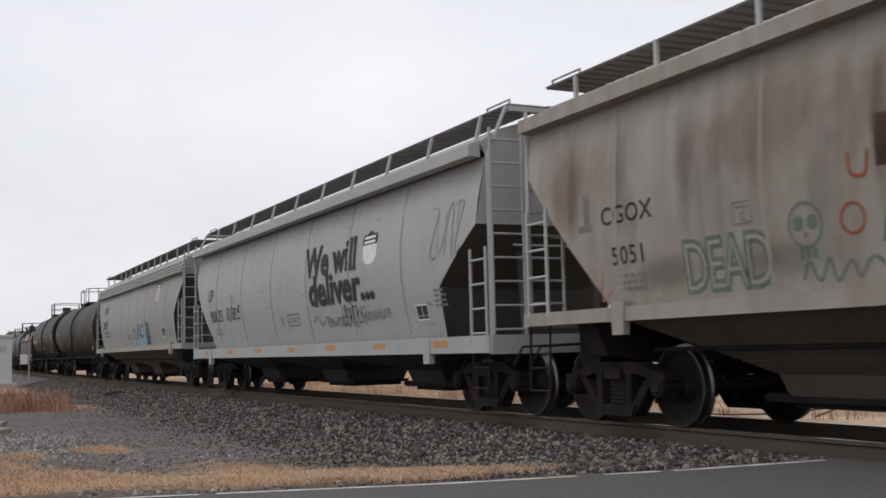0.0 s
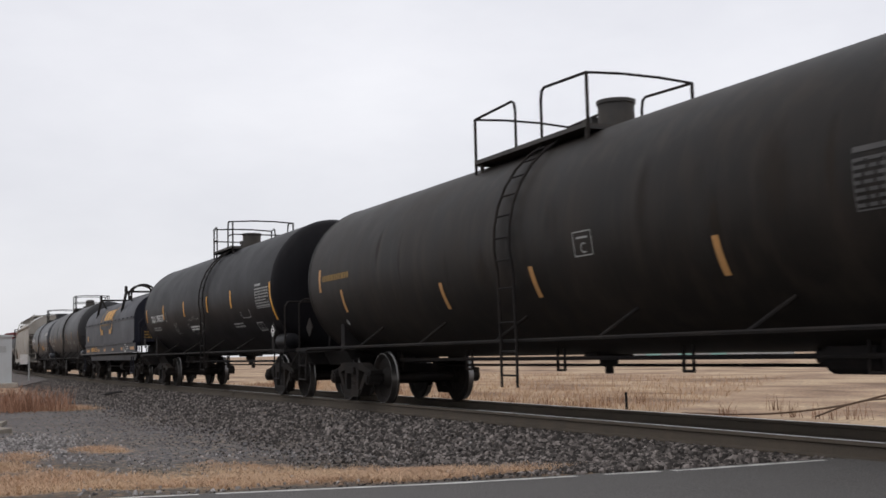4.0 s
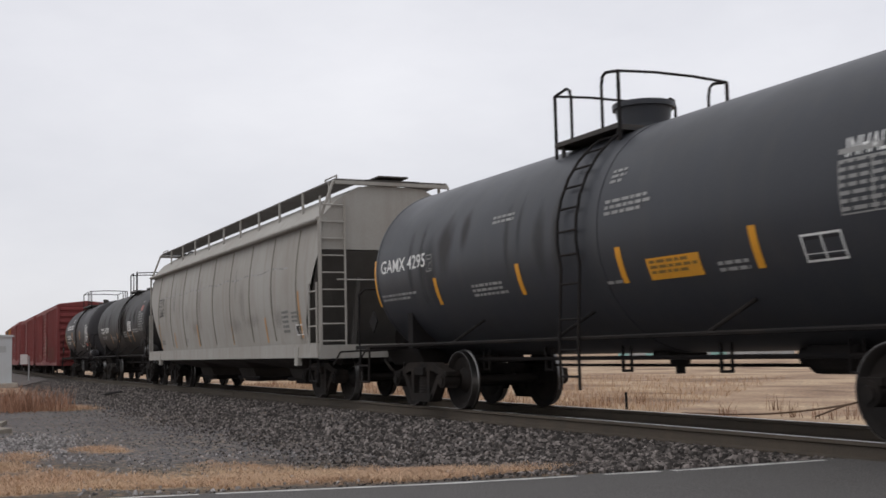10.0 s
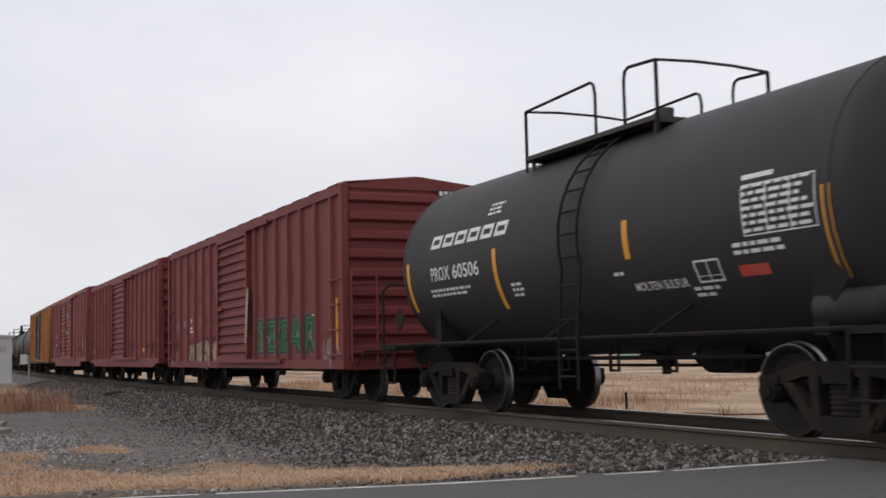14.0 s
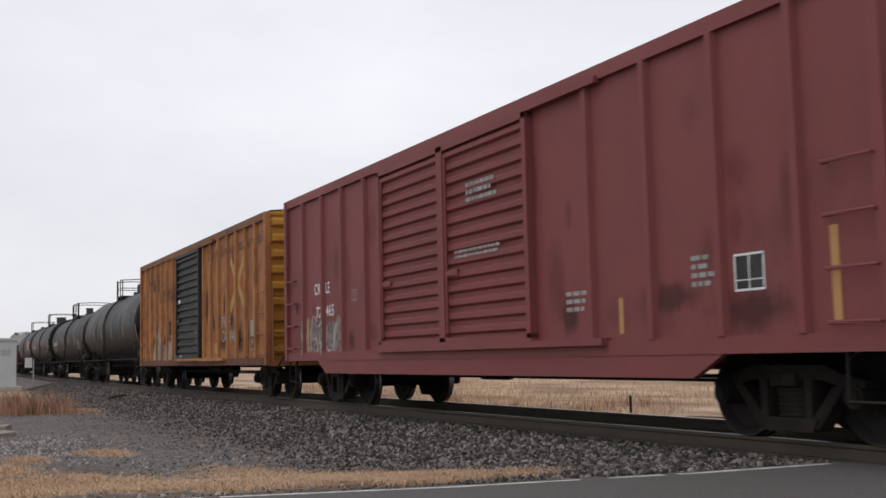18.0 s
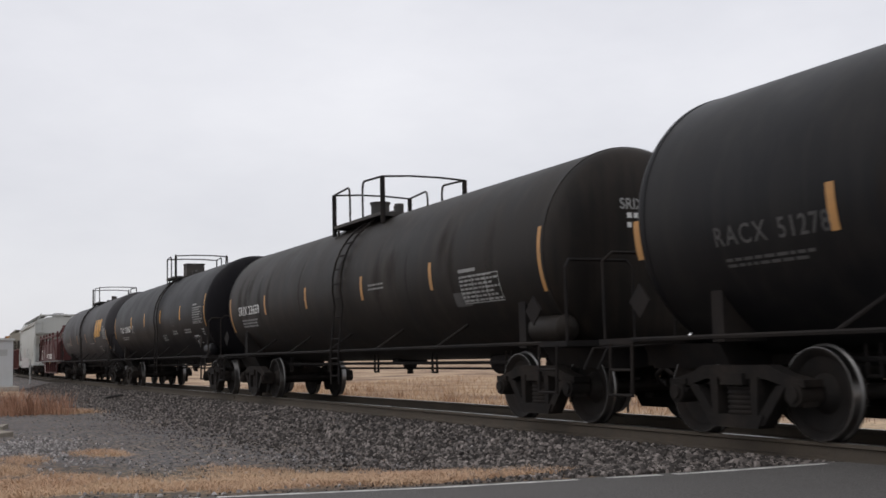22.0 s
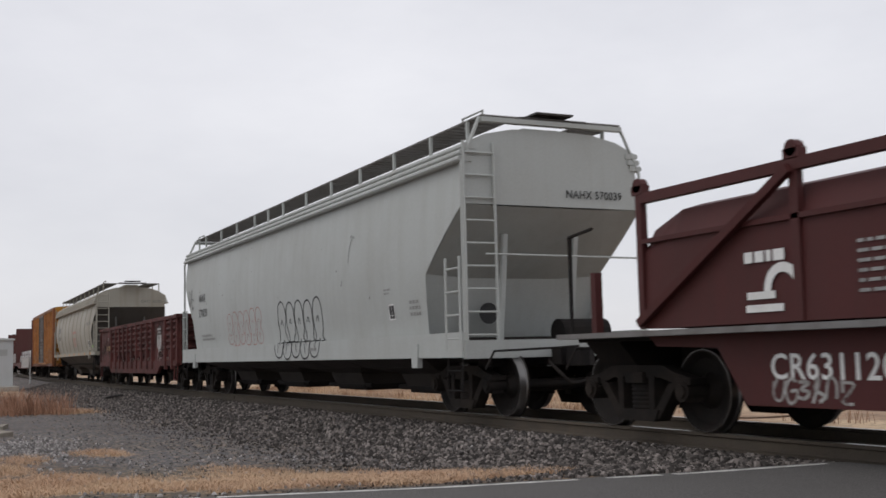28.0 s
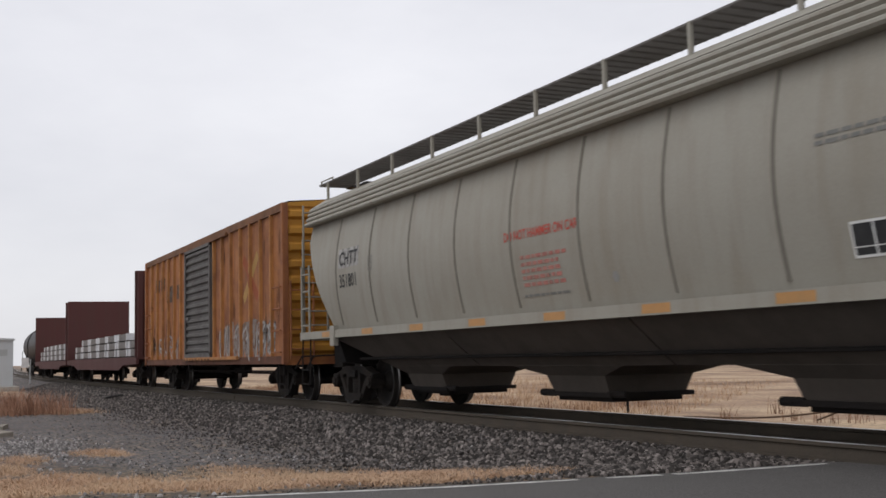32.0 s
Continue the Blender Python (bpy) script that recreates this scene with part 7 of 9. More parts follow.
    spray(car, stroke(curve_through([(0, 0.4), (0.1, 0.1), (0.2, 0.35), (0.12, 0.0), (0.32, 0.1)]), 0.02), m, -7.25, 1.45, 0.006, REDFADE, "graffiti", "faded red scrawl")
    small_print(car, m, -6.75, 1.5, 0.5, 0.22, 3, GREYINK, 4)
    rust_patches(car, m, [(-8.1, 2.5, 0.8, 1.0), (-5.2, 2.7, 1.6, 0.9), (-3.4, 2.5, 1.2, 1.0), (-1.2, 2.4, 1.4, 1.0), (2.0, 2.4, 1.6, 1.0), (5.0, 2.4, 1.4, 1.0)], RUSTWASH)
    rng = random.Random(2)
    for k in range(16):
        x = rng.uniform(-8.2, 7.5)
        part("rust_streak", put(smooth_strip(rect(0, rng.uniform(0.2, 0.5), 0, 1)), (lambda x, z: lambda p, q: (x + p, m(x, z + q * 1.6)(0, 0)[1] + 0.003, z + q * 1.6))(x, 1.9 + rng.uniform(0, 0.1))), GRIME, car)
    # 2: hopper with the slogan
    car, uc, a, m = C[2]
    for s, x, z, w in (("We will", 0.86, 2.42, 2.78), ("deliver...", 1.08, 1.86, 3.35)):
        part("lettering", put(text_fit(s, 0.56, w, 0.023), m(x, z, 0.019)), BLACKINK, car, f'large black lettering "{s}"')
    shield(car, m, 3.97, 2.42, 0.64, 0.60, BLACKINK, WHITE)
    letters(car, "UP", 0.30, m(-7.05, 2.34), BLACKINK, 'black lettering "UP"')
    letters(car, "90835", 0.30, m(-6.87, 1.79), BLACKINK, 'black lettering "90835"', 1.05)
    tag(car, m, -5.3, 1.82, 1.25, 0.3, 6, 0.035, 21, BLACKINK, "black marker tag")
    tag(car, m, 1.9, 1.42, 0.9, 0.16, 7, 0.018, 24, GREYINK, "grey marker tag along the foot", None, 9)
    tag(car, m, 2.7, 1.42, 1.2, 0.36, 9, 0.02, 22, BLACKINK, "dense black marker tag", None, 9)
    tag(car, m, 3.9, 1.48, 1.1, 0.16, 8, 0.018, 26, GREYINK, "grey marker tag along the foot", None, 9)
    rng = random.Random(27)
    for k in range(40):
        x, z = rng.uniform(-7, 6.5), rng.uniform(1.3, 3.3)
        part("scratch", put(stroke([(0, 0), (rng.uniform(0.03, 0.2), rng.uniform(-0.03, 0.05))], rng.uniform(0.008, 0.02)), m(x, z, 0.005)), GREYINK, car)
    stencil(car, stroke(curve_through([(0, 0), (0.25, 0.12), (0.5, -0.05), (0.8, 0.1), (1.1, 0.0)]), 0.03), m(1.1, 1.52), GREYINK, "grey sprayed line", "graffiti")
    tag(car, m, 6.66, 2.35, 1.1, 0.7, 4, 0.028, 23, GREYFADE, "faint grey tag")
    stencil(car, ring(0.78, 0.26, 0.025), m(-0.5, 1.5), GREYINK, "outlined stencil box", "stencil_mark")
    small_print(car, m, -0.4, 1.56, 0.58, 0.13, 2, GREYFADE, 6)
    plate(car, lambda l: m(6.0, 1.40, l), 0.44, 0.25, BLACKINK, WHITE)
    stencil(car, rect(0, 0.22, 0, 0.22), m(-0.98, 1.52), GREYFADE, "grey paint square", "paint_patch")
    small_print(car, m, 6.75, 1.55, 0.4, 0.3, 4, GREYINK, 8)
    small_print(car, m, -6.6, 1.42, 0.9, 0.2, 2, GREYFADE, 9)
    datum(car, m, -4.9, 2.2, 0.3, 0.2, GREYINK)
    sill_reflectors(car, a, 0.97, REFDULL, -1.6, 7)
    # 3: light grey hopper with pale blue graffiti
    car, uc, a, m = C[3]
    letters(car, "CMO", 0.29, m(-6.54, 2.71), BLACKINK, 'black lettering "CMO"', 1.05)
    letters(car, "20597", 0.30, m(-6.71, 2.13), BLACKINK, 'black lettering "20597"', 1.1)
    datum(car, m, -5.05, 2.42, 0.26, 0.24, GREYINK)
    shield(car, m, 4.25, 2.73, 0.68, 0.62, BLUEBAND, WHITE, REDFADE)
    plate(car, lambda l: m(5.22, 1.58, l), 0.48, 0.30, BLACKINK, WHITE)
    tag(car, m, 0.0, 1.30, 1.0, 0.72, 2, 0.045, 31, BLACKINK, "pale blue sprayed letters with black outline", BLUEPAINT)
    tag(car, m, 1.0, 1.30, 1.25, 0.75, 2, 0.045, 33, BLACKINK, "pale blue sprayed letters with black outline", BLUEPAINT)
    tag(car, m, 2.35, 1.30, 0.75, 0.8, 2, 0.05, 35, BLACKINK, "slate blue sprayed letter with black outline", SLATE)
    part("graffiti", put(dot(0.12), m(1.62, 2.2, 0.006)), BLUEPAINT, car)
    letters(car, "ONE", 0.13, m(3.35, 1.60), CHALK, 'chalk writing "ONE"', 1.3)
    letters(car, "FOR THE ROAD", 0.13, m(3.3, 1.42), CHALK, 'chalk writing "FOR THE ROAD"', 1.2)
    part("graffiti", put(dot(0.05), m(5.1, 1.52, 0.006)), LIME, car, "lime green paint blot")
    small_print(car, m, 6.0, 1.55, 0.6, 0.26, 4, GREYFADE, 11)
    small_print(car, m, -1.2, 1.62, 1.2, 0.14, 2, GREYINK, 12)
    small_print(car, m, -6.5, 1.72, 1.6, 0.3, 2, GREYINK, 13)
    sill_reflectors(car, a, 1.21, REFDULL, -1.6, 8, 0.5, 0.1)
    # 4
    car, uc, a, m = C[4]
    table(car, m, 6.3, 2.0, 1.0, 0.45, GREYFADE2, 14)
    datum(car, m, 1.9, 2.0, 0.4, 0.3, WHITEDIM)
    small_print(car, m, -7.0, 2.2, 1.6, 0.2, 1, LOGODIM, 15)
    car_placard(car, a, 1)
    stencil(car, dot(0.06), m(-6.3, 1.5), WHITEDIM, "pale spot", "paint_spot")
    # 5
    car, uc, a, m = C[5]
    letters_fit(car, "TILX", 0.21, 0.68, m(-6.3, 2.07), WHITE, 'white lettering "TILX"')
    letters_fit(car, "193171", 0.21, 1.05, m(-5.42, 2.07), WHITE, 'white lettering "193171"')
    datum(car, m, -4.12, 2.04, 0.2, 0.26, WHITEDIM)
    table(car, m, 6.05, 2.0, 1.05, 0.46, WHITEDIM, 16)
    tag(car, m, 4.43, 1.8, 1.0, 0.24, 1, 0.014, 41, WHITEDIM, "thin white tag")
    cloud = [(0.95 + (0.85 + 0.08 * math.sin(9 * k * math.pi / 16)) * math.cos(k * math.pi / 16), 0.22 + (0.24 + 0.05 * math.sin(9 * k * math.pi / 16)) * math.sin(k * math.pi / 16)) for k in range(33)]
    stencil(car, smooth_strip(stroke(cloud, 0.016)), m(-1.4, 1.6), GREYFADE, "thin white cloud-shaped tag", "graffiti")
    for way in ([(0.0, 0.05), (0.12, 0.4), (0.02, 0.3), (0.22, 0.0)], [(0.2, 0.38), (0.28, 0.02), (0.42, 0.42), (0.3, 0.18), (0.6, 0.0)]):
        stencil(car, smooth_strip(stroke(curve_through(way, 4), 0.014)), m(-3.15, 1.6), GREYFADE, "thin white scrawl", "graffiti")
    small_print(car, m, -1.1, 1.66, 1.1, 0.16, 2, WHITE, 17)
    small_print(car, m, -6.3, 1.78, 1.4, 0.14, 2, WHITEDIM, 18)
    plate(car, lambda l: m(5.55, 1.5, l), 0.5, 0.24, BLACKINK, WHITEDIM)
    small_print(car, m, 3.6, 1.6, 0.9, 0.16, 2, WHITEDIM, 19)
    car_placard(car, a, 1)
    # 6: hood wagon: logo as plain shapes
    car, uc, a = C[6]
    R, seam = 1.46, 2.40

    def hood(x, z, lift=0.012):
        def f(p, q):
            zz = z + q
            if zz <= seam:
                return (x + p, -R - 0.03 - lift, zz)
            t = min(1.4, (zz - seam) / 1.24)
            return (x + p, -(R + lift) * math.cos(t), seam + (1.02 + lift) * math.sin(t))
        return f

    for x0 in (-1.6, 1.5):
        stencil(car, smooth_strip(stroke(curve_through([(0, 0), (0.0, 0.4), (0.1, 0.75), (0.36, 1.0)]), 0.085)), hood(x0, 2.15), LOGOYEL, "yellow curved bracket of a logo", "logo_shape")
    stencil(car, rect(0, 0.24, 0, 0.1), hood(-1.63, 2.1), LOGOYEL, "", "logo_shape")
    stencil(car, rect(-0.2, 0.05, 0, 0.1), hood(1.5, 2.1), LOGOYEL, "", "logo_shape")
    for x in (-0.85, -0.12, 0.62):
        stencil(car, smooth_strip(moved(rect(0.0, 0.62, 0, 0.5), 0, 0, 0.3), 0.08), hood(x, 2.53), LOGOYEL, "slanted yellow logo block", "logo_shape")
    for x in (-1.34, -1.02, 0.9, 1.2):
        stencil(car, dot(0.115), hood(x, 2.03), LOGOYEL, "yellow disc of a logo", "logo_shape")
    letters(car, "How tomorrow moves", 0.13, hood(-1.28, 2.27), LOGODIM, 'dull yellow lettering "How tomorrow moves"', 1.15)
    ms = lambda x, z, lift=0.006: side(x, z, -1.44, lift)
    stencil(car, bars(0.75, 0.2, 1, 3, 0.95), ms(-4.75, 1.25), LOGOYEL, "dull yellow bars of a reporting mark", "small_print")
    letters(car, "493130", 0.2, ms(-3.88, 1.25), LOGOYEL, 'dull yellow lettering "493130"', 1.0)
    for x, w in ((-6.28, 0.9), (-2.67, 0.4), (-0.98, 0.42), (1.2, 0.42), (3.4, 0.42), (5.5, 0.85)):
        part("reflector", put(rect(0, w, 0, 0.11), ms(x, 1.25)), REFDULL, car, "weathered yellow reflective strip")
    plate(car, lambda l: ms(4.15, 1.20, l), 0.45, 0.28, BLACKINK, WHITE)
    small_print(car, ms, 4.75, 1.24, 0.3, 0.16, 2, WHITE, 25)
    stencil(car, rect(0, 0.24, 0, 0.2), hood(-5.55, 1.75), LOGOYEL, "yellow notice", "notice")
    letters(car, "493000-493524", 0.11, front(-0.75, 2.62, a - 0.26), LOGODIM, 'dull yellow lettering "493000-493524"', 1.15)
    stencil(car, bars(0.6, 0.2, 1, 3, 0.9), front(-0.35, 2.84, a - 0.26), LOGODIM, "dull yellow bars of a maker's mark", "logo_shape")
    stencil(car, bars(2.2, 0.3, 3, 4), front(-1.1, 1.6, a - 0.26), LOGODIM, "", "small_print")
    # 7
    car, uc, a, m = C[7]
    letters_fit(car, "RACX", 0.20, 0.75, m(-5.86, 1.94), WHITEDIM, 'faded white lettering "RACX"')
    letters_fit(car, "51253", 0.20, 0.76, m(-5.0, 1.94), WHITEDIM, 'faded white lettering "51253"')
    letters_fit(car, "RACX 51253", 0.12, 0.8, on_head(car, -0.2, 2.78), WHITEDIM, 'dull white lettering "RACX 51253"')
    stencil(car, bars(0.5, 0.2, 2, 6), on_head(car, 0.0, 2.45), GREYFADE2, "", "small_print")
    table(car, m, 5.7, 1.84, 1.15, 0.46, GREYFADE2, 26)
    plate(car, lambda l: m(5.15, 1.62, l), 0.55, 0.25, BLACKINK, WHITEDIM)
    for x, z, w in ((2.1, 1.75, 0.6), (3.2, 1.72, 0.6), (4.5, 1.72, 0.6), (2.4, 1.5, 0.5), (-6.0, 1.7, 1.3)):
        small_print(car, m, x, z, w, 0.15, 2, WHITEDIM, int(100 * w + 10 * x))
    # 8
    car, uc, a, m = C[8]
    letters_fit(car, "GAMX 4295", 0.21, 1.77, m(-5.81, 2.24), WHITE, 'white lettering "GAMX 4295"')
    letters(car, "INHALATION HAZARD", 0.17, m(4.57, 2.50), WHITE, 'white lettering "INHALATION HAZARD"', 0.62)
    small_print(car, m, 5.0, 2.78, 0.8, 0.1, 1, WHITEDIM, 27)
    stencil(car, smooth_strip(rect(0, 0.3, 0, 0.14)), m(5.4, 2.9), BLACKINK, "", "paint_patch")
    letters_fit(car, "GAMX 4295", 0.13, 0.85, on_head(car, -0.35, 2.85), WHITEDIM, 'white lettering "GAMX 4295"')
    stencil(car, bars(0.6, 0.3, 3, 7), on_head(car, -0.3, 2.45), WHITEDIM, "", "small_print")
    table(car, m, 4.5, 2.0, 1.1, 0.48, GREYFADE, 28)
    plate(car, lambda l: m(3.95, 1.64, l), 0.5, 0.27, BLACKINK, WHITE)
    stencil(car, smooth_strip(rect(0, 0.9, 0, 0.25)), m(1.6, 1.64), REFLECT, "yellow painted panel with small print", "notice")
    stencil(car, bars(0.8, 0.18, 3, 9), m(1.65, 1.68, 0.010), LOGODIM, "", "small_print")
    for x, z, w, r in ((-5.9, 1.75, 1.4, 2), (-2.6, 1.66, 1.0, 3), (0.3, 1.62, 0.8, 1), (2.75, 1.62, 0.45, 2), (0.9, 2.4, 0.9, 3), (0.9, 2.78, 0.3, 3), (-1.9, 2.62, 0.6, 2)):
        small_print(car, m, x, z, w, 0.07 * r, r, WHITEDIM, int(50 + 7 * x + 11 * z))
    datum(car, m, -4.0, 2.15, 0.2, 0.26, WHITEDIM)
    car_placard(car, a, 1)
    # 9
    car, uc, a, m = C[9]
    letters(car, "CSYX", 0.25, m(-6.91, 2.49), BLACKINK, 'black stencil lettering "CSYX"', 0.75, 1.25)
    letters(car, "12663", 0.25, m(-6.98, 2.18), BLACKINK, 'black stencil lettering "12663"', 0.8, 1.25)
    datum(car, m, -4.8, 2.3, 0.28, 0.26, GREYINK)
    plate(car, lambda l: m(6.74, 1.31, l), 0.42, 0.22, BLACKINK, WHITE)
    small_print(car, m, 5.9, 1.34, 0.45, 0.5, 5, GREYINK, 29)
    small_print(car, m, 6.55, 1.55, 0.4, 0.25, 3, GREYINK, 30)
    small_print(car, m, -6.8, 1.3, 0.5, 0.15, 2, GREYINK, 31)
    stencil(car, ring(0.35, 0.08, 0.02), m(-3.5, 1.35), GREYINK, "", "stencil_mark")
    for x, z, h in ((-6.95, 1.2, 0.75), (-4.85, 1.2, 0.45), (-1.9, 1.2, 0.6), (1.7, 1.2, 0.5), (4.6, 1.2, 0.55), (7.05, 1.25, 0.95)):
        part("reflector", put(smooth_strip(rect(0, 0.10, 0, h)), m(x, z)), REFDULL, car, "rusty orange reflective strip")
    stencil(car, smooth_strip(stroke([(0.4 * i, 0.03 * math.sin(i * 1.3)) for i in range(34)], 0.035)), m(-6.8, 2.75, 0.004), CHALK, "pale scraped line along the side", "scrape")
    rust_patches(car, m, [(6.9, 1.2, 0.22, 1.0)], RUSTWASH)
    letters(car, "CSYX 12663", 0.12, front(0.2, 3.2, a - 0.08), GREYINK, 'grey lettering "CSYX 12663"')
    # 10
    car, uc, a, m = C[10]
    letters_fit(car, "DBUX 160099", 0.22, 2.02, m(-4.53, 1.99), WHITE, 'white lettering "DBUX 160099"')
    stencil(car, smooth_strip(rect(0, 0.72, 0, 0.36)), m(2.03, 1.94), PLACARD, "white notice board with small print", "notice")
    stencil(car, smooth_strip(bars(0.6, 0.3, 4, 33)), m(2.09, 1.97, 0.011), GREYINK, "", "small_print")
    for x, z, w, r in ((-4.3, 1.72, 1.0, 2), (-2.0, 1.66, 1.0, 2), (1.0, 1.72, 0.8, 3), (2.1, 1.72, 0.8, 1), (2.95, 1.84, 1.3, 2)):
        small_print(car, m, x, z, w, 0.08 * r, r, WHITEDIM, int(80 + 9 * x))
    edge = on_head(car, -1.0, 2.35)
    letters_fit(car, "DBUX 160099", 0.11, 0.85, lambda p, q: edge(0.72 * p * p - q, p), WHITEDIM, 'white lettering "DBUX 160099" up the tank end')
    stencil(car, smooth_strip(rect(0, 0.42, 0, 0.2)), m(4.58, 2.6), REDFADE, "faded red notice", "notice")
    table(car, m, 4.3, 1.9, 1.0, 0.6, GREYFADE, 35)
    small_print(car, m, 4.45, 2.86, 0.4, 0.1, 1, GREYFADE, 36)
    wear(car, m, 110, 4, (TANKRUST,), 0.0, 1.65, 1.3, 3.3, (0.4, 0.9), (1.2, 1.9))
    wear(car, m, 111, 3, (TANKRUST,), 4.9, 5.5, 1.2, 2.6, (0.15, 0.4), (0.5, 1.2))
    # 11
    car, uc, a, m = C[11]
    for k in range(6):
        stencil(car, smooth_strip(merge(moved(ring(0.33, 0.2, 0.06), 0, 0, 0.25))), m(-3.62 + 0.41 * k, 2.48), WHITE, "white slanted logo block", "logo_shape")
    letters_fit(car, "PROX", 0.20, 0.64, m(-3.6, 1.99), WHITE, 'white lettering "PROX"')
    letters_fit(car, "60506", 0.20, 0.84, m(-2.86, 1.99), WHITE, 'white lettering "60506"')
    letters(car, "MOLTEN SULFUR", 0.10, m(1.52, 1.54), WHITE, 'white lettering "MOLTEN SULFUR"', 0.8)
    table(car, m, 3.5, 1.95, 0.98, 0.5, WHITE, 34)
    plate(car, lambda l: m(2.64, 1.56, l), 0.4, 0.25, BLACKINK, WHITE)
    stencil(car, smooth_strip(rect(0, 0.42, 0, 0.12)), m(3.3, 1.58), RED, "red painted panel", "notice")
    for x, z, w, r in ((-3.7, 1.72, 1.4, 2), (1.2, 1.7, 0.2, 1), (3.3, 1.76, 0.8, 2), (-1.2, 1.6, 0.3, 3), (2.5, 1.4, 0.4, 2), (-1.9, 2.78, 0.4, 3)):
        small_print(car, m, x, z, w, 0.075 * r, r, WHITE, int(60 + 9 * x))
    letters_fit(car, "PROX 60506", 0.13, 0.85, on_head(car, -0.35, 2.72), WHITEDIM, 'white lettering "PROX 60506"')
    # 12
    car, uc, a, m = C[12]
    word = lambda fat: text_fit("DESPAIR", 0.62, 4.0 + 2 * fat, fat)
    for fat, mat, lift, lab in ((0.105, CHALKDIM, 0.004, "pale outline of sprayed letters"), (0.085, BLACKINK, 0.006, ""), (0.028, GREENPAINT, 0.008, "green sprayed letters"), (-0.02, GREENDARK, 0.010, "")):
        spray(car, moved(word(fat), 0, 0, 0.06), m, 1.85 - fat, 1.02, lift + 0.002, mat, "graffiti", lab)
    for x in (2.08, 4.05):
        spray(car, rect(0, 0.14, 0.05, 0.5), m, x, 0.97, 0.014, ORANGE)
    for x, z in ((2.6, 1.2), (3.3, 1.35), (4.7, 1.25), (5.4, 1.2)):
        spray(car, rect(0, 0.22, 0, 0.16), m, x, z, 0.014, CHALKDIM)
    tag(car, m, -5.1, 0.66, 3.25, 0.66, 6, 0.05, 51, PATCHINK, "cream sprayed letters with dark outlines", CREAM)
    tag(car, m, -7.1, 0.7, 0.6, 0.4, 3, 0.03, 52, CHALK, "white scrawl")
    tag(car, m, 6.2, 0.72, 0.65, 0.5, 3, 0.035, 53, CHALK, "white scrawl")
    tag(car, m, -1.2, 1.02, 1.2, 0.2, 6, 0.03, 54, CHALK, "white scrawl")
    tag(car, m, 6.95, 0.85, 0.45, 0.2, 4, 0.03, 55, CHALK, "white scrawl")
    letters(car, "PF", 0.18, m(-4.85, 1.80), WHITE, 'white lettering "PF"', 0.8)
    small_print(car, m, -4.9, 1.55, 0.35, 0.2, 2, WHITE, 35)
    letters(car, "GN", 0.2, m(-6.6, 1.75), WHITEDIM, 'faded white lettering "GN"', 0.9)
    letters(car, "WR", 0.2, m(-5.75, 1.75), WHITEDIM, 'faded white lettering "WR"', 0.9)
    plate(car, lambda l: m(5.52, 1.42, l), 0.42, 0.27, BLACKINK, WHITE)
    part("reflector", put(rect(0, 0.11, 0, 0.95), m(6.96, 1.0)), REFLECT, car, "yellow reflective strip")
    part("torn_tarpaulin", put(blobs(0.2, 1.35, 1, 5), m(1.14, 1.07, 0.13)), CANVAS, car, "torn pale canvas strip at the door edge")
    stencil(car, rect(0, 1.0, 0, 0.14), front(0.3, 3.82, a + 0.06), BLACKINK, "black panel with a number", "number_panel")
    stencil(car, bars(0.9, 0.09, 1, 4, 0.9), front(0.35, 3.845, a + 0.065), WHITE, "white number as bars", "small_print")
    for z in (2.5, 2.0, 1.55):
        stencil(car, ring(0.26, 0.3, 0.02), m(-1.95, z), CHALKDIM, "", "stencil_mark")
    # 13
    car, uc, a, m = C[13]
    for s, x, z, h, sq in (("PF", -6.73, 2.74, 0.19, 0.75), ("GN", -6.73, 2.08, 0.21, 0.75), ("WR", -5.86, 2.10, 0.21, 0.85), ("523", -6.78, 1.72, 0.21, 0.95), ("238", -5.91, 1.72, 0.21, 0.98)):
        letters(car, s, h, m(x, z, 0.010), WHITE, f'white lettering "{s}"', sq)
    for x in (-6.82, -5.95):
        stencil(car, rect(0, 0.66, 0, 0.78), m(x, 1.6, 0.005), PATCHRED, "repainted square behind the lettering", "paint_patch")
    small_print(car, m, -6.73, 2.48, 0.4, 0.2, 2, WHITE, 37)
    for x, w, h in ((-7.38, 0.38, 0.17), (-4.95, 0.46, 0.10), (-1.2, 0.45, 0.1), (4.5, 0.45, 0.1)):
        part("reflector", put(rect(0, w, 0, h), m(x, 1.16)), REFLECT, car, "yellow reflective strip")
    for x, z, w in ((-6.7, 1.3, 0.35), (-5.85, 1.35, 0.4), (-5.0, 1.42, 0.15)):
        small_print(car, m, x, z, w, 0.2, 3, WHITEDIM, int(70 + 5 * x))
    # 14
    car, uc, a, m = C[14]
    for s, x, z, h, sq in (("CR", -6.29, 2.14, 0.21, 0.85), ("LE", -5.64, 2.14, 0.21, 0.75), ("72", -6.2, 1.69, 0.21, 0.9), ("465", -5.63, 1.70, 0.21, 0.95)):
        letters(car, s, h, m(x, z, 0.010), WHITE, f'white lettering "{s}"', sq)
    datum(car, m, -4.25, 1.92, 0.24, 0.2, WHITEDIM)
    tag(car, m, -7.1, 0.95, 2.3, 0.72, 5, 0.05, 61, CHALK, "whitish sprayed letters with grey fill", CHALKDIM)
    part("reflector", put(rect(0, 0.08, 0, 0.7), m(-6.75, 1.0)), REFDULL, car, "yellow reflective strip")
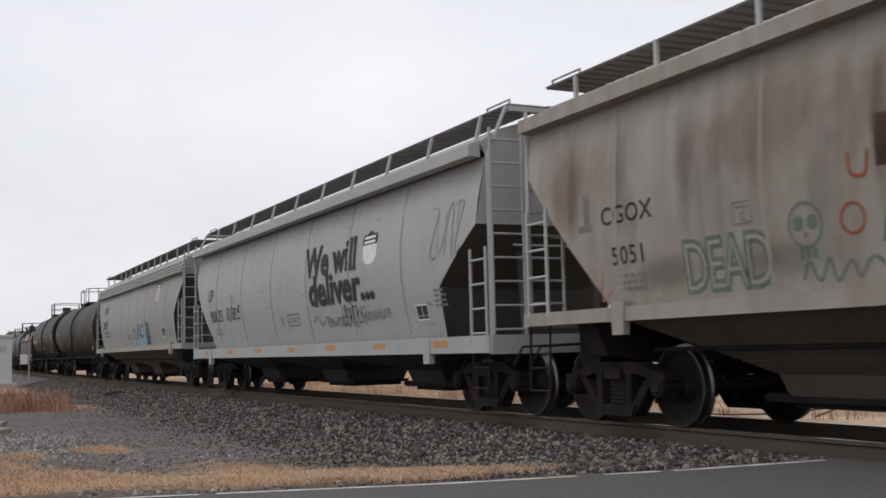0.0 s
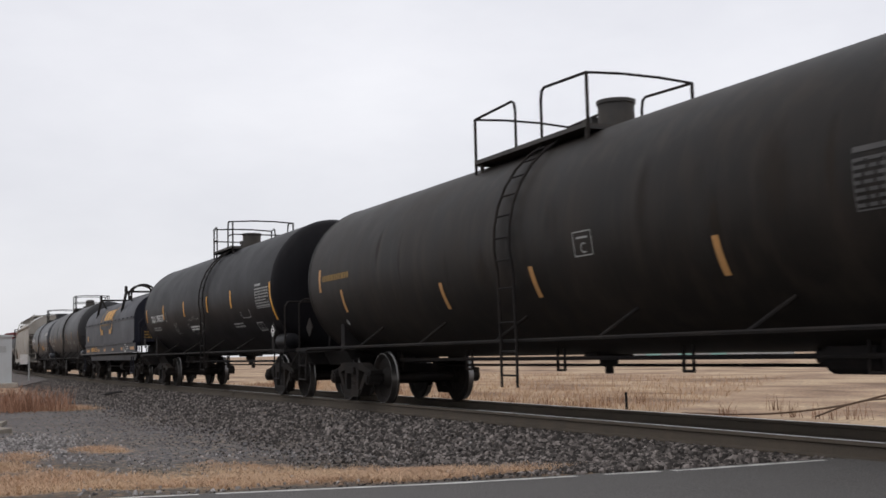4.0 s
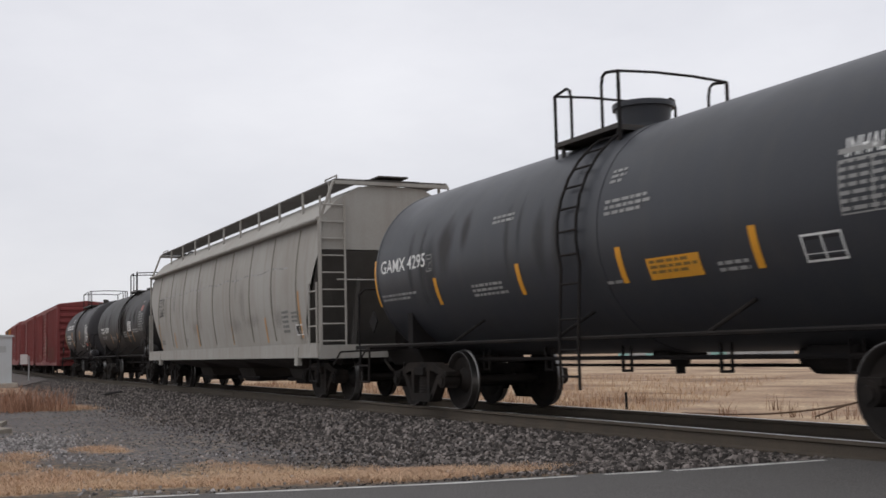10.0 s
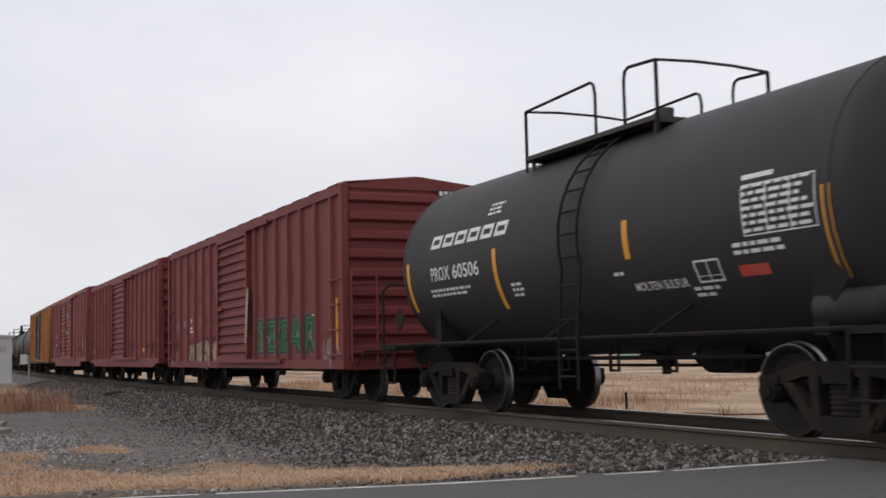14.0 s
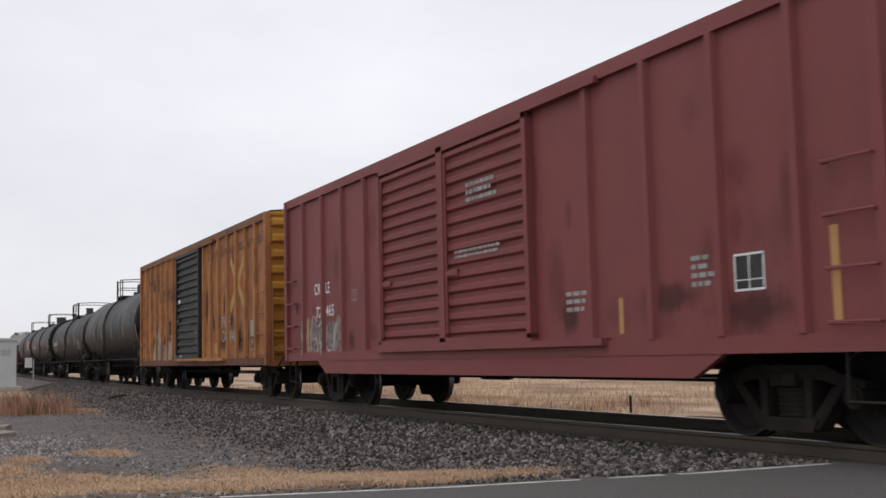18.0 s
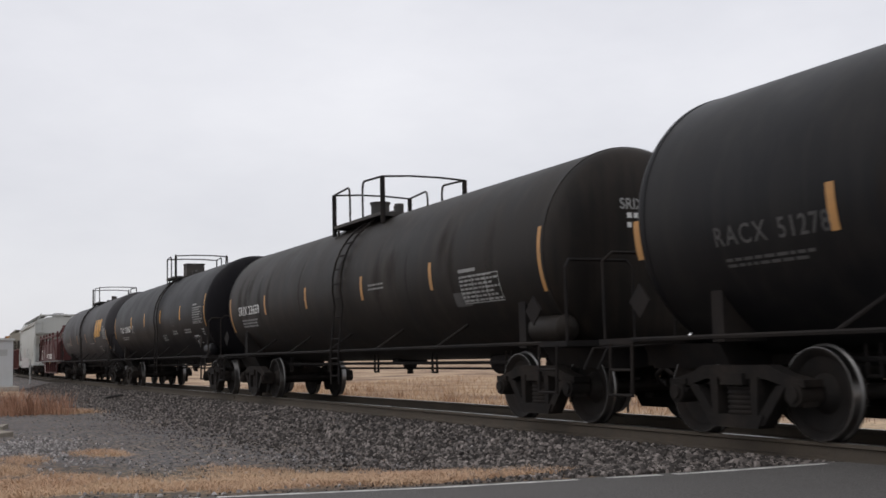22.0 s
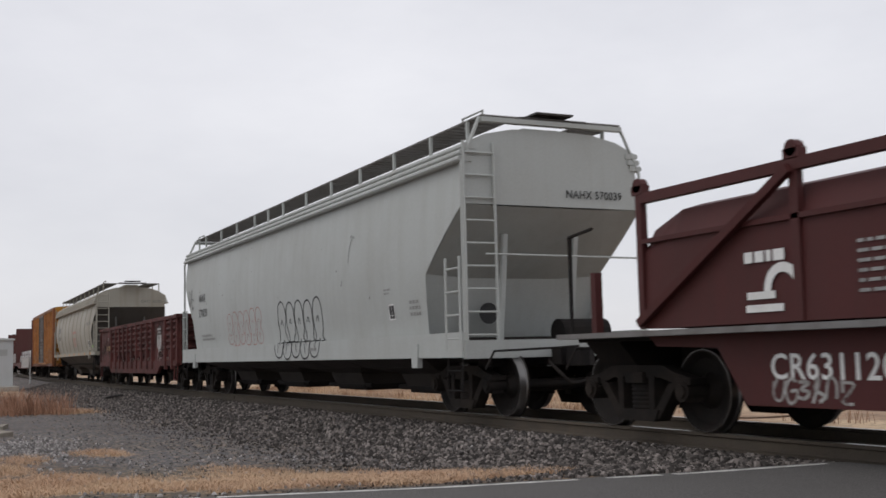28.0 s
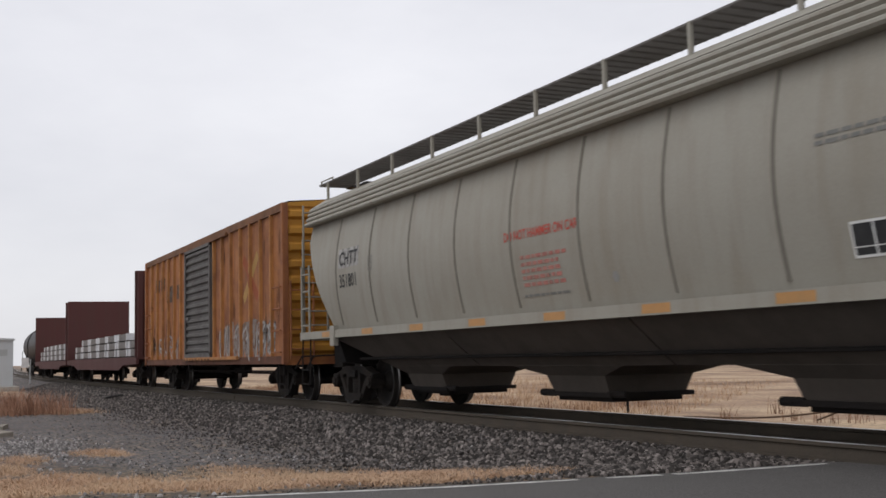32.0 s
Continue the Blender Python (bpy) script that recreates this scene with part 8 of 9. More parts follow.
    part("reflector", put(rect(0, 0.1, 0, 0.85), m(7.3, 1.1)), REFDULL, car, "yellow reflective strip")
    part("reflector", put(rect(0, 0.08, 0, 0.4), m(4.1, 1.1)), REFDULL, car, "yellow reflective strip")
    tag(car, m, -7.6, 1.8, 0.5, 0.3, 3, 0.03, 62, PATCHDARK, "dark marker tag")
    for x, z, w, h, r in ((0.6, 3.0, 0.9, 0.4, 3), (0.2, 2.25, 1.4, 0.18, 2), (3.0, 1.35, 0.5, 0.4, 3), (5.4, 1.5, 0.4, 0.5, 4)):
        small_print(car, lambda p, q, l=0.006: side(p, q, -1.66, l), x, z, w, h * 0.8, r, WHITEDIM, int(40 + 8 * x)) if x < 2.5 else small_print(car, m, x, z, w * 0.9, h * 0.7, r, WHITEDIM, int(40 + 8 * x))
    plate(car, lambda l: m(6.05, 1.45, l), 0.42, 0.36, BLACKINK, WHITE)
    # 15: yellow boxcar
    car, uc, a, m = C[15]
    spray(car, stroke([(0.11, 0.2), (0.11, 0.95)], 0.24), m, 4.4, 2.2, 0.006, ORANGEDULL, "logo_shape", "faded orange field of a painted cross")
    spray(car, stroke([(0.42, 0.35), (0.42, 0.8)], 0.38), m, 4.4, 2.2, 0.0062, ORANGEDULL, "logo_shape", "faded orange field of a painted cross")
    spray(car, stroke([(0.93, 0.35), (0.93, 0.8)], 0.38), m, 4.4, 2.2, 0.0062, ORANGEDULL, "logo_shape", "faded orange field of a painted cross")
    spray(car, stroke([(1.24, 0.2), (1.24, 0.95)], 0.24), m, 4.4, 2.2, 0.006, ORANGEDULL, "logo_shape", "faded orange field of a painted cross")
    spray(car, stroke([(0, 1.2), (1.35, -0.05)], 0.2), m, 4.4, 2.2, 0.0085, PALEYEL, "logo_shape", "pale yellow arm of a painted cross")
    spray(car, stroke([(0, -0.05), (1.35, 1.2)], 0.2), m, 4.4, 2.2, 0.0092, PALEYEL, "logo_shape", "pale yellow arm of a painted cross")
    spray(car, text_shape("The nationwide boxcar pool", 0.29, 1.12), m, 1.95, 3.55, 0.008, LOGOGREY, "lettering", 'faded dark lettering "The nationwide boxcar pool"')
    for k, (x, z, w, h) in enumerate(((-6.2, 3.2, 0.42, 0.36), (-5.65, 3.2, 0.55, 0.38), (-4.98, 3.2, 0.2, 0.5), (-4.65, 3.2, 0.22, 0.62), (-4.5, 2.75, 0.6, 0.42), (-3.7, 2.75, 0.62, 0.36), (-2.9, 2.75, 0.7, 0.38))):
        spray(car, moved(rect(0, w, 0, h), 0, 0, 0.2), m, x, z, 0.006, LOGOGREY, "logo_shape", "faded dark logo block")
    letters(car, "FREE", 0.27, m(3.45, 1.74), CHALK, 'white sprayed writing "FREE"', 1.1)
    letters_fit(car, "CAVEMAN", 0.27, 1.4, m(3.53, 1.38), CHALK, 'white sprayed writing "CAVEMAN"')
    stencil(car, rect(0, 0.45, 0, 0.38), m(6.2, 1.45), GREYFADE, "grey paint patch", "paint_patch")
    stencil(car, rect(0, 0.4, 0, 0.3), m(6.25, 1.1), CHALKDIM, "pale paint patch", "paint_patch")
    stencil(car, rect(0, 0.5, 0, 0.25), m(2.7, 1.1), PALEYEL, "pale yellow patch", "paint_patch")
    rng = random.Random(72)
    for x, w, h, tone in ((-5.6, 0.75, 0.62, CREAM), (-4.95, 0.6, 1.15, CHALK), (-4.5, 0.75, 0.8, CHALKDIM), (-3.75, 0.6, 0.72, CHALK), (-3.2, 0.75, 0.9, CREAM), (-2.55, 0.5, 0.6, CHALKDIM)):
        top = [(w * k / 6, h * rng.uniform(0.35, 1.0)) for k in range(7)]
        spray(car, Shape().add([(0, 0, 0), (w, 0, 0)] + [(p, q, 0) for p, q in reversed(top)], [tuple(range(9))]), m, x, 0.96, 0.006, tone, "graffiti", "ragged pale spray paint")
        spray(car, scrawl(w, h * 0.6, 2, 0.03, int(10 * w + 7 * h)), m, x, 0.98, 0.009, GREYFADE, "graffiti")
    stencil(car, rect(0, 0.5, 0, 0.4), m(-5.15, 1.2, 0.012), CREAM, "pale yellow patch", "paint_patch")
    stencil(car, rect(0, 0.62, 0, 0.42), m(-3.2, 1.72), PATCHINK, "dark paint patch", "paint_patch")
    md = lambda x, z, lift=0.006: side(x, z, -1.645, lift)
    rng = random.Random(73)
    for k in range(12):
        x, z, w = rng.uniform(-1.3, 0.9), 1.25 + 0.215 * rng.randint(0, 3), rng.uniform(0.05, 0.16)
        stencil(car, rect(0, w, 0, rng.uniform(0.03, 0.06)), md(x, z, 0.012), GREYFADE2 if k % 4 else CHALKDIM, "", "paint_patch")
    for x, z, tall in ((-1.1, 1.42, 0.3), (-0.75, 1.4, 0.38), (0.1, 1.7, 0.26), (0.55, 1.45, 0.24), (-0.2, 1.38, 0.2)):
        stencil(car, stroke(curve_through([(0, 0), (0.06, tall * 0.5), (0.02, tall), (0.12, tall * 0.9)]), 0.014), md(x, z, 0.05), CHALKDIM, "", "scrape")
    stencil(car, stroke(curve_through([(0, 0.3), (0.16, 0.32), (0.2, 0.2), (0.1, 0.0)]), 0.045), md(1.0, 1.42, 0.05), CHALKDIM, "pale paint stroke", "graffiti")
    stencil(car, rect(0, 0.3, 0, 0.07), md(-0.95, 1.02, 0.05), GREYFADE, "", "small_print")
    wear(car, m, 88, 9, (REDSTAIN, GRIMEDARK, YELLOWSTAIN), 1.6, 3.4, 1.0, 3.5, (0.08, 0.35), (0.4, 1.3))
    tag(car, m, 1.95, 1.25, 0.7, 0.55, 2, 0.022, 89, CHALKDIM, "thin pale sprayed scrawl")
    stencil(car, rect(0, 0.24, 0, 0.1), md(-1.3, 2.6), WHITE, "white notice", "notice")
    rng = random.Random(16)
    for k in range(60):
        x, z = rng.uniform(-7.3, 6.9), rng.uniform(1.1, 3.6)
        if -1.9 < x < 1.5:
            continue
        p0 = [(0, 0)]
        for j in range(rng.randint(3, 7)):
            p0.append((p0[-1][0] + rng.uniform(-0.07, 0.07), p0[-1][1] - rng.uniform(0.03, 0.12)))
        part("rust_scratch", put(stroke(p0, rng.uniform(0.012, 0.035)), m(x, z, 0.005)), PATCHINK, car)
    rng = random.Random(15)
    for k in range(46):
        x, z = rng.uniform(-7.4, 6.8), rng.uniform(1.3, 3.0)
        if -1.9 < x < 1.5:
            continue
        tone = RUSTWASH if k % 3 else PATCHDARK
        part("rust_spot", put(rect(0, rng.uniform(0.08, 0.3), 0, rng.uniform(0.4, 1.4)), m(x, z - 0.3, 0.004)), tone, car)
    # 16
    car, uc, a, m = C[16]
    letters(car, "RACX", 0.19, m(-5.7, 1.92), GREYFADE2, 'faded grey lettering "RACX"', 0.9, 1.15)
    letters(car, "51278", 0.19, m(-4.8, 1.92), GREYFADE2, 'faded grey lettering "51278"', 0.85, 1.1)
    table(car, m, 5.5, 1.85, 1.2, 0.46, GREYFADE2, 38)
    plate(car, lambda l: m(5.3, 1.6, l), 0.55, 0.24, BLACKINK, GREYFADE2)
    small_print(car, m, -5.6, 1.68, 1.2, 0.12, 2, GREYFADE2, 39)
    letters(car, "RACX", 0.1, m(6.4, 2.75), WHITEDIM, 'faded white lettering "RACX"')
    # 17
    car, uc, a, m = C[17]
    letters_fit(car, "SRIX 23659", 0.20, 1.74, m(-6.79, 1.98), WHITE, 'white lettering "SRIX 23659"')
    letters_fit(car, "SRIX 23659", 0.14, 0.9, on_head(car, -0.4, 2.75), WHITEDIM, 'white lettering "SRIX 23659"')
    stencil(car, bars(0.6, 0.25, 2, 7), on_head(car, -0.3, 2.45), WHITE, "", "small_print")
    small_print(car, m, -6.6, 1.66, 1.3, 0.22, 3, WHITEDIM, 40)
    table(car, m, 5.3, 1.65, 1.2, 0.42, WHITEDIM, 41)
    stencil(car, smooth_strip(rect(0, 0.5, 0, 0.22)), m(5.0, 1.62, 0.004), GREYFADE2, "", "paint_patch")
    for z in (2.35, 2.42):
        small_print(car, m, 1.75, z - 0.3, 0.9, 0.05, 1, WHITEDIM, 42)
    # 18
    car, uc, a, m = C[18]
    letters_fit(car, "TILX", 0.20, 0.80, m(-5.96, 2.02), WHITE, 'white lettering "TILX"')
    letters_fit(car, "253637", 0.20, 1.18, m(-4.98, 2.02), WHITE, 'white lettering "253637"')
    datum(car, m, -3.5, 1.98, 0.3, 0.24, WHITE)
    table(car, m, 6.4, 1.96, 1.1, 0.46, GREYFADE, 43)
    plate(car, lambda l: m(6.0, 1.42, l), 0.6, 0.25, BLACKINK, WHITE)
    for x, z, w, r in ((-5.8, 1.72, 1.5, 2), (1.7, 1.55, 0.7, 3), (3.4, 1.7, 0.6, 2), (5.0, 1.7, 0.9, 2), (7.2, 1.6, 0.3, 3)):
        small_print(car, m, x, z, w, 0.075 * r, r, WHITEDIM, int(90 + 5 * x))
    for x in (3.3, 3.62):
        stencil(car, smooth_strip(merge(ring(0.2, 0.24, 0.03), rect(0.05, 0.15, 0.1, 0.14))), m(x, 1.98), GREYFADE2, "pale smudged mark", "graffiti")
    # 19
    car, uc, a, m = C[19]
    for k, outline in enumerate((((0, 0), (0.62, 0), (0.5, 0.72), (0.2, 0.72)), ((0, 0.06), (0.1, 0), (0.66, 0), (0.66, 0.66), (0.56, 0.72), (0, 0.72)), ((0.06, 0), (0.3, 0), (0.3, 0.22), (0.62, 0.22), (0.66, 0.72), (0.06, 0.72)))):
        sh = Shape()
        for b in range(8):
            band = clip_between(Shape().add([(q, p, 0) for p, q in outline], [tuple(range(len(outline)))]), 0.09 * b, 0.09 * b + 0.09)
            sh.add([(q, p, 0) for p, q, _ in band.v], band.f)
        stencil(car, moved(sh, 0, 0, 0.3), m(4.70 + 0.69 * k, 2.05), LOGOYEL, "large slanted yellow logo block", "logo_shape")
    letters_fit(car, "SHPX 201213", 0.16, 1.75, m(-6.35, 1.82), WHITEDIM, 'white lettering "SHPX 201213"')
    table(car, m, 7.1, 1.92, 1.0, 0.44, WHITEDIM, 44)
    plate(car, lambda l: m(5.4, 1.44, l), 0.6, 0.24, BLACKINK, WHITEDIM)
    small_print(car, m, 2.9, 1.75, 1.3, 0.06, 1, WHITEDIM, 45)
    letters_fit(car, "SHPX 201213", 0.13, 1.0, on_head(car, 0.0, 2.62), WHITE, 'white lettering "SHPX 201213"')
    stencil(car, bars(0.6, 0.2, 2, 8), on_head(car, 0.2, 2.35), WHITEDIM, "", "small_print")
    for w, h, n, y, z, seed in ((0.95, 0.42, 3, -0.95, 2.52, 91), (1.5, 0.42, 5, -1.15, 2.12, 93)):
        part("graffiti", put(bubble(w, h, n, 0.03, seed), on_head(car, y, z)), GREYFADE, car, "pale grey swollen letters on the tank end")
    # 20: covered coil wagon
    car, uc, a = C[20]
    mc = lambda x, z, lift=0.006: side(x, z, -1.52, lift)
    for k in range(10):
        w = (0.17, 0.15, 0.05, 0.05, 0.16, 0.17, 0.06, 0.14, 0.13, 0.17)[k]
        h = 0.27 if k else 0.27
        x = 1.08 + (0, 0.22, 0.41, 0.50, 0.60, 0.81, 1.03, 1.14, 1.33, 1.51)[k]
        sh = ring(w, 0.27 if k not in (1,) else 0.18, 0.045) if k in (0, 1, 4, 5, 7, 9) else rect(0, w, 0, 0.27)
        stencil(car, sh, mc(x, 1.24, 0.01), WHITE, "white block of a maker's mark", "logo_shape")
    stencil(car, bars(0.62, 0.11, 1, 3, 0.95), mc(-4.1, 1.70, 0.01), WHITE, "white bars of a maker's mark", "logo_shape")
    stencil(car, stroke([(0.45 + 0.2 * math.cos(t), 0.18 + 0.2 * math.sin(t)) for t in [0.1 * i for i in range(0, 36)]], 0.09), mc(-4.05, 1.26, 0.01), WHITE, "white arc of a logo", "logo_shape")
    stencil(car, merge(rect(0, 0.5, 0, 0.07), rect(0.02, 0.4, 0.12, 0.19)), mc(-4.1, 1.24, 0.012), WHITE, "white bars of a logo", "logo_shape")
    stencil(car, stroke([(0.12 * math.cos(t), 0.13 * math.sin(t)) for t in [0.3 * i for i in range(22)]], 0.06), mc(0.46, 1.4, 0.01), WHITE, "white ring of a logo", "logo_shape")
    stencil(car, merge(bars(0.95, 0.09, 1, 6, 0.95), moved(rect(0, 1.1, 0, 0.02), 0, -0.05), moved(rect(0, 1.1, 0, 0.02), 0, -0.1)), mc(-0.75, 1.42, 0.01), WHITE, "white bars of a maker's mark", "logo_shape")
    stencil(car, bars(0.85, 0.5, 6, 7, 0.35), mc(-2.7, 1.3, 0.01), WHITEDIM, "small white print", "small_print")
    mw = lambda x, z, lift=0.006: side(x, z, -1.36, lift)
    letters(car, "CR631120", 0.23, mw(-4.0, 0.62), WHITE, 'white lettering "CR631120"', 1.0)
    tag(car, mw, -4.0, 0.42, 1.0, 0.2, 6, 0.03, 92, CHALK, "white scrawl")
    for x, w in ((-1.6, 0.9), (0.9, 0.5), (2.6, 1.3)):
        stencil(car, bars(w, 0.08, 1, int(10 * w)), mw(x, 0.72), WHITEDIM, "", "small_print")
    part("reflector", put(rect(0, 0.5, 0, 0.12), mc(1.1, 0.93)), REFDULL, car, "weathered yellow reflective strip")
    # 21
    car, uc, a, m = C[21]
    letters(car, "NAHX", 0.20, m(-7.05, 2.49), BLACKINK, 'black stencil lettering "NAHX"', 0.75, 1.15)
    letters(car, "570039", 0.21, m(-7.08, 2.08), BLACKINK, 'black stencil lettering "570039"', 0.85, 1.15)
    over_sill = lambda x, z, lift: (lambda p, q: m(x, z, lift)(p, q) if z + q > 1.24 else (x + p, -1.61 - lift, z + q))
    part("graffiti", put(bubble(2.85, 1.16, 5, 0.032, 95), over_sill(0.0, 0.94, 0.006)), BLACKINK, car, "black sprayed outlines of swollen letters")
    part("graffiti", put(bubble(3.0, 0.8, 6, 0.02, 97), over_sill(-4.2, 1.28, 0.006)), REDFADE, car, "thin red sprayed outlines of swollen letters")
    for way in ([(0.1, 0.1), (0.0, 0.35), (0.1, 0.48), (0.18, 0.3), (0.15, 0.02), (0.3, 0.2), (0.42, 0.5), (0.3, 0.42), (0.35, 0.2), (0.5, 0.16)], [(0.3, 0.05), (0.42, 0.14), (0.35, 0.24), (0.72, 0.2)], [(0.45, -0.04), (0.55, 0.06), (0.5, -0.1), (0.62, 0.02)]):
        spray(car, stroke(curve_through(way, 4), 0.028), m, -8.3, 2.38, 0.008, GREYINK, "graffiti", "dark looping scrawl")
    plate(car, lambda l: m(6.15, 1.5, l), 0.24, 0.26, BLACKINK, WHITE)
    small_print(car, m, 6.0, 1.9, 0.3, 0.12, 2, GREYFADE, 46)
    small_print(car, m, 7.0, 1.5, 0.4, 0.28, 3, GREYFADE, 47)
    small_print(car, m, -6.9, 1.4, 1.4, 0.2, 2, GREYFADE, 48)
    stencil(car, stroke(curve_through([(0, 0), (0.05, 0.25), (0.2, 0.45), (0.28, 0.4)]), 0.02), m(4.4, 2.6), GREYINK, "", "scrape")
    stencil(car, bars(0.62, 0.11, 1, 5), side(2.2, 1.0, -1.61), GREYFADE, "", "small_print")
    letters(car, "NAHX 570039", 0.12, front(0.2, 3.22, a - 0.05), BLACKINK, 'grey lettering "NAHX 570039"', 0.9)
    # the hole isn't cut: its dark inside is painted as a black disc
    part("manhole", put(dot(0.17, 14), front(-0.45, 1.55, a - 1.34 - 0.06)), BLACKINK, car, "flat black disc for a dark round opening")
    rng = random.Random(19)
    for k in range(30):
        part("chip", put(dot(rng.uniform(0.012, 0.03), 7), m(rng.uniform(-8, 7), rng.uniform(1.4, 3.5))), GREYINK, car)
    # 22
    car, uc, a = C[22]
    mg = lambda x, z, lift=0.006: side(x, z, -1.52, lift)
    shield(car, lambda x, z, l=0.006: mg(x, z, l), 4.65, 1.27, 0.68, 0.86, PATCHINK, CHALK)
    wear(car, mg, 61, 12, (GRIMEDARK, PATCHDARK, GRIMEDARK, REDDUST), 4.15, 6.05, 0.9, 2.15, (0.15, 0.6), (0.25, 0.8))
    wear(car, mg, 62, 14, (GRIMEDARK, PATCHDARK, REDDUST), -7.6, -4.75, 0.9, 2.15, (0.15, 0.7), (0.25, 0.8))
    wear(car, mg, 63, 60, (GRIMEDARK, REDDUST, GRIMEDARK), -4.6, 7.6, 0.93, 1.24, (0.15, 0.7), (0.1, 0.28))
    stencil(car, stroke(curve_through([(0.5, 0.42), (0.1, 0.38), (0.02, 0.05), (0.3, 0.0), (0.3, 0.16), (0.6, 0.2)]), 0.03), mg(4.78, 0.84, 0.012), CHALK, "pale sprayed hook", "graffiti")
    letters(car, "64", 0.2, mg(-6.1, 1.38), LOGODIM, 'faded lettering "64"', 1.0)
    stencil(car, bars(0.7, 0.2, 1, 6, 0.9), mg(-5.6, 1.38), LOGODIM, "faded numbers as bars", "small_print")
    stencil(car, ring(0.16, 0.14, 0.03), mg(-5.75, 1.78), CHALK, "", "stencil_mark")
    for x in (-1.9, 0.3, 1.3, 3.2, 6.4):
        stencil(car, bars(0.35, 0.1, 2, int(30 + 3 * x)), mg(x, 0.95, 0.06), CHALKDIM, "", "small_print")
    # 23
    car, uc, a, m = C[23]
    letters(car, "CHTT", 0.24, m(-6.5, 2.58, 0.010), BLACKINK, 'black lettering "CHTT"', 0.95)
    stencil(car, rect(-0.06, 0.95, -0.05, 0.3), m(-6.5, 2.58, 0.005), CHALK, "pale repainted panel", "paint_patch")
    letters(car, "351801", 0.23, m(-6.52, 2.18), BLACKINK, 'black lettering "351801"', 0.85)
    datum(car, m, -5.1, 2.4, 0.2, 0.24, GREYINK)
    letters_fit(car, "DO NOT HAMMER ON CAR", 0.12, 1.8, m(-0.23, 2.38), RED, 'red lettering "DO NOT HAMMER ON CAR"')
    small_print(car, m, 0.15, 1.72, 1.15, 0.44, 5, REDFADE, 49)
    small_print(car, m, 0.1, 1.60, 1.2, 0.06, 1, GREYINK, 50)
    plate(car, lambda l: m(5.7, 1.64, l), 0.5, 0.31, BLACKINK, WHITE)
    small_print(car, m, 5.4, 2.62, 1.9, 0.14, 2, GREYINK, 51)
    stencil(car, rect(0, 0.24, 0, 0.16), m(6.9, 1.55), LIME, "lime green patch", "paint_patch")
    small_print(car, m, 6.3, 1.6, 0.4, 0.2, 3, GREYFADE, 52)
    stencil(car, moved(dot(0.07, 6), 0, 0), m(2.2, 1.75), GREYFADE, "", "stencil_mark")
    sill_reflectors(car, a, 1.30, REFDULL, -1.6, 8, 0.5, 0.1)
    letters(car, "CHTT 351801", 0.11, front(0.4, 3.55, a - 0.42), GREYINK, 'grey lettering "CHTT 351801"')
    # 24
    car, uc, a, m = C[24]
    tag(car, m, 2.0, 0.98, 4.9, 0.8, 7, 0.07, 99, CHALK, "pale sprayed letters", CHALKDIM)
    tag(car, m, -6.4, 0.98, 3.5, 0.6, 5, 0.06, 100, CHALK, "pale sprayed letters")
    for k, (x, z, w, h) in enumerate(((-6.0, 3.1, 0.4, 0.4), (-5.2, 3.1, 0.4, 0.4), (-4.2, 2.7, 0.5, 0.5), (-3.1, 2.75, 0.5, 0.42))):
        spray(car, moved(rect(0, w, 0, h), 0, 0, 0.2), m, x, z, 0.006, LOGOGREY, "logo_shape", "faded dark logo block")
    spray(car, stroke([(0, 0.0), (1.2, 1.0)], 0.24), m, 4.4, 2.3, 0.006, PALEYEL, "logo_shape", "pale yellow arm of a painted cross")
    spray(car, stroke([(0, 1.0), (1.2, 0.0)], 0.24), m, 4.4, 2.3, 0.0085, ORANGEDULL, "logo_shape", "faded orange arm of a painted cross")


REDSTAIN = stain("dark_red_stain", (0.09, 0.026, 0.024), 0.2, 0.3, 2.0)
YELLOWSTAIN = stain("bright_ochre_scuff", (0.46, 0.19, 0.045), 0.4, 0.4, 2.0)
REDDUST = stain("pale_red_scuff", (0.27, 0.11, 0.10), 0.22, 0.35, 3.0)
GRIMEDARK = stain("dark_grime", (0.05, 0.03, 0.027), 0.45, 0.5, 3.0)
GRIMESOFT = stain("soft_grime", (0.17, 0.15, 0.125), 0.16, 0.12, 3.0)
RUSTSOFT = stain("soft_rust", (0.25, 0.17, 0.11), 0.2, 0.15, 3.0)
TANKDUST = stain("pale_tank_dust", (0.055, 0.05, 0.046), 0.3, 0.15, 2.0)
TANKRUST = stain("rust_on_tank", (0.055, 0.036, 0.026), 0.16, 0.2, 3.0)
TANKSTREAK = stain("brown_tank_streak", (0.045, 0.033, 0.024), 0.35, 0.12, 3.0)
GREENDARK = worn(material("dark_green_spray", (0.02, 0.10, 0.035), 0.6, 0.0, (0.02, 0.05, 0.03), 0.5, 0, 3, 0), 0.2, 4.0)
LOGOGREY = worn(material("faded_dark_logo", (0.10, 0.075, 0.06), 0.75, 0.0, (0.2, 0.1, 0.06), 0.5, 0, 3, 0), 0.5, 5.0)
CREAM = worn(material("cream_spray", (0.44, 0.38, 0.29), 0.8, 0.0, (0.25, 0.18, 0.13), 0.6, 0, 3, 0), 0.5, 5.0)
PATCHINK = worn(material("dark_spray", (0.07, 0.045, 0.04), 0.8, 0.0, (0.03, 0.02, 0.02), 0.5, 0, 3, 0), 0.5)
RUSTWASH = stain("rust_wash", (0.24, 0.125, 0.075), 0.28, 0.45, 1.4)
GRIME = stain("grime_streak", (0.15, 0.125, 0.10), 0.3, 0.1, 4)
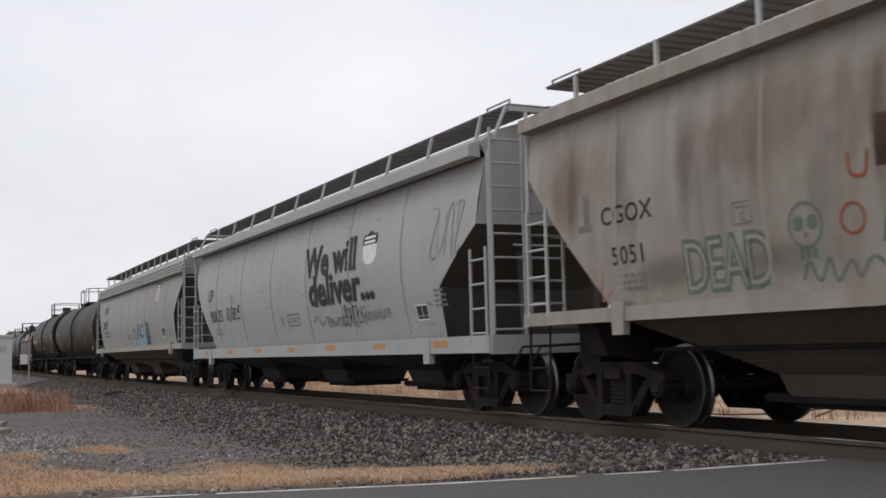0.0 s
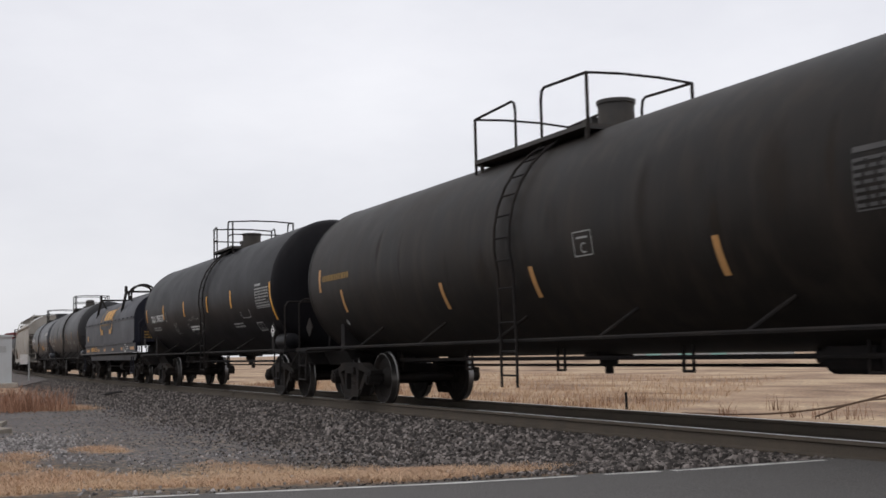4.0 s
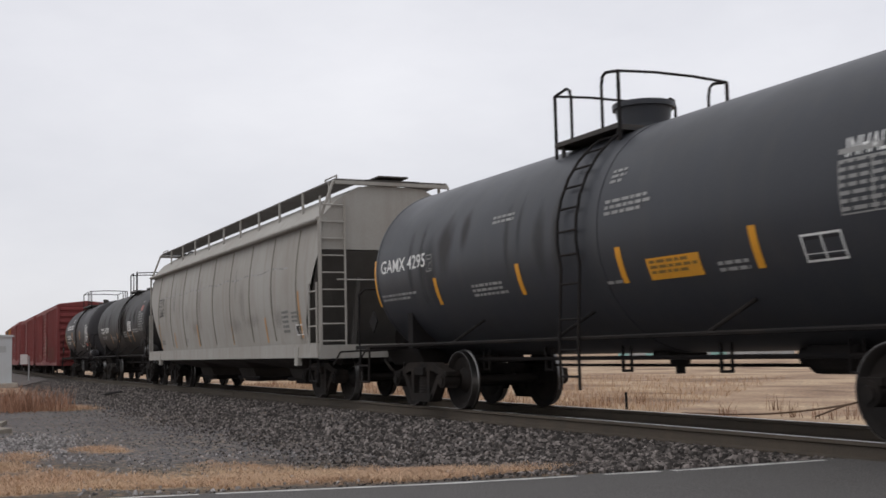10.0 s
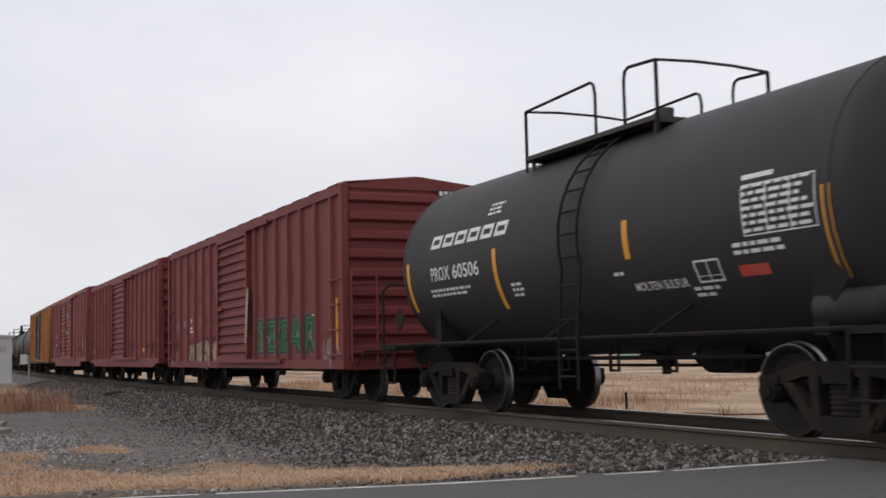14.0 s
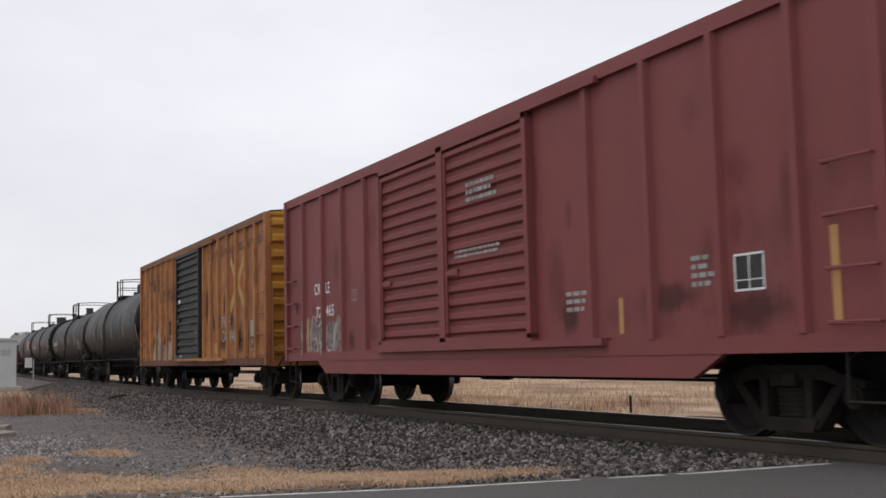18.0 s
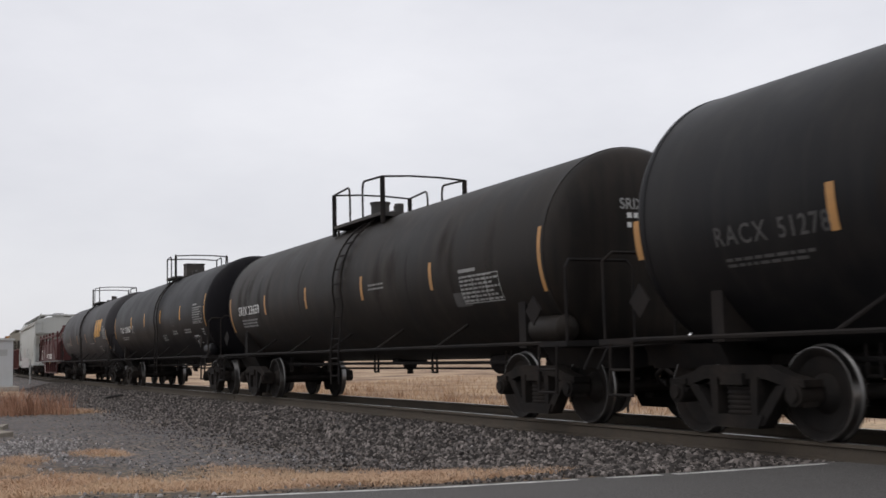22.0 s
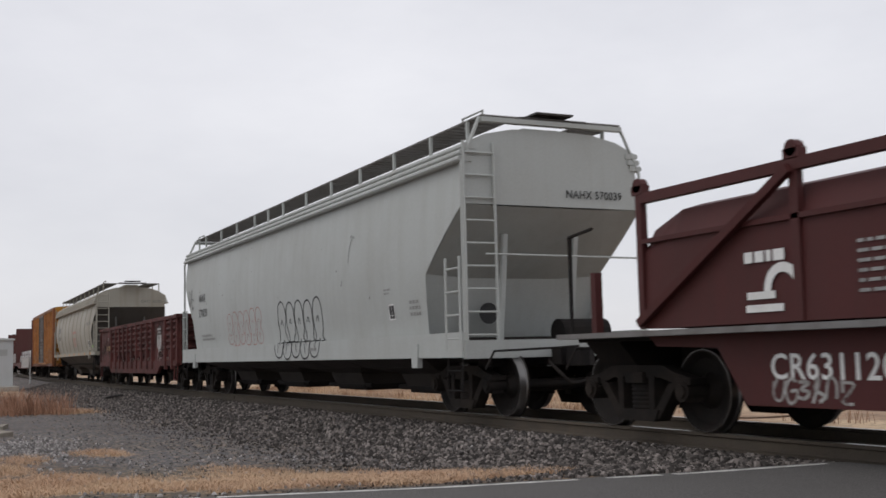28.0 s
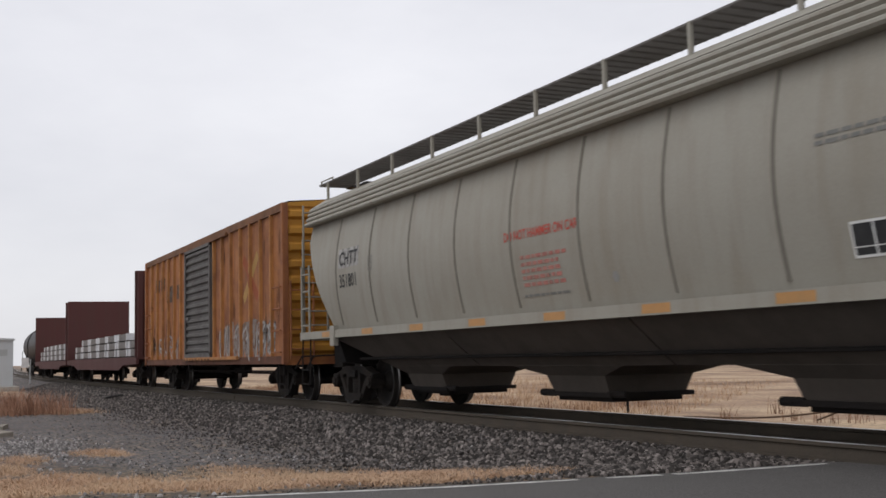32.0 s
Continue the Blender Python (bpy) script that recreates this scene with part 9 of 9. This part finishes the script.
GREYFADE = material("faded_grey_print", (0.27, 0.27, 0.26), 0.7, 0.0, (0.34, 0.33, 0.31), 0.4, 0, 3, 0)
GREYFADE2 = material("dusty_dark_print", (0.085, 0.082, 0.08), 0.7, 0.0, (0.04, 0.04, 0.04), 0.5, 0, 3, 0)
LOGODIM = material("dull_yellow_print", (0.24, 0.145, 0.04), 0.6, 0.0, (0.1, 0.07, 0.03), 0.5, 0, 3, 0)
BLUEBAND = material("navy_print", (0.05, 0.06, 0.12), 0.6, 0.0, (0.1, 0.1, 0.13), 0.4, 0, 3, 0)
SLATE = material("slate_spray", (0.12, 0.14, 0.20), 0.6, 0.0, (0.09, 0.1, 0.14), 0.4, 0, 3, 0)
CHALK = worn(material("chalky_spray", (0.48, 0.47, 0.45), 0.8, 0.0, (0.28, 0.26, 0.24), 0.6, 0, 4, 0), 0.35)
CHALKDIM = worn(material("thin_chalky_spray", (0.30, 0.27, 0.25), 0.8, 0.0, (0.2, 0.15, 0.12), 0.7, 0, 3, 0), 0.25)
CANVAS = material("torn_canvas", (0.36, 0.29, 0.22), 0.9, 0.0, (0.2, 0.15, 0.11), 0.5, 0, 4, 0.2)
PATCHRED = material("greyish_red_patch", (0.17, 0.075, 0.07), 0.7, 0.0, (0.14, 0.06, 0.055), 0.5, 0.3, 1, 0.03)
PATCHDARK = stain("dark_stain", (0.055, 0.035, 0.028), 0.85, 0.6)
PALEYEL = material("pale_yellow_print", (0.44, 0.27, 0.09), 0.7, 0.0, (0.3, 0.15, 0.05), 0.6, 0, 2, 0)
ORANGEDULL = material("dull_orange_print", (0.30, 0.075, 0.03), 0.7, 0.0, (0.22, 0.08, 0.03), 0.5, 0, 2, 0)


# ---- the train, front to back ----
def build_train():
    evenly = lambda mid, step, most: [mid + step * k for k in range(-8, 9) if abs(mid + step * k) < most]
    S3 = lambda *xs: [(x, z, 0.43) for x, z in xs]
    c1 = hopper_wagon("rust-stained grey covered hopper with faded green graffiti", 89.95, 107.4, RUSTGREY, eave=3.68, bays=3, ribs=evenly(0.4, 2.37, 7.0), posts=evenly(0.3, 1.66, 8.3), gutter=True, meet=0.75, round_side=0.10, post_mat=OFFWHITE, upper=3.11, low=1.40, inset=1.65, over=0.05, sill=(1.20, 1.36), trucks=1.15, frame_top=False)
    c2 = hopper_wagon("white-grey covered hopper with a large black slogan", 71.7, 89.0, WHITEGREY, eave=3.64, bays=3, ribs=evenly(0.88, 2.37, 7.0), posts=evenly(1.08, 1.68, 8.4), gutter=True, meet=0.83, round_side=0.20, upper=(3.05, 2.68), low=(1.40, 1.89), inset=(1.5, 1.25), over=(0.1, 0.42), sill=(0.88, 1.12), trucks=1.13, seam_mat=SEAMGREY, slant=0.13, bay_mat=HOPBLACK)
    c3 = hopper_wagon("light grey covered hopper with pale blue graffiti", 53.2, 70.3, LIGHTGREY, eave=3.40, ridges=4, bays=3, meet=0.78, space=0.5, round_side=0.14, ribs=evenly(0.9, 1.63, 7.3), posts=(-7.9, -6.3, -4.63, -3.5, -2.4, -1.3, -0.1, 1.15, 2.26, 3.32, 4.4, 6.0, 7.55), upper=(3.13, 3.33), low=2.2, inset=(1.03, 1.2), over=(0.25, 0.14), sill=(1.18, 1.34), trucks=1.39, frame_top=False)
    c4 = tank_wagon("brownish-black tank wagon with worn reflective strips", 35.2, 51.5, 1.52, 2.34, BLACKBROWN, "drum", plat=(-1.8, 1.32), loops=(1.25, 1.15), fit_x=0.74, trucks=(1.5, 0.83), ladder_x=0.26, marks=REFDULL, strips=S3((-7.2, 2.1), (-6.1, 1.68), (-1.95, 1.55), (0.76, 1.58), (4.4, 1.6)) + [(7.55, 2.1, 0.85)])
    c5 = tank_wagon("black tank wagon with white numbers and yellow strips", 17.9, 33.3, 1.50, 2.44, BLACKGLOSS, "drum", plat=(-0.36, 1.7), loops=(0.35, 0.5), mid=True, fit_x=0.55, ladder_x=1.0, strips=S3((-7.1, 2.1), (-4.38, 2.12), (-1.47, 2.1), (1.35, 2.1), (3.82, 2.11)) + [(7.2, 1.7, 0.87)])
    c6 = hood_wagon(2.7, 16.15)
    c7 = tank_wagon("dull black tank wagon with an arched catwalk", -14.7, 0.1, 1.475, 2.30, BLACKSOFT, "dome", plat=(-0.4, 1.09), loops=(0.75, 0.62), mid=True, fit_x=-0.1, trucks=(1.33, 1.0), ladder_x=1.06, marks=REFDULL, strips=S3((-7.2, 1.9), (-3.95, 1.9), (-0.78, 1.9), (1.96, 1.9), (4.3, 1.9)) + [(7.0, 1.53, 0.82)])
    c8 = tank_wagon("blue-black tank wagon with yellow strips and a wide valve drum", -29.2, -16.5, 1.44, 2.27, GREYBLUE, "wide", plat=(-1.02, 0.46), loops=(0.4, 0.37), fit_x=-0.2, trucks=(1.28, 1.05), ladder_x=0.19, belt=((0.3, 0.9),), strips=S3((-3.8, 1.63), (-1.25, 1.64), (1.07, 1.64), (3.3, 1.64)) + [(-6.1, 1.7, 0.8), (5.9, 1.55, 0.85)])
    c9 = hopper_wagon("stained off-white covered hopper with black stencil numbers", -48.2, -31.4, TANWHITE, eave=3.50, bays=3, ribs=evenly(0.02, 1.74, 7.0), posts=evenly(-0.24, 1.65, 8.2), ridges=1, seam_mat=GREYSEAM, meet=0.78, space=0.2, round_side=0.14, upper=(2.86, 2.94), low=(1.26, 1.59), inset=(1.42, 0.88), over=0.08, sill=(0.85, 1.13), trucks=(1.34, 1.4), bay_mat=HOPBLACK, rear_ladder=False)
    c10 = tank_wagon("weathered black tank wagon with a white notice", -61.7, -50.0, 1.39, 2.22, BLACKDULL, "low", plat=(-0.41, 1.02), loops=(0.67, 0.15), fit_x=0.2, trucks=(1.42, 1.0), ladder_x=0.6, marks=REFDULL, strips=[(x, 1.55, 0.4) for x in (-2.2, -0.65, 1.9, 2.84)])
    c11 = tank_wagon("short greyed black tank wagon with a white logo", -74.2, -64.3, 1.42, 2.24, BLACKSATIN, "low", plat=(-1.53, 1.5), loops=(1.75, 0.65), fit_x=0.2, ladder_x=0.45, strips=[(-4.5, 1.55, 0.8), (-1.6, 1.48, 0.87), (1.5, 1.9, 0.44), (4.55, 1.48, 0.87)], trucks=(1.23, 0.65))
    c12 = boxcar("oxide-red boxcar with green graffiti along the foot", -91.1, -76.2, MAROON, z0=0.64, eave=4.0, peak=4.2, posts=[-6.9, -6.0, -5.1, -4.2, -3.3, -2.45, 1.75, 2.47, 3.36, 4.21, 5.06, 5.95, 6.84], doors=((-1.51, 1.31),), door_ridges=13, trucks=(1.85, 1.47))
    c13 = boxcar("oxide-red boxcar with white numbers and yellow patches", -108.0, -92.7, MAROON, z0=0.76, eave=4.02, peak=4.22, posts=[-7.2, -6.24, -5.35, -4.48, -3.5, -2.6, 1.8, 2.6, 3.5, 4.4, 5.3, 6.2, 7.0], doors=((-1.5, 1.35),), drop=(-6.6, 6.6, 0.13))
    c14 = boxcar("faded oxide-red boxcar with double doors", -125.6, -109.7, MAROON2, z0=0.86, eave=4.20, peak=4.40, posts=[-6.9, -5.75, -4.65, -3.5, 3.6, 4.75, 5.88, 6.97], doors=((-2.73, -0.27), (-0.27, 2.31)), drop=(-5.6, 5.4, 0.24), roof_ribs=False, trucks=(1.6, 1.8))
    c15 = boxcar("weathered yellow boxcar with a black corrugated door", -142.4, -127.1, YELLOW, YELLOWEND, z0=0.78, eave=4.2, peak=4.36, doors=((-1.66, 1.32),), door_mat=DOORBLACK, post_mat=YELLOWPOST, trucks=(1.65, 1.65), posts=[-6.7, -5.82, -4.95, -4.13, -3.28, -2.4, 1.63, 2.44, 3.3, 4.2, 5.06, 5.9, 6.75], roof_mat=YELLOWRIM, roof_ribs=False, sill_mat=YELLOWRUST, track_mat=YELLOWPOST)
    c16 = tank_wagon("dark grey-black tank wagon with a domed valve housing", -158.6, -144.2, 1.49, 2.31, BLACK, "dome", plat=(-1.44, 0.05), loops=(0.25, 0.64), mid=True, fit_x=0.03, trucks=(1.25, 0.79), ladder_x=-0.4, marks=REFDULL, strips=S3((-7.0, 1.9), (-4.15, 1.91), (-1.79, 1.9), (1.12, 1.89), (4.09, 1.9)) + [(7.05, 1.52, 0.82)])
    c17 = tank_wagon("black tank wagon with faded orange strips", -176.1, -160.4, 1.40, 2.23, BLACKBROWN, "low", plat=(-1.41, 1.17), loops=(0.9, 1.0), post=0.05, fit_x=-0.3, trucks=(1.21, 0.95), ladder_x=0.31, marks=REFDULL, strips=S3((-4.64, 1.92), (-1.76, 1.92), (1.35, 1.92), (4.27, 1.92)) + [(-7.6, 1.6, 0.85), (7.6, 1.7, 0.85)], ext=(0.15, 0.2))
    c18 = tank_wagon("black tank wagon with white numbers and bright yellow strips", -193.9, -178.4, 1.475, 2.295, BLACKGLOSS, "block", plat=(-0.22, 1.25), loops=(0.68, 0.18), fit_x=0.05, trucks=(1.36, 0.47), ladder_x=1.27, strips=S3((-3.7, 2.12), (-1.1, 2.12), (1.67, 2.12), (4.65, 2.12)) + [(-7.4, 1.8, 0.85), (7.8, 1.85, 0.9)], ext=(0.0, 0.5))
    c19 = tank_wagon("black tank wagon with a large yellow logo", -212.2, -195.6, 1.52, 2.345, BLACKSATIN, "low", tanks=False, plat=(-0.96, 1.39), loops=(0.2, 1.65), fit_x=0.1, trucks=(2.1, 0.75), ladder_x=0.25, belt=((0.1, 0.6),), marks=REFDULL, strips=S3((-4.6, 1.8), (-1.65, 1.85), (1.51, 1.85), (4.5, 1.83)) + [(8.1, 1.5, 0.82)])
    c20 = covered_coil_wagon(-227.4, -214.1)
    c21 = hopper_wagon("white covered hopper with black and red graffiti outlines", -248.65, -230.65, OFFWHITE, end_mat=OFFWHITE, eave=3.70, meet=0.72, round_side=0.10, roof=4.24, walk_z=4.40, bays=4, gate=0.8, bay_mat=HOPBLACK, posts=(-8.6, -7.78, -6.1, -4.53, -2.9, -1.77, -0.62, 0.98, 2.53, 4.1, 5.7, 7.2, 8.5), ridges=3, upper=3.08, low=(1.97, 2.15), inset=(1.02, 1.25), over=(0.15, 0.06), sill=(0.87, 1.23), trucks=1.13, rear_ladder=False)
    c22 = gondola(-265.3, -249.7)
    c23 = hopper_wagon("beige-grey covered hopper with red and black stencils", -283.8, -266.4, BEIGE, eave=3.52, ridges=4, roof=4.24, walk_z=4.41, bays=3, meet=0.74, space=1.0, round_side=0.16, frame_top=False, ribs=evenly(-0.08, 1.65, 7.2), posts=evenly(0.06, 1.63, 8.3), ends=(0.1, 0.38), upper=(3.2, 3.36), low=(1.45, 2.29), inset=(1.2, 1.19), over=(0.33, 0.42), sill=(1.28, 1.42), trucks=(1.55, 1.6), seam_mat=GREYSEAM)
    c24 = boxcar("weathered yellow boxcar with pale graffiti along its foot", -300.2, -284.9, YELLOW, YELLOWEND, z0=0.8, eave=4.2, peak=4.36, doors=((-1.54, 1.46),), door_mat=DOORGREY, post_mat=YELLOWPOST, trucks=(1.65, 1.65), posts=[-6.7, -5.82, -4.95, -4.13, -3.28, -2.4, 1.63, 2.44, 3.3, 4.2, 5.06, 5.9, 6.75], roof_mat=YELLOWRIM, roof_ribs=False, sill_mat=YELLOWRUST, track_mat=YELLOWPOST)
    c25 = bulkhead_flat(-323.4, -302.3, 1)
    c26 = bulkhead_flat(-344.6, -324.0, 2)
    c27 = tank_wagon("grey tank wagon with railed catwalk", -360.8, -346.4, 1.42, 2.36, BLACKDULL, "low", plat=(-0.5, 1.7))
    return [None, c1, c2, c3, c4, c5, c6, c7, c8, c9, c10, c11, c12, c13, c14, c15, c16, c17, c18, c19, c20, c21, c22, c23, c24, c25, c26, c27]


def build_loads():
    rng = random.Random(31)
    bundle = board_bundle(rng)
    for car, uc, a, seed in LOADS:
        for k in range(7):
            for level in range(3 if k not in (0, 6) else 2):
                for y in (-0.66, 0.66):
                    x = -a + 2.3 + (2 * a - 4.6) * k / 6 + rng.uniform(-0.12, 0.12)
                    ob = part("lumber_bundle", bundle, None)
                    tagged(ob, "banded bundle of grey boards with white wrapped ends", "lumber", "bundles on the flat wagons")
                    CARGO.append((ob, uc + x, y, 1.104 + 0.307 * level))


CARGO = []

# position along the track of the train's reference point, second by second
RUN = [-102.17, -90.62, -79.07, -67.69, -56.45, -45.26, -34.06, -22.82, -11.51, -0.13, 11.31, 22.81, 34.34, 45.89, 57.43, 68.95, 80.43,
       91.86, 103.24, 114.57, 125.87, 137.13, 148.39, 159.67, 170.97, 182.32, 193.73, 205.18, 216.65, 228.12, 239.59, 251.06, 262.53]


def train_at(t):
    """Smooth run of the train between the whole seconds."""
    i = max(0, min(31, int(math.floor(t))))
    f = t - i
    p0 = RUN[i - 1] if i else 2 * RUN[0] - RUN[1]
    p3 = RUN[i + 2] if i < 31 else 2 * RUN[32] - RUN[31]
    p1, p2 = RUN[i], RUN[i + 1]
    return 0.5 * (2 * p1 + (p2 - p0) * f + (2 * p0 - 5 * p1 + 4 * p2 - p3) * f * f + (3 * p1 - p0 - 3 * p2 + p3) * f ** 3)


def on_track(x):
    return pose(x, 0.755 + bend(x), 0, 0, 0, slope(x))


def motions():
    """The wagons roll along the track, the wheels turn, the loads ride along."""
    times = [0.5 * k for k in range(65)]
    for ob, u in TRAIN:
        walk(ob, [(t, on_track(u + train_at(t))) for t in times])
    for ob, u, y, z in CARGO:
        walk(ob, [(t, on_track(u + train_at(t)) @ pose(0, y, z)) for t in times[::2]])
    # wheels are keyed finely while they pass the camera and are far away or out of view otherwise
    for ob, u, seat in WHEELS:
        rows, t = [(0.0, None)], 0.0
        while t < 32.0:
            x = u + train_at(t)
            t = min(32.0, t + (1 / 15 * 0.75 if -70 < x < -2 else 1.0))
            nx = u + train_at(t)
            if nx > -70 and x < -70:
                t = max(rows[-1][0] + 0.05, t - (nx + 70) / 11.4)
            rows.append((t, None))
        keyed, angle, last = [], 0.0, u + train_at(0)
        for t, _ in rows:
            x = u + train_at(t)
            step = math.degrees((x - last) / 0.457)
            angle += step if step < 89 else 0.0
            last = x
            keyed.append((t, pose(seat, 0, 0.457, 0, angle % 360, 0)))
        walk(ob, keyed)


build_ground()
build_road()
build_lineside()
build_distance()
CARS = build_train()
build_loads()
decorate(CARS)
build_track()
build_grass()
build_ballast()
motions()
